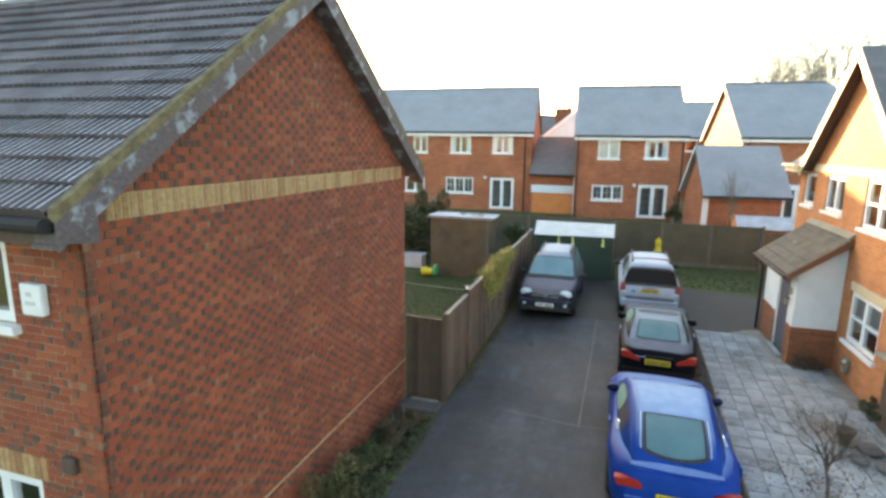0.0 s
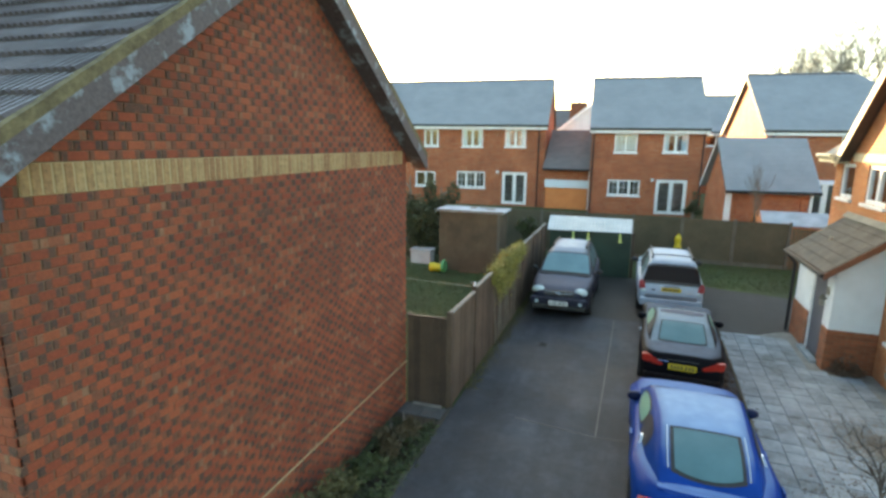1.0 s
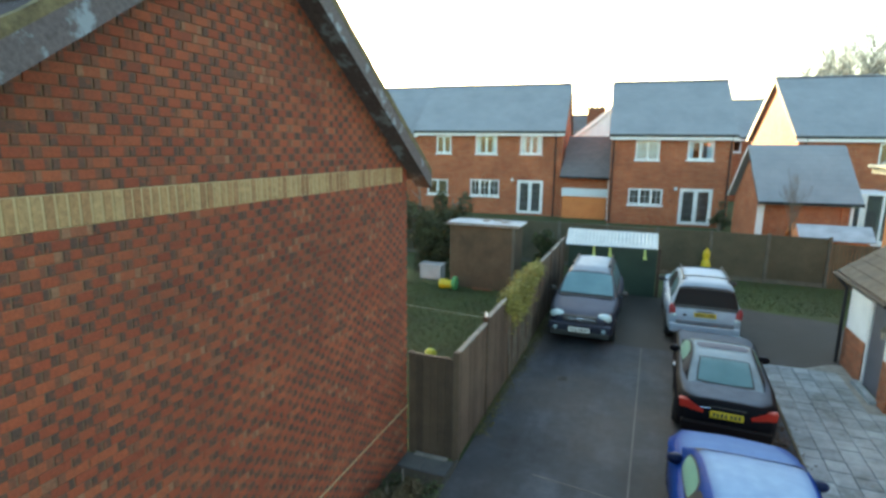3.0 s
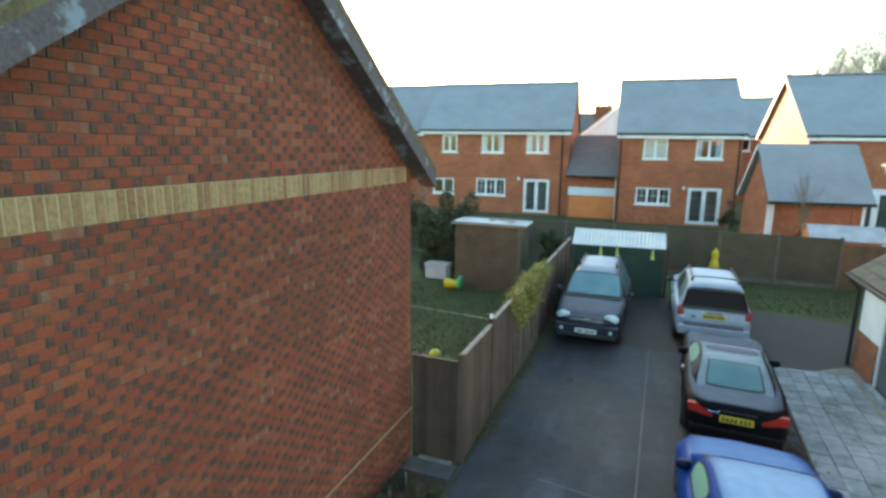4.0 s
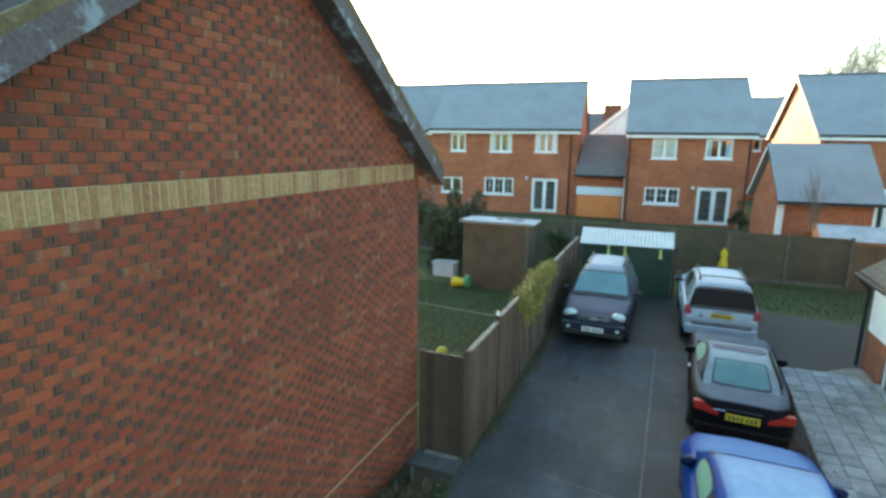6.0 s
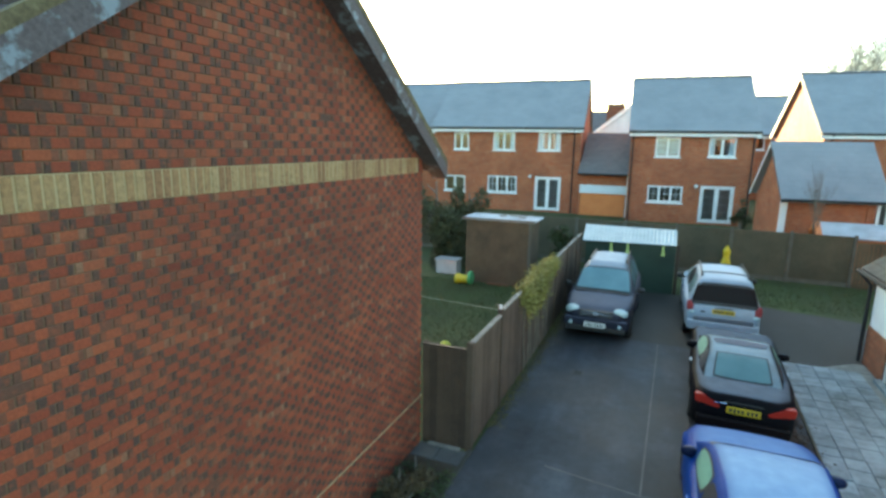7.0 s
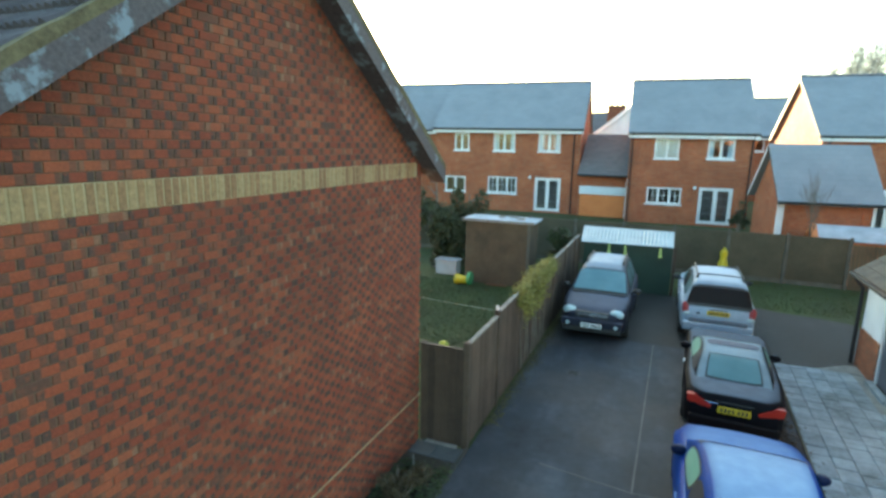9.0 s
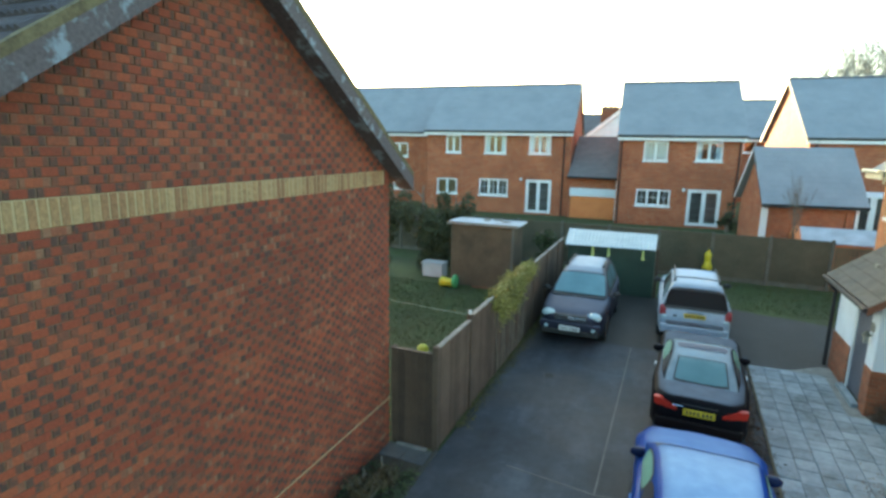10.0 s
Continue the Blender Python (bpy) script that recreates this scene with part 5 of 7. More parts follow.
for ya, yb in ((24.8, 25.47), (26.14, 25.47)):
    bm = bmesh.new()
    prism(bm, [(4.80, ya, 1.82), (4.80, yb, 2.28), (4.80, yb, 2.12), (4.80, ya, 1.66)], (0.176, 0, 0))
    part("barge_board", bm, M_ORANGE, hut, "orange barge board")

# ---- fences ----
drive_fence = thing("fence", "weathered closeboard fence with frosted top along the drive", "fence", (-2.94, 9.2, 0.11))
FX = -2.95
rng = random.Random(3)
board = bmesh.new()
prism(board, [(0.0, 0, 0), (0.012, 0, 0), (0.024, 0.125, 0), (0.0, 0.125, 0)], (0, 0, 1.8))
board_mesh = mesh_of("board", board, M_FENCE)
posts = [9.27, 10.86, 12.55, 14.25, 15.95, 17.65, 19.35, 20.25]
for a, b in zip(posts, posts[1:]):
    n = int((b - a - 0.1) / 0.115)
    low = 0.07 if a < 10 else 0.0                  # the bay beside the gate is lower
    for k in range(n):
        y = a + 0.05 + k * (b - a - 0.1) / n
        ob = new("board", board_mesh)
        ob.parent = drive_fence
        ob.matrix_parent_inverse = drive_fence.matrix_basis.inverted()
        ob.location = (FX, y, ground_z(y) + 0.05 - low + rng.uniform(-0.006, 0.006))
    bm = bmesh.new()
    za, zb = ground_z(a), ground_z(b)
    for h in (0.35, 1.0, 1.6):
        prism(bm, [(FX - 0.045, a, za + h), (FX - 0.004, a, za + h), (FX - 0.004, a, za + h + 0.075), (FX - 0.045, a, za + h + 0.05)], (0, b - a, zb - za))
    part("rail", bm, M_FENCE, drive_fence)
    bm = bmesh.new()
    prism(bm, [(FX - 0.035, a + 0.05, za + 1.86 - low), (FX + 0.045, a + 0.05, za + 1.86 - low), (FX + 0.04, a + 0.05, za + 1.885 - low), (FX - 0.03, a + 0.05, za + 1.89 - low)], (0, b - a - 0.1, zb - za))
    part("cap_rail", bm, M_FENCE_TOP, drive_fence, "frosted capping rail")
for y in posts:
    z = ground_z(y)
    part("post", soft_box(FX - 0.05, FX + 0.055, y - 0.05, y + 0.05, z - 0.1, z + (1.83 if y < 10 else 1.91), 0.012), M_FENCE, drive_fence)
part("gravel_board", soft_box(FX - 0.02, FX + 0.018, 9.3, 20.2, 0.0, 0.17, 0.008), M_FENCE, drive_fence)

gate = thing("side_gate", "dark brown boarded side gate between wall and fence", "gate", (-3.35, 9.2, 0.11))
for k in range(6):
    xa = -3.735 + k * 0.125
    bm = soft_box(xa, xa + 0.121, 9.2, 9.222 + (k % 2) * 0.004, 0.1, 1.765, 0.005, 1)
    part("board", bm, M_GATE, gate)
bm = bmesh.new()
for z in (0.3, 0.95, 1.6):
    box(bm, -3.735, -2.99, 9.228, 9.262, z, z + 0.1)
part("rail", bm, M_GATE, gate)
bm = bmesh.new()
box(bm, -3.745, -3.0, 9.18, 9.25, 1.767, 1.79)
part("cap_rail", bm, M_GATE, gate)
part("post", soft_box(-3.745, -3.66, 9.226, 9.3, 0.0, 1.8, 0.008), M_GATE, gate)
part("threshold", soft_box(-3.6, -3.05, 9.1, 9.19, 0.05, 0.12, 0.008), M_FENCE_TOP, gate, "pale frosted threshold board")

back_fence = thing("fence", "long panel fence with concrete posts at the back", "fence", (0.0, 24.4, 0.08))
BY = 24.42
xs = [2.04 + 1.92 * k for k in range(-8, 3)]
pan = bmesh.new()
boarded(pan, "y", 0.0, 0.02, 0.06, 1.86, 0.16, 1.78, 15, 0.014)
pieces("panel", mesh_of("panel", pan, M_BACK_FENCE), back_fence, [(x, BY, 0.08) for x in xs[:-1]])
pan = bmesh.new()
box(pan, 0.06, 1.86, -0.02, 0.03, 1.784, 1.82)
pieces("cap_rail", mesh_of("cap_rail", pan, M_BACK_FENCE), back_fence, [(x, BY, 0.08) for x in xs[:-1]])
pan = bmesh.new()
box(pan, 0.06, 1.86, -0.008, 0.02, 0.0, 0.156)
pieces("gravel_board", mesh_of("gravel_board", pan, M_DULL_POST), back_fence, [(x, BY, 0.08) for x in xs[:-1]])
for x in xs:
    part("post", soft_box(x - 0.05, x + 0.05, BY - 0.05, BY + 0.06, -0.1, 1.96, 0.012), M_DULL_POST, back_fence)
# solid yellow shape in place of a sunlight patch thrown on the fence
figure = thing("sun_patch_figure", "small bright yellow shape standing in for reflected sun on the back fence", "toy", (1.92, 24.3, 0.08))
part("stand", soft_box(1.82, 2.02, 24.22, 24.34, 0.06, 0.50, 0.03, 2), M_DULL_POST, figure, "dull stand added under the yellow shape")
bm = bmesh.new()
lathe(bm, [(0.001, 0.504), (0.17, 0.51), (0.175, 0.62), (0.12, 0.80), (0.10, 0.88), (0.125, 0.96), (0.13, 1.08), (0.10, 1.17), (0.001, 1.2)], 16, (1.92, 24.27, 0), "z")
part("body", bm, M_YELLOW_TOY_AND_SUN, figure, smooth=True)
part("top", soft_box(1.88, 1.98, 24.25, 24.32, 1.19, 1.27, 0.03, 3), M_YELLOW_TOY_AND_SUN, figure)
low_fence = thing("fence", "newer orange-brown boarded fence beyond the concrete posts", "fence", (7.0, 24.45, 0.08))
for k in range(46):
    xa = 5.96 + k * 0.12
    part("board", soft_box(xa, xa + 0.112, 24.44, 24.46, 0.05, 1.72, 0.004, 1), M_SHED, low_fence)

# ---- green lean-to store with a pale sheet roof ----
store = thing("store", "green boarded lean-to store with a pale corrugated roof", "shed", (-1.35, 20.6, 0.07))
SX0, SX1, SY0, SY1 = -2.8, 0.07, 20.65, 21.95
bm = bmesh.new()
boarded(bm, "y", SY0, SY0 + 0.03, SX0, SX1, 0.06, 1.68, 20, 0.01)
part("front", bm, M_GREEN, store, "green painted boards")
bm = bmesh.new()
for xa in (SX0, SX1 - 0.03):
    prism(bm, [(xa, SY0 + 0.04, 0.06), (xa, SY1, 0.06), (xa, SY1, 1.97), (xa, SY0 + 0.04, 1.66)], (0.03, 0, 0))
box(bm, SX0, SX1, SY1, SY1 + 0.03, 0.06, 1.97)
part("side", bm, M_GREEN, store)
bm = bmesh.new()
n = 150
prev = None
for k in range(n + 1):
    f = k / n
    x, xt = -2.9 + 2.98 * f, -3.02 + 3.11 * f
    h = 0.014 * math.sin(k * math.tau / 6)
    cur = [bm.verts.new((x, SY0 - 0.12, 1.70 + 0.05 * f + h)), bm.verts.new((xt, SY1 + 0.05, 2.05 + h)), bm.verts.new((xt, SY1 + 0.05, 2.035 + h)), bm.verts.new((x, SY0 - 0.12, 1.685 + 0.05 * f + h))]
    if prev:
        for i in range(4):
            bm.faces.new((prev[i], prev[(i + 1) % 4], cur[(i + 1) % 4], cur[i]))
    prev = cur
part("roof", bm, M_SHEET, store, "pale blue-white corrugated sheet")
part("corner_post", soft_box(0.1, 0.19, 20.6, 20.69, 0.06, 1.75, 0.008), M_GATE, store, "dark corner post")
# lime slivers stand in for patches of reflected sunlight
for xa in (-1.95, -1.42, -0.31):
    tag = thing("sun_patch_sliver", "small pale lime sliver standing in for reflected sun under the sheet roof", "streamer", (xa, 20.56, 1.7), group="streamers under the roof")
    bm = bmesh.new()
    prism(bm, [(xa - 0.03, 20.54, 1.68), (xa + 0.03, 20.54, 1.69), (xa + 0.035, 20.54, 1.55), (xa + 0.07, 20.54, 1.36), (xa - 0.05, 20.54, 1.36), (xa - 0.03, 20.54, 1.54)], (0, 0.008, 0))
    part("streamer", bm, M_SUN_PATCH, tag)

# ---- back garden ----
shed = thing("garden_shed", "brown boarded garden shed with a flat frosted roof", "shed", (-5.5, 19.4, 0.07))
bm = bmesh.new()
boarded(bm, "y", 19.42, 20.55, -6.78, -4.45, 0.05, 2.3, 20, 0.014)
part("body", bm, M_SHED, shed)
part("roof", soft_box(-6.9, -4.3, 19.32, 20.62, 2.32, 2.38, 0.012), M_FELT, shed, "flat roof white with frost")
bm = bmesh.new()
box(bm, -6.91, -4.29, 19.3, 19.318, 2.30, 2.392)
part("fascia", bm, M_FENCE_TOP, shed)
bm = bmesh.new()
box(bm, -4.54, -4.455, 19.392, 19.404, 0.05, 2.28)
part("corner_post", bm, M_DULL_POST, shed)
for xa, ya, w in ((-5.75, 19.95, 0.22), (-5.45, 20.2, 0.3), (-5.05, 19.85, 0.26)):
    alone("plank", soft_box(xa, xa + w, ya, ya + 0.25, 2.382, 2.43, 0.01), M_FENCE_TOP, "frosted offcut lying on the shed roof", "plank", "offcuts on the shed roof")
chest = thing("storage_box", "pale grey plastic storage box on the lawn", "storage box", (-7.75, 20.2, 0.07))
part("body", soft_box(-8.2, -7.35, 20.0, 20.5, 0.06, 0.56, 0.04, 3), M_GREY_COVER, chest)
part("lid", soft_box(-8.23, -7.32, 19.97, 20.53, 0.564, 0.64, 0.03, 3), M_GREY_COVER, chest)
toy = thing("toy_tunnel", "yellow and green plastic garden toy on the grass", "toy", (-6.75, 18.85, 0.07))
bm = bmesh.new()
lathe(bm, [(0.10, -0.24), (0.17, -0.22), (0.185, -0.12), (0.15, 0.0), (0.14, 0.12), (0.15, 0.24)], 16, (-6.72, 18.9, 0.26), "x")
part("barrel", bm, M_YELLOW_TOY_AND_SUN, toy, "yellow plastic", smooth=True)
bm = bmesh.new()
lathe(bm, [(0.22, -0.06), (0.24, -0.03), (0.24, 0.04), (0.2, 0.07)], 18, (-6.41, 18.92, 0.31), "x")
part("end", bm, M_TOY_GREEN, toy, "green plastic")

bm = bmesh.new()
blob(bm, (-4.86, 12.9, 0.2), (0.14, 0.14, 0.14), 16, 10)
alone("ball", bm, M_TOY_LIME, "yellow-green plastic ball on the lawn", "ball", smooth=True)
bm = bmesh.new()
tube(bm, [(-9.4, 12.6, 1.95)] + [(-9.4 + 6.45 * k / 10, 12.6 - 1.74 * k / 10, 1.95 - 0.13 * math.sin(math.pi * k / 10)) for k in range(1, 11)], 0.004, 5)
alone("washing_line", bm, M_ROPE, "thin pale washing line tied to the fence post", "washing line")
alone("plank", soft_box(-5.9, -5.15, 19.22, 19.31, 0.06, 0.12, 0.008), M_PORCH_BARGE, "reddish plank lying on the grass by the shed", "plank")
hook = thing("fence_lamp", "small white bracket on top of the fence post", "bracket", (-2.95, 10.86, 1.97))
part("body", soft_box(-2.975, -2.93, 10.83, 10.88, 1.97, 2.05, 0.01), M_WHITE, hook)
bm = bmesh.new()
tube(bm, [(-2.96, 10.855, 2.035), (-3.05, 10.855, 2.04)], 0.009, 6)
part("arm", bm, M_POST, hook)


# ---- planting ----
def leaves(bm, spots, size, rng, tall=1.0):
    """Small leaf blades, bent along the middle, at the given spots."""
    for p in spots:
        d = Vector((rng.uniform(-1, 1), rng.uniform(-1, 1), rng.uniform(-0.4, 1) * tall)).normalized()
        s = d.cross(Vector((rng.uniform(-1, 1), rng.uniform(-1, 1), rng.uniform(-1, 1)))).normalized()
        k = size * rng.uniform(0.6, 1.4)
        n = d.cross(s) * k * 0.15
        p = Vector(p)
        a, b = bm.verts.new(p), bm.verts.new(p + d * k)
        l, r = bm.verts.new(p + d * k * 0.5 + s * k * 0.3 + n), bm.verts.new(p + d * k * 0.5 - s * k * 0.3 + n)
        bm.faces.new((a, l, b))
        bm.faces.new((a, b, r))


def clump(centre, size, count, rng, bite=0.35):
    """Spots in an uneven cloud: lumps scattered round the centre, with gaps."""
    lumps = [(Vector((rng.gauss(0, 0.5), rng.gauss(0, 0.5), rng.gauss(0, 0.42))), rng.uniform(0.25, 0.5)) for _ in range(14)]
    out = []
    while len(out) < count:
        c, r = rng.choice(lumps)
        v = Vector((rng.gauss(0, 1), rng.gauss(0, 1), rng.gauss(0, 1))).normalized() * r * rng.uniform(0.6, 1.0)
        q = c + v
        if q.z < -0.95:
            continue
        out.append((centre[0] + q.x * size[0], centre[1] + q.y * size[1], centre[2] + q.z * size[2]))
    return out


def shrub(name, label, at, size, count, leaf, material, seed, group="", stems=7):
    r = random.Random(seed)
    ob = thing(name, label, "shrub", at, group=group)
    bm = bmesh.new()
    for _ in range(stems):
        top = (at[0] + r.uniform(-0.6, 0.6) * size[0], at[1] + r.uniform(-0.6, 0.6) * size[1], at[2] + size[2] * r.uniform(0.9, 1.6))
        mid = ((at[0] + top[0]) / 2 + r.uniform(-0.05, 0.05), (at[1] + top[1]) / 2, (at[2] + top[2]) / 2)
        tube(bm, [(at[0] + r.uniform(-0.1, 0.1) * size[0], at[1] + r.uniform(-0.1, 0.1) * size[1], at[2] - 0.05), mid, top], [0.022, 0.014, 0.006], 5)
    part("stem", bm, M_BARK, ob, kind="stuff")
    bm = bmesh.new()
    leaves(bm, clump((at[0], at[1], at[2] + size[2]), size, count, r), leaf, r)
    part("crown", bm, material, ob)
    return ob


shrub("shrub", "low olive-green shrub in the bed by the wall", (-3.35, 5.8, 0.1), (0.34, 0.46, 0.32), 2300, 0.05, M_LEAF_OLIVE, 11, "shrubs in the wall bed")
shrub("shrub", "straggling dark green plant in the bed by the wall", (-3.35, 6.75, 0.1), (0.22, 0.34, 0.15), 900, 0.05, M_LEAF, 12, "shrubs in the wall bed")
shrub("shrub", "brown-green winter shrub in the bed by the wall", (-3.3, 7.6, 0.1), (0.34, 0.48, 0.27), 1900, 0.045, M_LEAF_BROWN, 13, "shrubs in the wall bed")
shrub("shrub", "small ragged evergreen shrub in the bed by the wall", (-3.4, 4.6, 0.1), (0.34, 0.5, 0.36), 2000, 0.055, M_LEAF_OLIVE, 14, "shrubs in the wall bed")
r = random.Random(19)
bm = bmesh.new()
leaves(bm, [(r.uniform(-3.72, -2.9) if r.random() < 0.8 else -2.93 + r.gauss(0, 0.06), r.uniform(3.4, 8.5), 0.10 + 0.10 * r.random() ** 2) for _ in range(5200)], 0.055, r, 0.5)
alone("ground_cover", bm, M_LEAF, "low dark ground cover over the bed by the wall", "ground cover", kind="stuff")
bm = bmesh.new()
tube(bm, [(-3.45, 8.35, 0.05), (-3.445, 8.352, 0.2), (-3.45, 8.35, 0.34)], 0.012, 6)
alone("garden_stake", bm, M_POST, "thin pale stake standing in the flower bed", "stake")
# climber that hangs over the drive fence
r = random.Random(21)
ivy = thing("climber", "yellow-green climber spilling over the drive fence", "climber", (-2.9, 13.5, 0.2))
bm = bmesh.new()
for k in range(8):
    y = 12.5 + k * 0.3
    tube(bm, [(-2.86, y, 0.2), (-2.88, y + r.uniform(-0.2, 0.2), 1.0), (-2.93, y + r.uniform(-0.3, 0.3), 1.95)], [0.018, 0.014, 0.008], 5)
part("stem", bm, M_BARK, ivy, kind="stuff")
bm = bmesh.new()
spots = []
for k in range(150):
    y = r.uniform(12.2, 15.4)
    top = 1.92 + 0.2 * math.sin(min(1.0, (y - 12.1) / 1.0) * 1.5) * r.uniform(0.3, 1.0)
    hang = r.uniform(0.3, 0.95) * (1.0 if 12.6 < y < 14.4 else 0.45)
    for _ in range(95):
        f = r.random() ** 1.2
        spots.append((-2.90 + r.gauss(0, 0.08), y + r.gauss(0, 0.12), top - f * hang + r.gauss(0, 0.04)))
leaves(bm, spots, 0.055, r, 0.6)
part("crown", bm, M_LEAF_YELLOW, ivy)


def conifer_hedge(at, size, count, seed, label, material=M_LEAF_DARK):
    rr = random.Random(seed)
    ob = thing("tree", label, "tree", at)
    bm = bmesh.new()
    tube(bm, [at, (at[0] + 0.05, at[1], at[2] + size[2]), (at[0], at[1], at[2] + 2 * size[2])], [0.12, 0.09, 0.02], 7)
    for _ in range(14):
        z = at[2] + rr.uniform(0.3, 1.8) * size[2]
        a = rr.uniform(0, math.tau)
        tube(bm, [(at[0], at[1], z), (at[0] + math.cos(a) * size[0] * 0.7, at[1] + math.sin(a) * size[1] * 0.7, z + 0.3)], [0.035, 0.01], 5)
    part("trunk", bm, M_BARK, ob)
    bm = bmesh.new()
    leaves(bm, clump((at[0], at[1], at[2] + size[2]), size, count, rr), 0.13, rr)
    part("crown", bm, material, ob)


conifer_hedge((-8.6, 20.9, 0.08), (0.95, 0.8, 1.7), 5200, 31, "dark evergreen tree beside the shed")
conifer_hedge((-7.6, 21.9, 0.08), (0.9, 0.7, 1.45), 4600, 32, "dark bushy evergreen behind the shed")
conifer_hedge((-10.2, 20.4, 0.25), (1.1, 0.9, 1.9), 5200, 33, "dark evergreen tree at the garden's end")
conifer_hedge((-3.9, 22.6, 0.1), (0.5, 0.4, 0.8), 1800, 34, "olive bush between the sheds", M_LEAF)
conifer_hedge((-9.4, 17.6, 0.21), (0.6, 0.6, 0.75), 1800, 35, "dark bush at the lawn's edge", M_LEAF)
conifer_hedge((3.3, 33.3, 0.75), (0.4, 0.35, 0.55), 700, 36, "dark clipped bush beside the garden door", M_LEAF_DARK)


def bare_tree(name, label, at, height, seed, levels=5, lean_to=(0, 0), spread=0.62, material=M_BARK, thick=0.028, low=0.3, twist=0.2, taper=(0.5, 0.66)):
    rr = random.Random(seed)
    ob = thing(name, label, "tree", at)
    trunk, limbs = bmesh.new(), bmesh.new()

    def grow(p, d, length, rad, level):
        q = p + d * length
        mid = p + d * length * 0.5 + Vector((rr.gauss(0, 1), rr.gauss(0, 1), rr.gauss(0, 1))) * length * 0.06
        tube(trunk if level == 0 else limbs, [p, mid, q], [rad, rad * 0.85, rad * 0.66], 7 if level < 2 else 4 if level < 4 else 3)
        if level >= levels:
            return
        for k in range(rr.choice((2, 3, 3)) if level else 4):
            nd = (d + Vector((rr.gauss(0, 1), rr.gauss(0, 1), rr.gauss(0, 0.6) + twist)) * spread).normalized()
            start = p + d * length * rr.uniform(0.65, 1.0) if level else p + d * length * rr.uniform(0.75, 1.0)
            grow(start, nd, length * rr.uniform(0.6, 0.85), rad * rr.uniform(*taper), level + 1)

    grow(Vector(at) - Vector((0, 0, 0.1)), Vector((lean_to[0], lean_to[1], 1)).normalized(), height * low, height * thick, 0)
    base = Vector(at)
    k = height / (max(v.co.z for v in limbs.verts) - base.z)
    for v in [*trunk.verts, *limbs.verts]:
        v.co = base + (v.co - base) * k
    part("trunk", trunk, material, ob)
    part("crown", limbs, material, ob, "bare winter branches")
    return ob


bare_tree("tree", "slim bare winter tree far behind the roofs", (13.2, 60.0, 0.75), 15.0, 41, 7, thick=0.011, spread=0.3, material=M_HAZY_TWIG, taper=(0.62, 0.76))
bare_tree("tree", "bushy bare treetop just over the roof", (11.7, 60.5, 0.75), 11.9, 47, 6, thick=0.012, spread=0.45, material=M_HAZY_TWIG, taper=(0.6, 0.74))
for k, (xt, yt, ht) in enumerate(((16.8, 61.0, 15.8), (19.2, 63.0, 16.9), (21.6, 61.0, 16.4), (24.6, 62.0, 17.2))):
    bare_tree("tree", "tall bare winter tree far behind the roofs", (xt, yt, 0.75), ht, 52 + k, 6, thick=0.009, spread=0.4, material=M_HAZY_TWIG, taper=(0.6, 0.72), twist=0.3)
bare_tree("tree", "thin bare tree in front of the garage roof", (4.75, 25.3, 0.1), 4.3, 45, 5, spread=0.12, thick=0.008, low=0.34)
bare_tree("tree", "small bare ornamental tree beside the paving", (3.2, 8.15, 0.08), 1.5, 46, 5, spread=0.5, material=M_DARK_BARK, thick=0.0075, low=0.16, twist=0.1)

# moss and leaf litter along the foot of the drive fence
r = random.Random(77)
bm = bmesh.new()
leaves(bm, [(-2.9 + abs(r.gauss(0, 0.13)), r.uniform(10.0, 17.0), 0.095 + r.uniform(0, 0.02) + 0.1 * r.random() ** 6) for _ in range(2600)], 0.035, r, 0.3)
alone("leaf_litter", bm, M_LEAF_YELLOW_DULL, "dull yellow-green moss and leaf litter by the fence", "leaf litter", kind="stuff")

r = random.Random(78)
bm = bmesh.new()
leaves(bm, [(1.70 + 0.027 * (y - 4) + abs(r.gauss(0, 0.16)), y, 0.095 + r.uniform(0, 0.015)) for y in (r.uniform(4.5, 15.4) for _ in range(5200)) ], 0.045, r, 0.15)
leaves(bm, [(x, y, ground_z(y) + 0.052 + r.uniform(0, 0.02)) for x, y in ((r.gauss(3.35, 0.42), r.gauss(8.5, 0.5)) for _ in range(650))], 0.04, r, 0.15)
alone("leaf_litter", bm, M_LEAF_RED, "brown fallen leaves along the edge of the paving", "leaf litter", kind="stuff")
# grass: one joined field of blades on the two lawns
r = random.Random(5)
bm_v, bm_f = [], []
for x0, x1, y0, y1, n in ((-9.5, -3.1, 9.5, 19.3, 15000), (2.5, 8.5, 20.35, 24.3, 5000)):
    for _ in range(n):
        x, y = r.uniform(x0, x1), r.uniform(y0, y1)
        z, h = ground_z(y), r.uniform(0.03, 0.09)
        a = r.uniform(0, math.tau)
        dx, dy = 0.012 * math.cos(a), 0.012 * math.sin(a)
        i = len(bm_v)
        bm_v += [(x - dx, y - dy, z), (x + dx, y + dy, z), (x + r.gauss(0, 0.03), y + r.gauss(0, 0.03), z + h)]
        bm_f.append((i, i + 1, i + 2))
me = bpy.data.meshes.new("grass")
me.from_pydata(bm_v, [], bm_f)
me.materials.append(M_BLADE)
tagged(new("grass", me), "short winter grass on the lawns", "grass", kind="stuff")

# ---- parked cars ----
def curve_at(points, y):
    ys, vs = zip(*points)
    return float(np.interp(y, ys, vs))


def smooth_at(points, y, w=0.09):
    return sum(curve_at(points, y + d) for d in (-w, -w / 2, 0, w / 2, w)) / 5


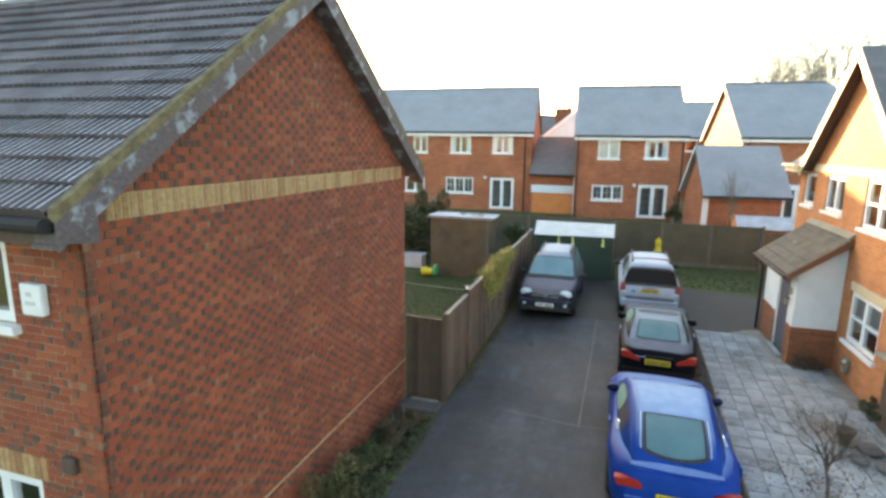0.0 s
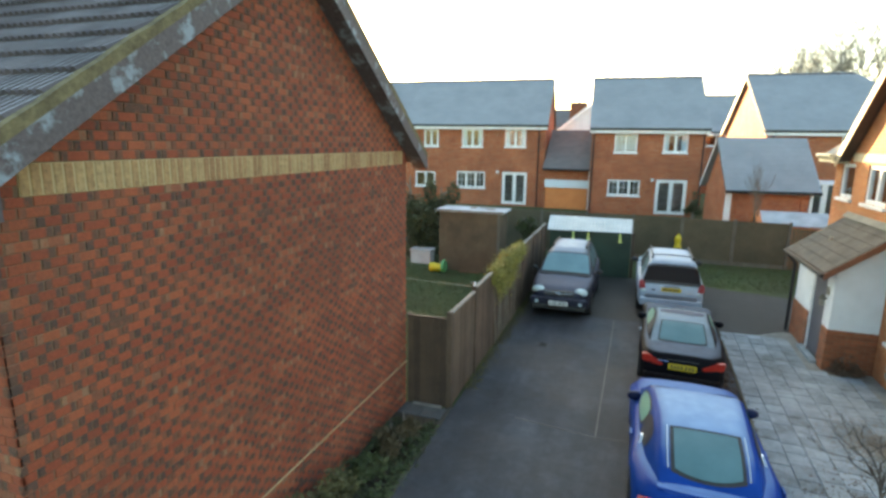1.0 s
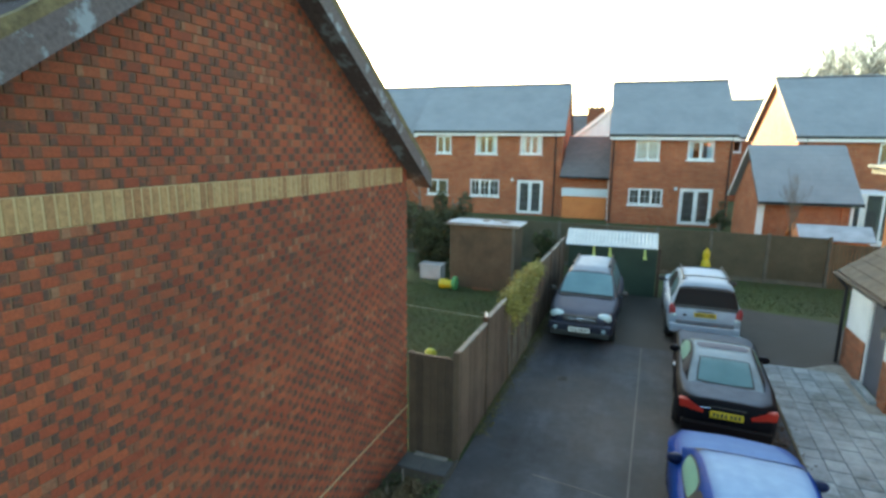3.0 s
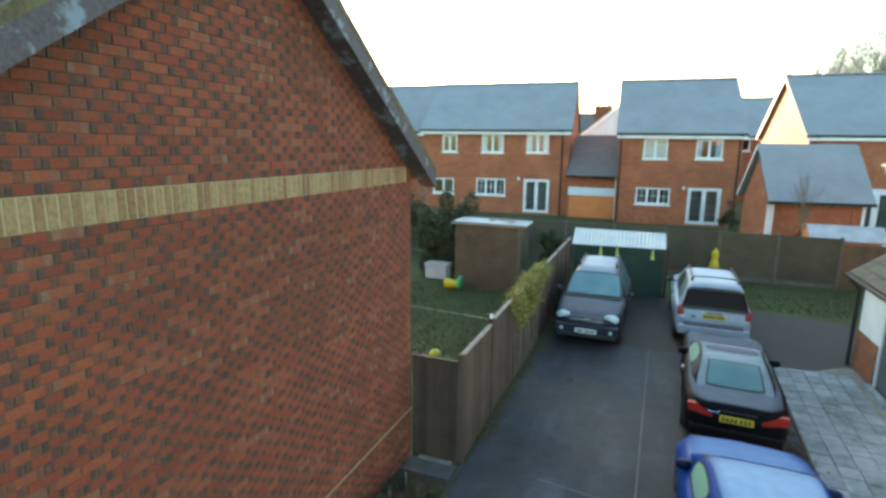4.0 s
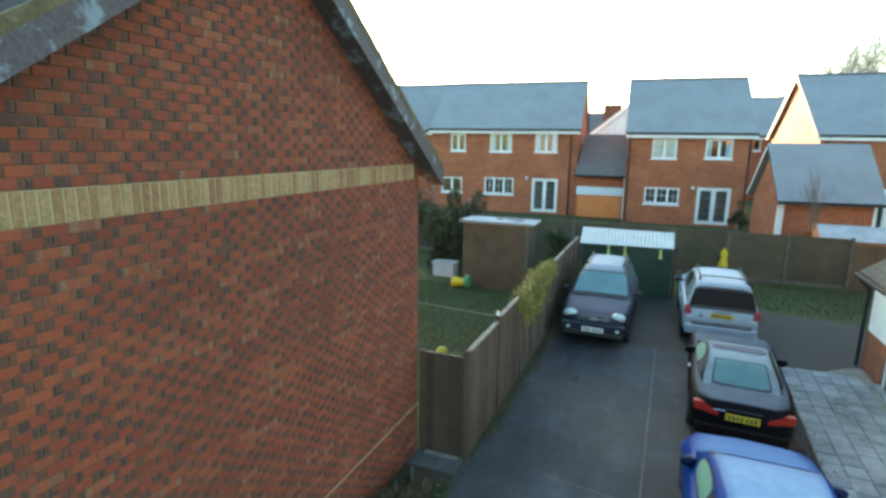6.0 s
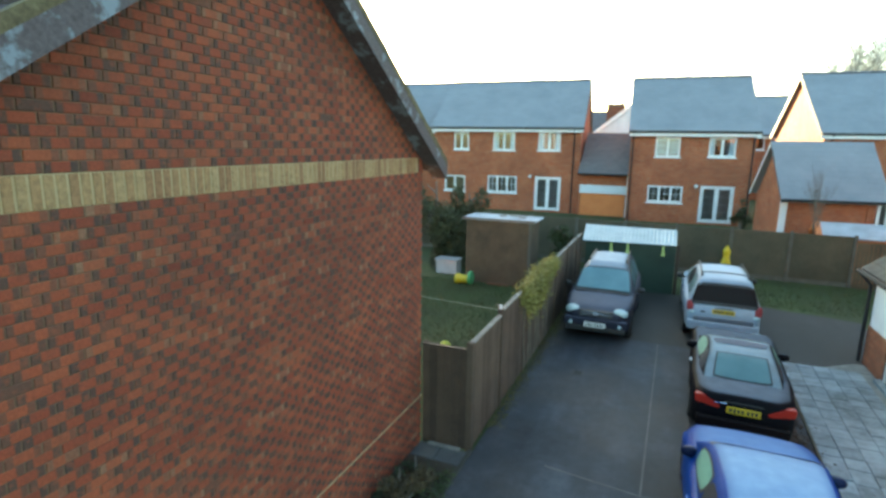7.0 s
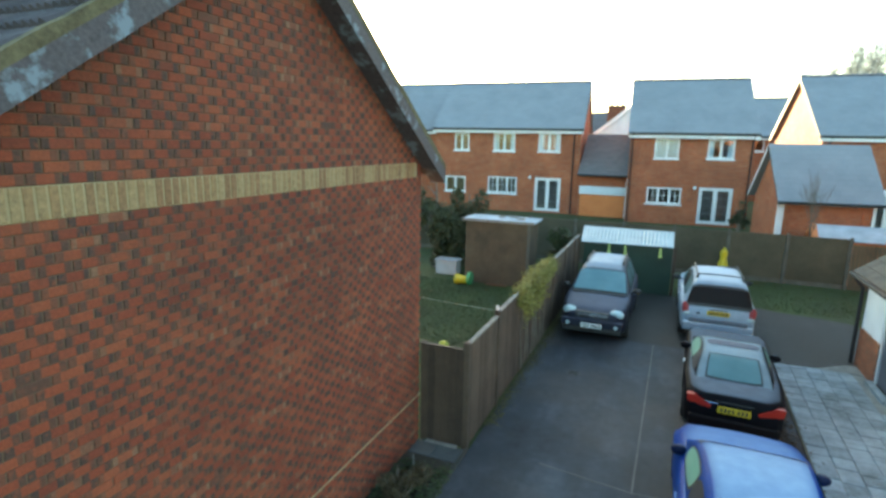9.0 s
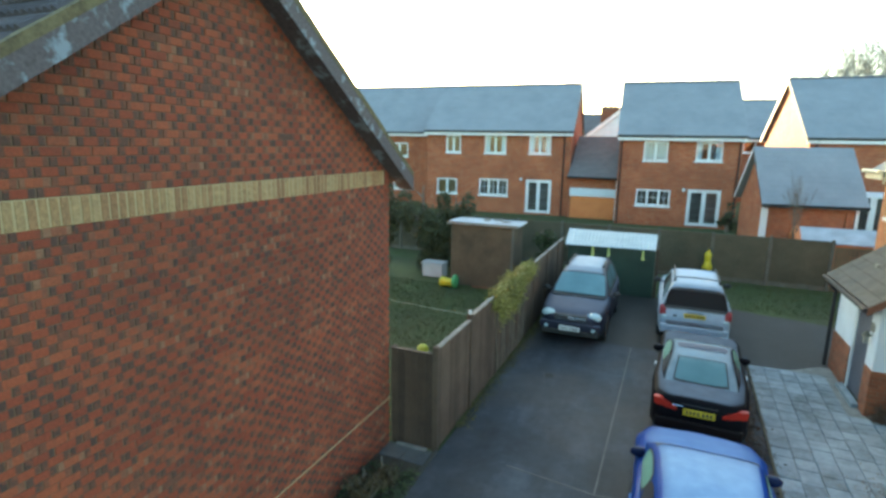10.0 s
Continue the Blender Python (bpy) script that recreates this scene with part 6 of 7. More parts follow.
def car(name, label, at, turn, c):
    """A car along its own y axis, tail at 0. c holds its outline: plan half-width, sill, shoulder and deck lines, cabin and wheels."""
    slim = c.get("slim", 1.0)
    c = dict(c, half=[(y, w * slim) for y, w in c["half"]], belt=[(y, w * slim) for y, w in c["belt"]], top=[(y, w * slim) for y, w in c["top"]])
    ob = thing(name, label, "car", at, turn, local=True)
    L = c["L"]
    r = c["r"]
    ys = sorted({round(v, 3) for v in [0.0, 0.03, 0.08, 0.16, L - 0.16, L - 0.08, L - 0.03, L]
                 + list(np.arange(0.25, L - 0.2, 0.11)) + [w + r * 1.14 * math.sin(a) for w in c["wheels"] for a in np.linspace(-1.5, 1.5, 11)]})
    bm = bmesh.new()
    rings = []
    for y in ys:
        w = smooth_at(c["half"], y, 0.05)
        zl = curve_at(c["sill"], y)
        for wy in c["wheels"]:
            d = abs(y - wy) / (r * 1.15)
            if d < 1:
                zl = max(zl, r * 1.15 * math.sqrt(1 - d * d) + r * 0.98)
        zs, zt = smooth_at(c["shoulder"], y), smooth_at(c["deck"], y, min(0.09, 0.01 + 0.3 * y))
        zl = min(zl, zs - 0.06)
        sec = [(0, zl), (w * 0.8, zl), (w * 0.97, zl + 0.01), (w * 1.0, zl + 0.3 * (zs - zl)), (w * 1.0, zl + 0.62 * (zs - zl)), (w * 0.975, zs - 0.02),
               (w * 0.94, zs + 0.015), (w * 0.86, zs + (zt - zs) * 0.72), (w * 0.6, zt - 0.012), (w * 0.3, zt - 0.002), (0, zt)]
        rings.append([bm.verts.new((x, y, z)) for x, z in sec] + [bm.verts.new((-x, y, z)) for x, z in sec[-2:0:-1]])
    for p, q in zip(rings, rings[1:]):
        for i in range(len(p)):
            j = (i + 1) % len(p)
            bm.faces.new((p[i], p[j], q[j], q[i]))
    bm.faces.new(rings[0][::-1])
    bm.faces.new(rings[-1])
    body = part("body", bm, c["paint"], ob, c.get("body_label", ""), smooth=True)

    cab, wb, wt = c["cab"], c["belt"], c["top"]

    def section(y, u):
        """The cabin's skin: u runs 0 to 1 from one belt line over the roof to the other."""
        zr, zb = smooth_at(cab, y, 0.07), smooth_at(c["shoulder"], y) - 0.03
        zr = max(zr, zb + 0.001)
        b, t = smooth_at(wb, y, 0.05), smooth_at(wt, y, 0.1)
        f = min(1.0, (zr - zb) / max(0.05, c["roof"] - zb))
        t = b + (t - b) * f
        pts = [(-b, zb), (-b + (b - t) * 0.5, zb + (zr - zb) * 0.5), (-t - 0.01, zb + (zr - zb) * 0.86), (-t * 0.9, zb + (zr - zb) * 0.965), (-t * 0.5, zb + (zr - zb) * 0.995), (0, zr)]
        pts = pts + [(-x, z) for x, z in pts[-2::-1]]
        k = u * (len(pts) - 1)
        i = min(int(k), len(pts) - 2)
        a, e = pts[i], pts[i + 1]
        return Vector((a[0] + (e[0] - a[0]) * (k - i), y, a[1] + (e[1] - a[1]) * (k - i)))

    y0, y1 = cab[0][0], cab[-1][0]
    bm = bmesh.new()
    grid = []
    for y in np.linspace(y0, y1, 40):
        grid.append([bm.verts.new(section(y, u)) for u in np.linspace(0, 1, 21)])
    for p, q in zip(grid, grid[1:]):
        for i in range(20):
            bm.faces.new((p[i], p[i + 1], q[i + 1], q[i]))
    for e in (grid[0][::-1], grid[-1]):
        bm.faces.new(e)
    part("cabin", bm, c.get("cabin_paint", c["paint"]), ob, smooth=True)

    def skin(nm, ya, yb, ua, ub, mat_, off, lab="", ny=10, nu=10, bow=0.0, arc=0.0, soft_=0.0):
        """A sheet that lies off the cabin's skin; soft_ rounds its corners."""
        bm = bmesh.new()
        rows = []
        for i in range(ny + 1):
            row = []
            for k in range(nu + 1):
                p, q = 2 * i / ny - 1, 2 * k / nu - 1
                p, q = (1 + p * math.sqrt(1 - soft_ * q * q / 2)) / 2, (1 + q * math.sqrt(1 - soft_ * p * p / 2)) / 2
                u = ua + (ub - ua) * q
                lift_ = abs(u - 0.5) * 2
                y = ya + (yb - ya) * p + bow * (lift_ / (2 * abs(ua - 0.5))) ** 2 * (1 - i / ny) - arc * (lift_ / (2 * abs(ua - 0.5))) ** 2
                p = section(y, u)
                n = (section(y, min(u + 0.01, 1)) - section(y, max(u - 0.01, 0))).cross(section(y + 0.02, u) - section(y - 0.02, u))
                n = n.normalized() if n.length > 1e-9 else Vector((0, 0, 1))
                if n.dot(p - Vector((0, (y0 + y1) / 2, 0.5))) < 0:
                    n = -n
                row.append(bm.verts.new(p + n * off))
            rows.append(row)
        for p, q in zip(rows, rows[1:]):
            for i in range(nu):
                bm.faces.new((p[i], p[i + 1], q[i + 1], q[i]))
        return part(nm, bm, mat_, ob, lab, smooth=True)

    for nm, ya, yb, ua, ub, m1, lab in c["glass"]:
        bow = c.get("bow", 0.0) if nm == "rear_window" else 0.0
        arc = c.get("arc", 0.0) if nm == "windscreen" else 0.0
        soft_ = 0.55 if nm in ("side_window", "quarter_window", "sunroof") else 0.0
        skin(nm, ya, yb, ua, ub, m1, 0.012, lab, bow=bow, arc=arc, soft_=soft_)
        if nm != "sunroof":
            d, e = 0.035 * (1 if yb > ya else -1), c.get("seal", 0.012) if nm == "rear_window" else 0.012 if ub > ua else -0.012
            skin("seal", ya - d, yb + d, ua - e, ub + e, M_TRIM, 0.006, bow=bow, arc=arc, soft_=soft_)

    for ya, yb, ua, ub in c.get("strips", ()):
        skin("trim_strip", ya, yb, ua, ub, M_CHROME, 0.014, "bright trim strip", 10, 2)
    for wy in c["wheels"]:
        for sx in (-1, 1):
            bm = bmesh.new()
            x = sx * (curve_at(c["half"], wy) - 0.115)
            lathe(bm, [(r * 0.62, -0.1), (r * 0.93, -0.1), (r, -0.07), (r, 0.07), (r * 0.93, 0.1), (r * 0.62, 0.1)], 28, (x, wy, r), "x")
            wheel = part("wheel", bm, M_TYRE, ob, "black tyre", smooth=False)
            bm = bmesh.new()
            lathe(bm, [(r * 0.2, sx * 0.06), (r * 0.2, sx * 0.085)], 14, (x, wy, r), "x")
            for k in range(c.get("spokes", 5)):
                a = math.tau * k / c.get("spokes", 5)
                u, v = math.cos(a), math.sin(a)
                prism(bm, [(x + sx * 0.055, wy + u * r * 0.12 - v * 0.03, r + v * r * 0.12 + u * 0.03), (x + sx * 0.055, wy + u * r * 0.12 + v * 0.03, r + v * r * 0.12 - u * 0.03),
                           (x + sx * 0.055, wy + u * r * 0.6 + v * 0.022, r + v * r * 0.6 - u * 0.022), (x + sx * 0.055, wy + u * r * 0.6 - v * 0.022, r + v * r * 0.6 + u * 0.022)], (sx * 0.03, 0, 0))
            lathe(bm, [(r * 0.56, sx * 0.04), (r * 0.64, sx * 0.1), (r * 0.58, sx * 0.1), (r * 0.54, sx * 0.05)], 24, (x, wy, r), "x")
            part("rim", bm, M_RIM, wheel, "alloy rim")
    for nm, centre, size, m1, lab in c["lamps"]:
        for sx in (-1, 1):
            bm = bmesh.new()
            blob(bm, (sx * centre[0] * slim, centre[1], centre[2]), size, 14, 10)
            if nm == "tail_light":
                for v in bm.verts:
                    out = (v.co.x * sx - centre[0] * slim) / size[0]
                    v.co.z = centre[2] + (v.co.z - centre[2]) * (1.0 + 0.35 * out) + 0.03 * out
            part(nm, bm, m1, ob, lab, smooth=True)
    if "wedge" in c:
        for sx in (-1, 1):
            bm = bmesh.new()
            yw, outline = c["wedge"]
            bend = [(sx * x * slim, yw - 0.05 + 0.13 * max(0.0, x - 0.5), z) for x, z in outline]
            prism(bm, bend, (0, 0.12, 0))
            bmesh.ops.bevel(bm, geom=bm.edges[:], offset=0.012, segments=2, affect="EDGES")
            part("tail_light", bm, M_TAIL, ob, "large wedge-shaped red tail light")
    for nm, b, m1, rad, lab in c["boxes"]:
        part(nm, soft_box(b[0] * slim, b[1] * slim, *b[2:], rad, 2), m1, ob, lab)
    if "lip" in c:                                   # raised rear edge of the boot
        yl, zl_, wl = c["lip"]
        bm = bmesh.new()
        rows = []
        for k in range(17):
            f = k / 8 - 1
            y, z = yl + 0.07 * f * f, zl_ - 0.02 * f * f
            rows.append([bm.verts.new((f * wl, y + a, z + b)) for a, b in ((0.0, 0.0), (0.015, 0.022), (0.05, 0.026), (0.2, -0.012), (0.05, -0.035))])
        for p, q in zip(rows, rows[1:]):
            for i in range(5):
                j = (i + 1) % 5
                bm.faces.new((p[i], p[j], q[j], q[i]))
        bm.faces.new(rows[0])
        bm.faces.new(rows[-1][::-1])
        part("spoiler_lip", bm, c["paint"], ob, smooth=False)
    if "glint" in c:                                 # bright upright sliver shaped after the highlight behind each door
        y0b, z0b, y1b, z1b, xb = c["glint"]
        for sx in (-1, 1):
            bm = bmesh.new()
            prism(bm, [(sx * xb, y0b, z0b), (sx * xb, y0b + 0.17, z0b), (sx * (xb - 0.05), y1b + 0.06, z1b), (sx * (xb - 0.05), y1b, z1b)], (sx * 0.03, 0, 0))
            part("side_blade", bm, M_CHROME, ob, "bright metal sliver shaped after the side highlight")
    for ya, za, wa in c.get("crossbars", ()):
        bm = bmesh.new()
        tube(bm, [(-wa, ya, za), (-wa * 0.5, ya, za + 0.02), (0, ya, za + 0.026), (wa * 0.5, ya, za + 0.02), (wa, ya, za)], 0.018, 6)
        part("crossbar", bm, M_TRIM, ob, "dark roof bar")
    mx, my, mz = c["mirror"]
    mx *= slim
    for sx in (-1, 1):
        bm = bmesh.new()
        blob(bm, (sx * mx, my, mz), (0.11, 0.065, 0.075), 12, 8)
        blob(bm, (sx * (mx - 0.1), my + 0.01, mz - 0.045), (0.08, 0.03, 0.025), 8, 6)
        part("mirror", bm, c.get("mirror_paint", c["paint"]), ob, smooth=True)
    for ya in c.get("handles", ()):
        for sx in (-1, 1):
            w = curve_at(c["half"], ya)
            z = curve_at(c["shoulder"], ya) - 0.1
            part("handle", soft_box(*sorted((sx * w * 0.985, sx * (w + 0.022))), ya, ya + 0.17, z, z + 0.035, 0.008), c.get("handle_paint", c["paint"]), ob)
    return ob


def plate(y, z, w, d, mi, xs=0.0, tilt=1):
    """A number plate with plain dark bars, facing out of the tail (d < 0) or the nose (d > 0)."""
    out = [("number_plate", (xs - w / 2, xs + w / 2, *sorted((y, y + d * 0.02)), z - 0.056, z + 0.056), mi, 0.006, "plain number plate")]
    for a in (-0.42, -0.30, -0.18, -0.06, 0.10, 0.22, 0.34):
        out.append(("plate_bar", (xs + w * a, xs + w * (a + 0.075), *sorted((y + d * 0.02, y + d * 0.023)), z - 0.033, z + 0.033), M_INK, 0.001, ""))
    return out


coupe_blue = dict(
    slim=0.96, bow=0.075, seal=0.02, strips=((0.38, 0.96, 0.322, 0.329), (0.38, 0.96, 0.678, 0.671)), lip=(0.03, 0.885, 0.56), glint=(0.93, 0.80, 1.15, 0.93, 0.75),
    wedge=(0.0, [(0.80, 0.735), (0.52, 0.75), (0.42, 0.68), (0.44, 0.64), (0.76, 0.63)]), L=3.95, r=0.325, wheels=(0.80, 3.23), paint=M_BLUE, cabin_paint=M_BLUE_ROOF, arc=0.24, spokes=7,
    half=[(0, 0.62), (0.08, 0.74), (0.3, 0.845), (0.8, 0.905), (1.4, 0.875), (2.4, 0.865), (3.1, 0.895), (3.4, 0.86), (3.65, 0.76), (3.82, 0.60), (3.92, 0.42), (3.95, 0.34)],
    sill=[(0, 0.30), (0.2, 0.22), (1.3, 0.17), (2.8, 0.17), (3.7, 0.2), (3.95, 0.26)],
    shoulder=[(0, 0.60), (0.15, 0.71), (0.6, 0.80), (1.6, 0.84), (2.6, 0.82), (3.2, 0.73), (3.7, 0.60), (3.95, 0.48)],
    deck=[(0, 0.80), (0.03, 0.875), (0.2, 0.90), (0.5, 0.90), (0.9, 0.88), (2.6, 0.93), (3.1, 0.88), (3.55, 0.76), (3.95, 0.55)],
    cab=[(0.2, 0.86), (0.3, 0.95), (0.62, 1.125), (0.98, 1.25), (1.3, 1.295), (1.62, 1.30), (1.95, 1.275), (2.25, 1.19), (2.45, 1.07), (2.8, 0.87)], roof=1.295,
    belt=[(0.2, 0.60), (0.7, 0.74), (1.4, 0.80), (2.3, 0.80), (2.8, 0.76)], top=[(0.2, 0.46), (0.9, 0.545), (1.5, 0.60), (2.2, 0.625), (2.8, 0.62)],
    glass=[("rear_window", 0.31, 0.93, 0.36, 0.64, M_RIMED, "frosted teal rear window"), ("windscreen", 2.78, 2.38, 0.28, 0.72, M_TINTED, "dark windscreen"),
           ("side_window", 1.42, 2.2, 0.05, 0.18, M_RIMED_PALE, "pale frosted side window"), ("side_window", 1.42, 2.2, 0.95, 0.82, M_RIMED_PALE, "pale frosted side window"),
           ("quarter_window", 0.92, 1.36, 0.05, 0.16, M_TINTED, "dark quarter window"), ("quarter_window", 0.92, 1.36, 0.95, 0.84, M_TINTED, "dark quarter window")],
    lamps=[("headlight", (0.56, 3.70, 0.50), (0.12, 0.08, 0.05), M_HEAD, "clear headlight")],
    boxes=[("bumper", (-0.66, 0.66, -0.03, 0.06, 0.28, 0.50), M_BLUE, 0.03, ""), ("valance", (-0.5, 0.5, -0.025, 0.05, 0.2, 0.3), M_TRIM, 0.02, ""),
           ("fuel_flap", (0.885, 0.91, 0.62, 0.78, 0.66, 0.8), M_BLUE, 0.01, "round fuel flap")] + plate(-0.03, 0.56, 0.5, -1, M_PLATE_Y),
    mirror=(0.84, 2.4, 0.90), mirror_paint=M_NAVY, handles=(1.45,))
coupe_black = dict(
    slim=0.93, bow=0.03, L=4.4, r=0.31, wheels=(0.90, 3.5), paint=M_BLACK, cabin_paint=M_BLACK_ROOF, arc=0.22, spokes=5,
    half=[(0, 0.64), (0.06, 0.75), (0.25, 0.81), (0.9, 0.855), (2.3, 0.85), (3.5, 0.86), (4.05, 0.79), (4.3, 0.66), (4.4, 0.52)],
    sill=[(0, 0.34), (0.3, 0.24), (1.4, 0.18), (3.1, 0.18), (4.2, 0.2), (4.4, 0.26)],
    shoulder=[(0, 0.72), (0.2, 0.83), (0.9, 0.86), (2.4, 0.85), (3.3, 0.83), (4.0, 0.74), (4.3, 0.64), (4.4, 0.54)],
    deck=[(0, 0.85), (0.04, 0.905), (0.5, 0.92), (1.0, 0.92), (3.1, 0.90), (3.7, 0.83), (4.2, 0.70), (4.4, 0.58)],
    cab=[(0.55, 0.87), (0.68, 0.935), (1.16, 1.15), (1.4, 1.205), (1.72, 1.225), (2.05, 1.205), (2.4, 1.10), (3.0, 0.86)], roof=1.225,
    belt=[(0.55, 0.66), (1.2, 0.75), (2.2, 0.77), (3.0, 0.73)], top=[(0.55, 0.5), (1.5, 0.55), (2.1, 0.56), (3.0, 0.55)],
    glass=[("rear_window", 0.66, 1.22, 0.345, 0.655, M_RIMED, "frosted teal rear window"), ("windscreen", 2.88, 2.3, 0.31, 0.69, M_RIMED, "frosted windscreen"),
           ("side_window", 1.46, 2.48, 0.045, 0.195, M_RIMED_PALE, "pale frosted side window"), ("side_window", 1.46, 2.48, 0.955, 0.805, M_RIMED_PALE, "pale frosted side window"),
           ("quarter_window", 0.95, 1.42, 0.05, 0.2, M_TINTED, "dark quarter window"), ("quarter_window", 0.95, 1.42, 0.95, 0.8, M_TINTED, "dark quarter window"),
           ("sunroof", 1.60, 1.92, 0.31, 0.69, M_PLUM, "dark glass sunroof")],
    wedge=(0.02, [(0.775, 0.83), (0.62, 0.835), (0.36, 0.70), (0.38, 0.655), (0.76, 0.70)]),
    lamps=[("headlight", (0.6, 4.22, 0.62), (0.16, 0.1, 0.07), M_HEAD, "clear headlight")],
    boxes=[("bumper", (-0.72, 0.72, -0.04, 0.05, 0.30, 0.50), M_SMOKED, 0.03, ""), ("boot_handle", (-0.3, 0.3, -0.012, 0.02, 0.775, 0.795), M_TRIM, 0.006, "dark strip on the boot"),
           ("badge", (-0.46, -0.26, -0.012, 0.01, 0.735, 0.76), M_CHROME, 0.004, "plain metal badge")] + plate(-0.015, 0.665, 0.52, -1, M_PLATE_Y),
    mirror=(0.85, 2.3, 0.88), handles=(1.6,), handle_paint=M_SILVER)
suv_silver = dict(
    slim=0.965, crossbars=((0.62, 1.69, 0.53), (1.75, 1.69, 0.53)), L=4.45, r=0.36, wheels=(0.86, 3.42), paint=M_SILVER, spokes=5,
    half=[(0, 0.76), (0.06, 0.83), (0.3, 0.875), (0.9, 0.905), (2.3, 0.895), (3.4, 0.905), (4.1, 0.84), (4.35, 0.74), (4.45, 0.6)],
    sill=[(0, 0.42), (0.3, 0.36), (1.4, 0.30), (3.0, 0.30), (4.2, 0.36), (4.45, 0.42)],
    shoulder=[(0, 0.90), (0.2, 0.99), (2.4, 0.99), (3.4, 0.95), (4.1, 0.88), (4.45, 0.75)],
    deck=[(0, 0.95), (0.15, 1.04), (3.2, 1.04), (4.0, 0.97), (4.3, 0.9), (4.45, 0.8)],
    cab=[(0.03, 0.94), (0.1, 1.24), (0.2, 1.54), (0.36, 1.645), (1.2, 1.67), (2.0, 1.65), (2.4, 1.58), (2.85, 1.32), (3.4, 0.98)], roof=1.66,
    belt=[(0.03, 0.80), (0.4, 0.84), (2.4, 0.83), (3.4, 0.80)], top=[(0.03, 0.60), (0.5, 0.60), (2.3, 0.58), (3.4, 0.6)],
    glass=[("rear_window", 0.05, 0.188, 0.215, 0.785, M_SMOKED, "dark rear window"), ("windscreen", 3.2, 2.65, 0.30, 0.70, M_RIMED, "frosted windscreen"),
           ("side_window", 0.5, 1.3, 0.05, 0.18, M_RIMED, "frosted side window"), ("side_window", 0.5, 1.3, 0.95, 0.82, M_RIMED, "frosted side window"),
           ("side_window", 1.4, 2.1, 0.05, 0.18, M_SMOKED, "dark side window"), ("side_window", 1.4, 2.1, 0.95, 0.82, M_SMOKED, "dark side window"),
           ("side_window", 2.2, 2.7, 0.05, 0.18, M_RIMED, "frosted side window"), ("side_window", 2.2, 2.7, 0.95, 0.82, M_RIMED, "frosted side window")],
    lamps=[("tail_light", (0.755, 0.06, 0.90), (0.10, 0.08, 0.16), M_TAIL_DULL, "dull red tail light"), ("reversing_lamp", (0.74, 0.03, 0.80), (0.085, 0.06, 0.06), M_HEAD, "pale lower lamp"), ("headlight", (0.66, 4.28, 0.82), (0.16, 0.1, 0.09), M_HEAD, "clear headlight")],
    boxes=[("bumper", (-0.82, 0.82, -0.1, 0.06, 0.38, 0.60), M_SILVER, 0.04, ""), ("bumper_step", (-0.68, 0.68, -0.085, 0.02, 0.602, 0.70), M_DULL_STEP, 0.02, "grey plastic bumper step"),
           ("roof_rail", (-0.56, -0.52, 0.45, 2.1, 1.675, 1.705), M_TRIM, 0.012, "dark roof rail"), ("roof_rail", (0.52, 0.56, 0.45, 2.1, 1.675, 1.705), M_TRIM, 0.012, "dark roof rail"),
           ("rail_foot", (-0.57, -0.51, 0.45, 0.55, 1.56, 1.68), M_TRIM, 0.008, ""), ("rail_foot", (0.51, 0.57, 0.45, 0.55, 1.56, 1.68), M_TRIM, 0.008, ""),
           ("rail_foot", (-0.57, -0.51, 2.0, 2.1, 1.56, 1.68), M_TRIM, 0.008, ""), ("rail_foot", (0.51, 0.57, 2.0, 2.1, 1.56, 1.68), M_TRIM, 0.008, ""),
           ("tailgate_handle", (-0.2, 0.2, -0.012, 0.03, 0.93, 0.955), M_TRIM, 0.008, ""), ("badge", (-0.52, -0.42, -0.008, 0.02, 0.80, 0.85), M_TRIM, 0.008, "dark oval badge"), ("exhaust", (0.4, 0.46, -0.06, 0.2, 0.36, 0.42), M_TRIM, 0.015, "")] + plate(-0.008, 0.86, 0.52, -1, M_PLATE_Y),
    mirror=(0.98, 2.8, 1.08), mirror_paint=M_TRIM, handles=(1.45, 2.3))
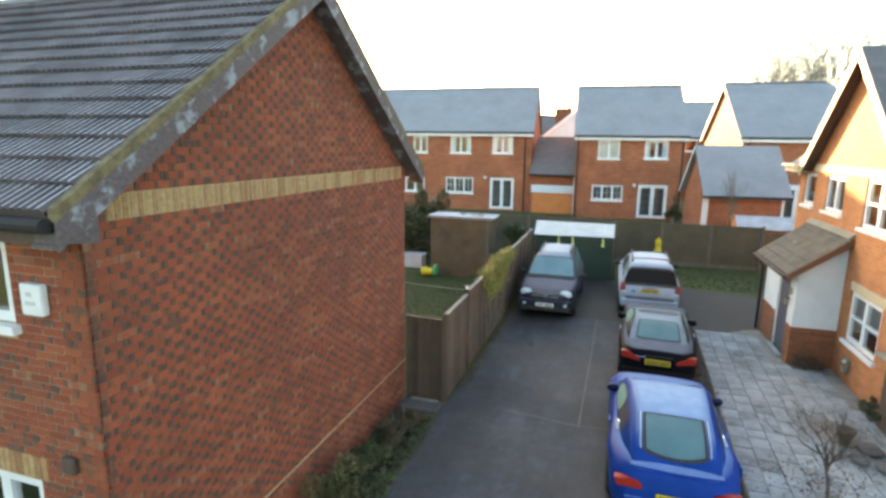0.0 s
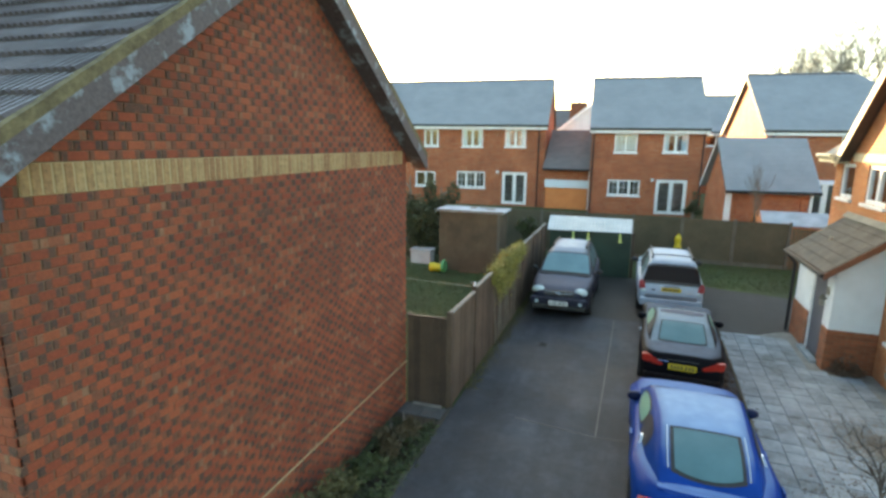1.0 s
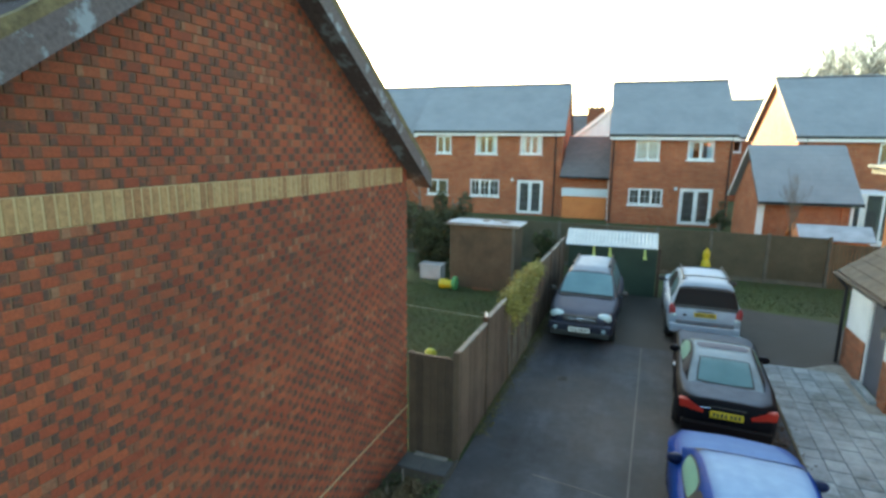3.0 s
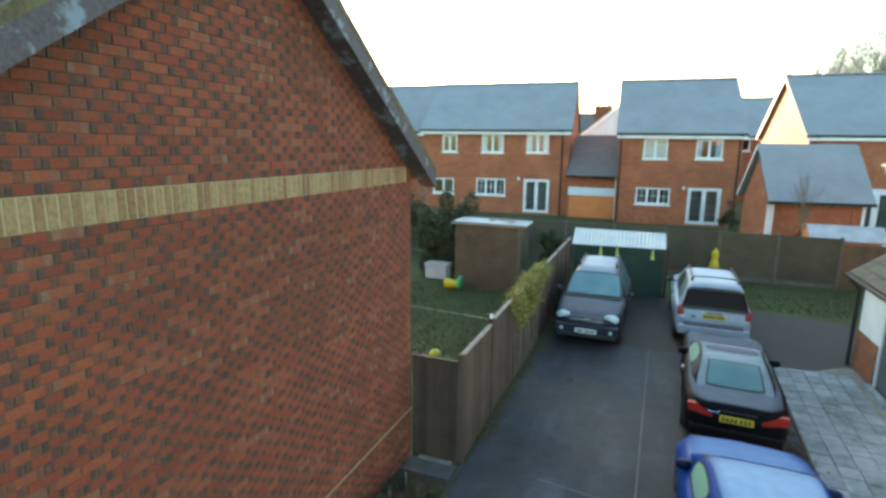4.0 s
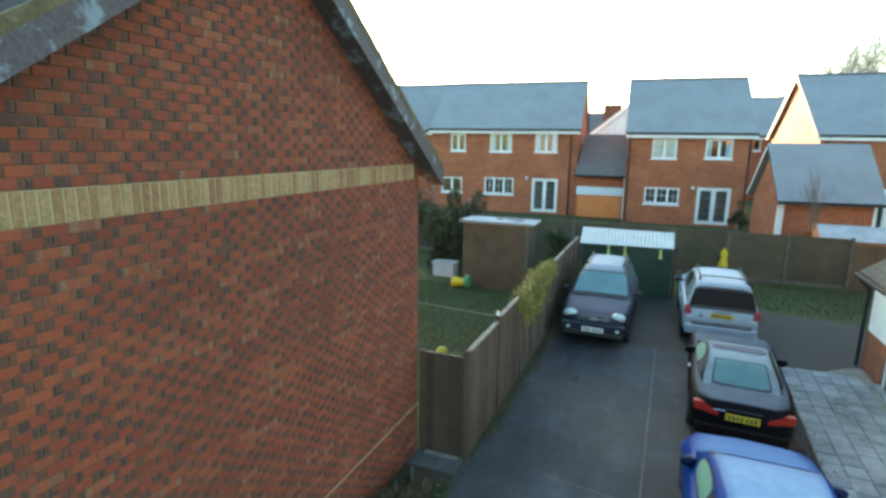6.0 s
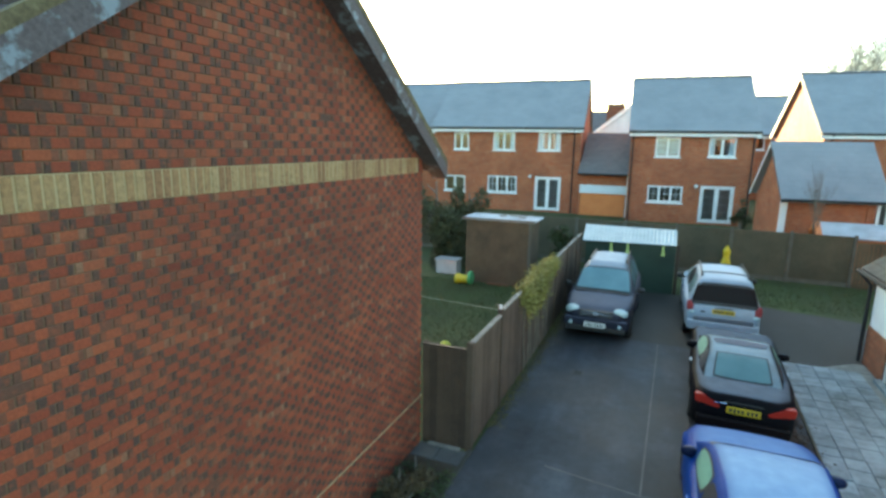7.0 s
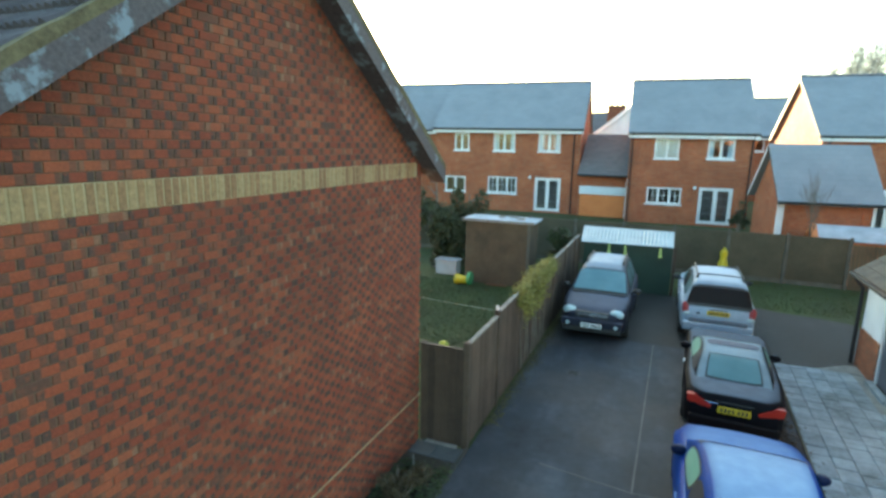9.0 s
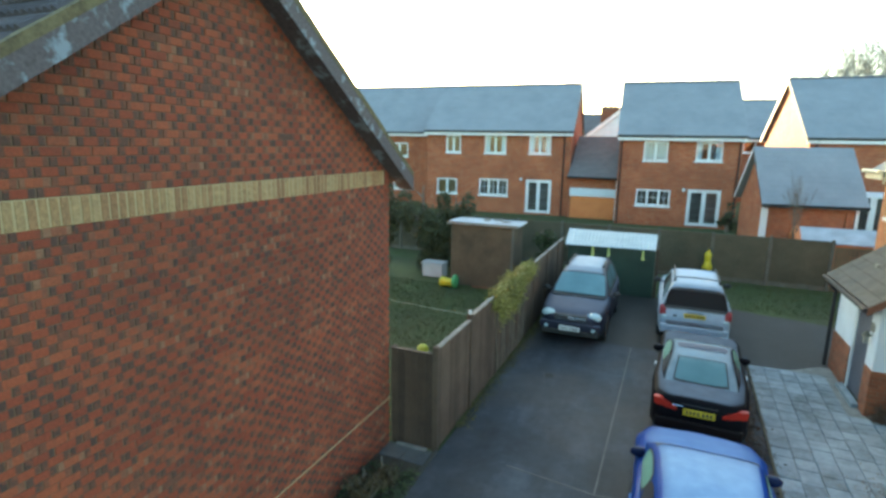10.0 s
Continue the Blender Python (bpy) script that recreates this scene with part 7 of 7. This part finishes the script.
suv_plum = dict(
    slim=0.965, L=4.4, r=0.345, wheels=(0.87, 3.44), paint=M_PLUM, cabin_paint=M_PLUM_ROOF, spokes=6,
    half=[(0, 0.70), (0.06, 0.79), (0.3, 0.87), (0.9, 0.905), (2.3, 0.89), (3.4, 0.88), (4.05, 0.81), (4.3, 0.71), (4.4, 0.56)],
    sill=[(0, 0.42), (0.3, 0.34), (1.4, 0.29), (3.0, 0.29), (4.1, 0.30), (4.4, 0.34)],
    shoulder=[(0, 0.90), (0.2, 0.98), (2.4, 0.97), (3.4, 0.94), (4.0, 0.88), (4.3, 0.79), (4.4, 0.68)],
    deck=[(0, 0.95), (0.15, 1.03), (3.0, 1.04), (3.6, 1.0), (4.1, 0.92), (4.32, 0.84), (4.4, 0.74)],
    cab=[(0.05, 0.94), (0.2, 1.26), (0.4, 1.56), (0.75, 1.665), (1.5, 1.68), (2.1, 1.645), (2.45, 1.53), (2.75, 1.32), (3.22, 0.99)], roof=1.68,
    belt=[(0.05, 0.76), (0.5, 0.83), (2.4, 0.83), (3.22, 0.78)], top=[(0.05, 0.53), (0.6, 0.54), (2.3, 0.57), (3.22, 0.62)],
    glass=[("windscreen", 3.1, 2.48, 0.27, 0.73, M_RIMED_MID, "frosted pale teal windscreen"), ("rear_window", 0.13, 0.42, 0.28, 0.72, M_RIMED, "frosted rear window"),
           ("side_window", 0.75, 1.5, 0.05, 0.18, M_RIMED, "frosted side window"), ("side_window", 0.75, 1.5, 0.95, 0.82, M_RIMED, "frosted side window"),
           ("side_window", 1.6, 2.5, 0.05, 0.18, M_RIMED, "frosted side window"), ("side_window", 1.6, 2.5, 0.95, 0.82, M_RIMED, "frosted side window")],
    lamps=[("headlight", (0.59, 4.235, 0.80), (0.185, 0.10, 0.115), M_HEAD, "large clear headlight"), ("tail_light", (0.68, 0.05, 0.86), (0.08, 0.06, 0.13), M_TAIL, "red tail light"),
           ("fog_light", (0.6, 4.41, 0.52), (0.075, 0.04, 0.065), M_HEAD, "round fog lamp")],
    boxes=[("bumper", (-0.78, 0.78, 4.3, 4.44, 0.45, 0.64), M_PLUM, 0.04, "dark bumper"), ("apron", (-0.74, 0.74, 4.28, 4.425, 0.31, 0.446), M_TRIM, 0.03, "black lower apron"), ("lower_grille", (-0.45, 0.45, 4.42, 4.448, 0.36, 0.43), M_TRIM, 0.01, ""),
           ("grille", (-0.42, 0.42, 4.30, 4.41, 0.68, 0.84), M_TRIM, 0.02, "dark grille"), ("grille_slat", (-0.38, 0.38, 4.405, 4.418, 0.70, 0.712), M_PLUM_ROOF, 0.003, ""), ("grille_slat", (-0.38, 0.38, 4.405, 4.418, 0.80, 0.812), M_PLUM_ROOF, 0.003, ""), ("grille_bar", (-0.40, 0.40, 4.405, 4.422, 0.755, 0.775), M_CHROME, 0.005, "chrome grille bar"),
           ("badge", (-0.07, 0.07, 4.41, 4.428, 0.73, 0.80), M_CHROME, 0.01, "plain oval badge"), ("cowl", (-0.70, 0.70, 3.12, 3.27, 1.0, 1.046), M_TRIM, 0.012, "black cowl under the windscreen"), ("wiper", (-0.55, 0.6, 3.08, 3.11, 1.04, 1.06), M_TRIM, 0.006, "black wiper"),
           ("roof_rail", (-0.53, -0.49, 0.65, 2.1, 1.675, 1.705), M_TRIM, 0.012, "dark roof rail"), ("roof_rail", (0.49, 0.53, 0.65, 2.1, 1.675, 1.705), M_TRIM, 0.012, "dark roof rail"),
           ("rail_foot", (-0.535, -0.485, 0.65, 0.75, 1.56, 1.68), M_TRIM, 0.008, ""), ("rail_foot", (0.485, 0.535, 0.65, 0.75, 1.56, 1.68), M_TRIM, 0.008, ""),
           ("rail_foot", (-0.535, -0.485, 2.0, 2.1, 1.56, 1.68), M_TRIM, 0.008, ""), ("rail_foot", (0.485, 0.535, 2.0, 2.1, 1.56, 1.68), M_TRIM, 0.008, "")] + plate(4.44, 0.50, 0.52, 1, M_PLATE_W),
    mirror=(0.98, 2.7, 1.05), mirror_paint=M_TRIM, handles=(1.5, 2.4))

car("car", "bright blue coupe with frosted roof and teal rear window", (1.01, 6.62, 0.086), 0.0, coupe_blue)
car("car", "black coupe with frosted windows parked on the drive", (1.07, 11.03, 0.091), -2.5, coupe_black)
car("car", "silver off-road car with dark rear window and roof rails", (1.165, 16.05, 0.096), 0.0, suv_silver)
car("car", "dark blue-grey off-road car facing down the drive", (-1.71, 19.25, 0.099), 180.0, suv_plum)

# ---- forecourt ----
bm = bmesh.new()
sheet(bm, 2.05, 5.05, 4.0, 13.71, 0.02, 1.0, 2.308, 5.05)
sheet(bm, 2.308, 4.12, 13.71, 15.55, 0.02, 1.0, 2.362, 4.12)
sheet(bm, 3.2, 4.12, 15.55, 16.1, 0.034, 1.0, 3.9, 4.12)
alone("pavement", bm, M_BED, "sandy joints under the forecourt paving", "pavement", kind="structure")
rk = random.Random(77)
bm = bmesh.new()
for k in range(4200):
    a, d = rk.uniform(0, math.tau), abs(rk.gauss(0, 0.5))
    x, y, r = 4.0 + 0.75 * d * math.cos(a), 10.2 + 1.25 * d * math.sin(a), rk.uniform(0.008, 0.017)
    z = ground_z(y) + 0.048
    if x > 4.98:
        continue
    ring = [bm.verts.new((x + r * rk.uniform(0.8, 1.3) * math.cos(b + a), y + r * rk.uniform(0.8, 1.3) * math.sin(b + a), z)) for b in (0, 1.26, 2.51, 3.77, 5.03)]
    tip = bm.verts.new((x, y, z + r * 0.8))
    for i in range(5):
        bm.faces.new((ring[i], ring[(i + 1) % 5], tip))
alone("gravel", bm, M_GRAVEL, "brown gravel strewn over the pale paving", "gravel", kind="stuff")
pot = thing("plant_pot", "dark brown flared clay pot on the gravel", "pot", (4.04, 9.95, 0.12))
bm = bmesh.new()
lathe(bm, [(0.07, 0.0), (0.13, 0.25), (0.145, 0.26), (0.145, 0.30), (0.12, 0.30), (0.10, 0.22)], 20, (4.04, 9.95, 0.115), "z")
part("body", bm, M_TERRACOTTA, pot, smooth=True)
bm = bmesh.new()
lathe(bm, [(0.0, 0.235), (0.11, 0.24)], 16, (4.04, 9.95, 0.115), "z")
part("soil", bm, M_SOIL, pot)
shrub("shrub", "low dark plant at the foot of the brick wall", (4.85, 11.15, 0.1), (0.16, 0.42, 0.16), 900, 0.05, M_LEAF_DARK, 72)
bin_store = thing("bin_store", "dark timber bin store with a grey sloping lid", "bin store", (4.95, 10.8, 0.1))
part("body", soft_box(4.87, 5.03, 10.45, 10.95, 0.06, 1.36, 0.01), M_SOFFIT, bin_store)
part("lid", soft_box(4.80, 5.04, 10.4, 11.3, 1.36, 1.42, 0.01), M_POST, bin_store, "grey lid")
tap = thing("hose_reel", "coiled pale hose on the brick wall", "hose", (5.0, 12.9, 0.3))
for k in range(3):
    bm = bmesh.new()
    tube(bm, [(HX - 0.03 - 0.02 * k, 12.9 + 0.13 * math.cos(a), 0.5 + 0.17 * math.sin(a)) for a in [math.tau * j / 18 for j in range(18)]], 0.014, 6)
    part("coil", bm, M_POST, tap)
part("bracket", soft_box(HX - 0.1, HX - 0.002, 12.87, 12.93, 0.55, 0.62, 0.01), M_WHITE, tap)
for k, (x, y, s) in enumerate(((4.36, 9.82, 0.2), (4.08, 9.45, 0.15), (4.42, 9.25, 0.2), (4.7, 9.6, 0.16))):
    bm = bmesh.new()
    bmesh.ops.create_icosphere(bm, subdivisions=2, radius=1.0)
    rk = random.Random(60 + k)
    for v in bm.verts:
        v.co = Vector((v.co.x * s, v.co.y * s * 1.2, v.co.z * s * 0.35)) * rk.uniform(0.9, 1.08) + Vector((x, y, ground_z(y) + 0.05 + s * 0.25))
    alone("rock", bm, M_WORN_SLAB, "grey stone on the gravel", "rock", "stones on the gravel")
# paving by the side gate
for xa, xb, ya, yb in ((-3.74, -3.35, 8.75, 9.15), (-3.34, -2.94, 8.75, 9.15), (-3.7, -3.32, 8.32, 8.72)):
    alone("paving_slab", soft_box(xa, xb, ya, yb, 0.03, 0.1, 0.008), M_WORN_SLAB, "worn grey paving slab before the side gate", "paving slab", "slabs by the gate")
shrub("shrub", "brown dead-looking plant at the foot of the porch", (4.5, 13.42, 0.07), (0.36, 0.17, 0.22), 1000, 0.05, M_LEAF_RED, 71)

# ---- paving slabs and single bricks ----
paving = thing("paving", "frosted grey block paving laid in staggered rows", "pavement", (3.4, 9.0, 0.13), kind="structure")
rng = random.Random(9)
slab_meshes = {}
count = 0
x = 2.06
col = 0
far_slabs = bmesh.new()
while x < 5.0:
    w = rng.choice((0.28, 0.31, 0.35))
    y = 5.2 - rng.uniform(0.0, 0.4)
    while y < 15.5:
        l = rng.choice((0.28, 0.34, 0.34, 0.42))
        shift = 0.312 * (y - 4.0) / 11.55
        stop = min(y + l, 15.54)
        inside = not (x + w + shift > 4.12 and stop > 13.7) and x + w + shift < 5.04
        if inside and stop - y > 0.08:
            key = (round(w, 2), round(stop - y, 2))
            spot = Matrix.Translation((x + shift, y, ground_z(y) + 0.045 + rng.uniform(-0.004, 0.006))) @ Euler((radians(0.06 + rng.uniform(-0.4, 0.4)), radians(rng.uniform(-0.5, 0.5)), radians(-1.5 + rng.uniform(-1.0, 1.0)))).to_matrix().to_4x4()
            if y > 7.2 and count < 298:
                if key not in slab_meshes:
                    b2 = bmesh.new()
                    brick_mesh(b2, (0.005, 0.005, 0), (1, 0, 0), (0, 1, 0), (0, 0, 1), w - 0.013, stop - y - 0.013, 0.05)
                    slab_meshes[key] = mesh_of("paving_slab", b2, M_SLAB)
                ob = new("paving_slab", slab_meshes[key])
                ob.parent, ob.matrix_parent_inverse = paving, paving.matrix_basis.inverted()
                ob.matrix_basis = spot
                count += 1
            else:
                turn_ = spot.to_3x3()
                brick_mesh(far_slabs, spot @ Vector((0.005, 0.005, 0)), turn_ @ Vector((1, 0, 0)), turn_ @ Vector((0, 1, 0)), turn_ @ Vector((0, 0, 1)), w - 0.013, stop - y - 0.013, 0.05)
        y += l
    x += w
    col += 1
part("slab_field", far_slabs, M_SLAB, paving, kind="stuff")
whole = []
for burn in BURNS:
    b2 = bmesh.new()
    burnt_brick(b2, (0, 0, 0), (0, 1, 0), (0, 0, 1), (1, 0, 0), BRICK_L, BRICK_H, 0.02, *burn)
    whole.append(mesh_of("brick", b2, (M_RED, M_DARK)))
for s, z, kind_ in single:
    ob = new("brick", whole[kind_])
    ob.parent = gable
    ob.location = (AX + rng.uniform(-0.0015, 0.0015), s, z)
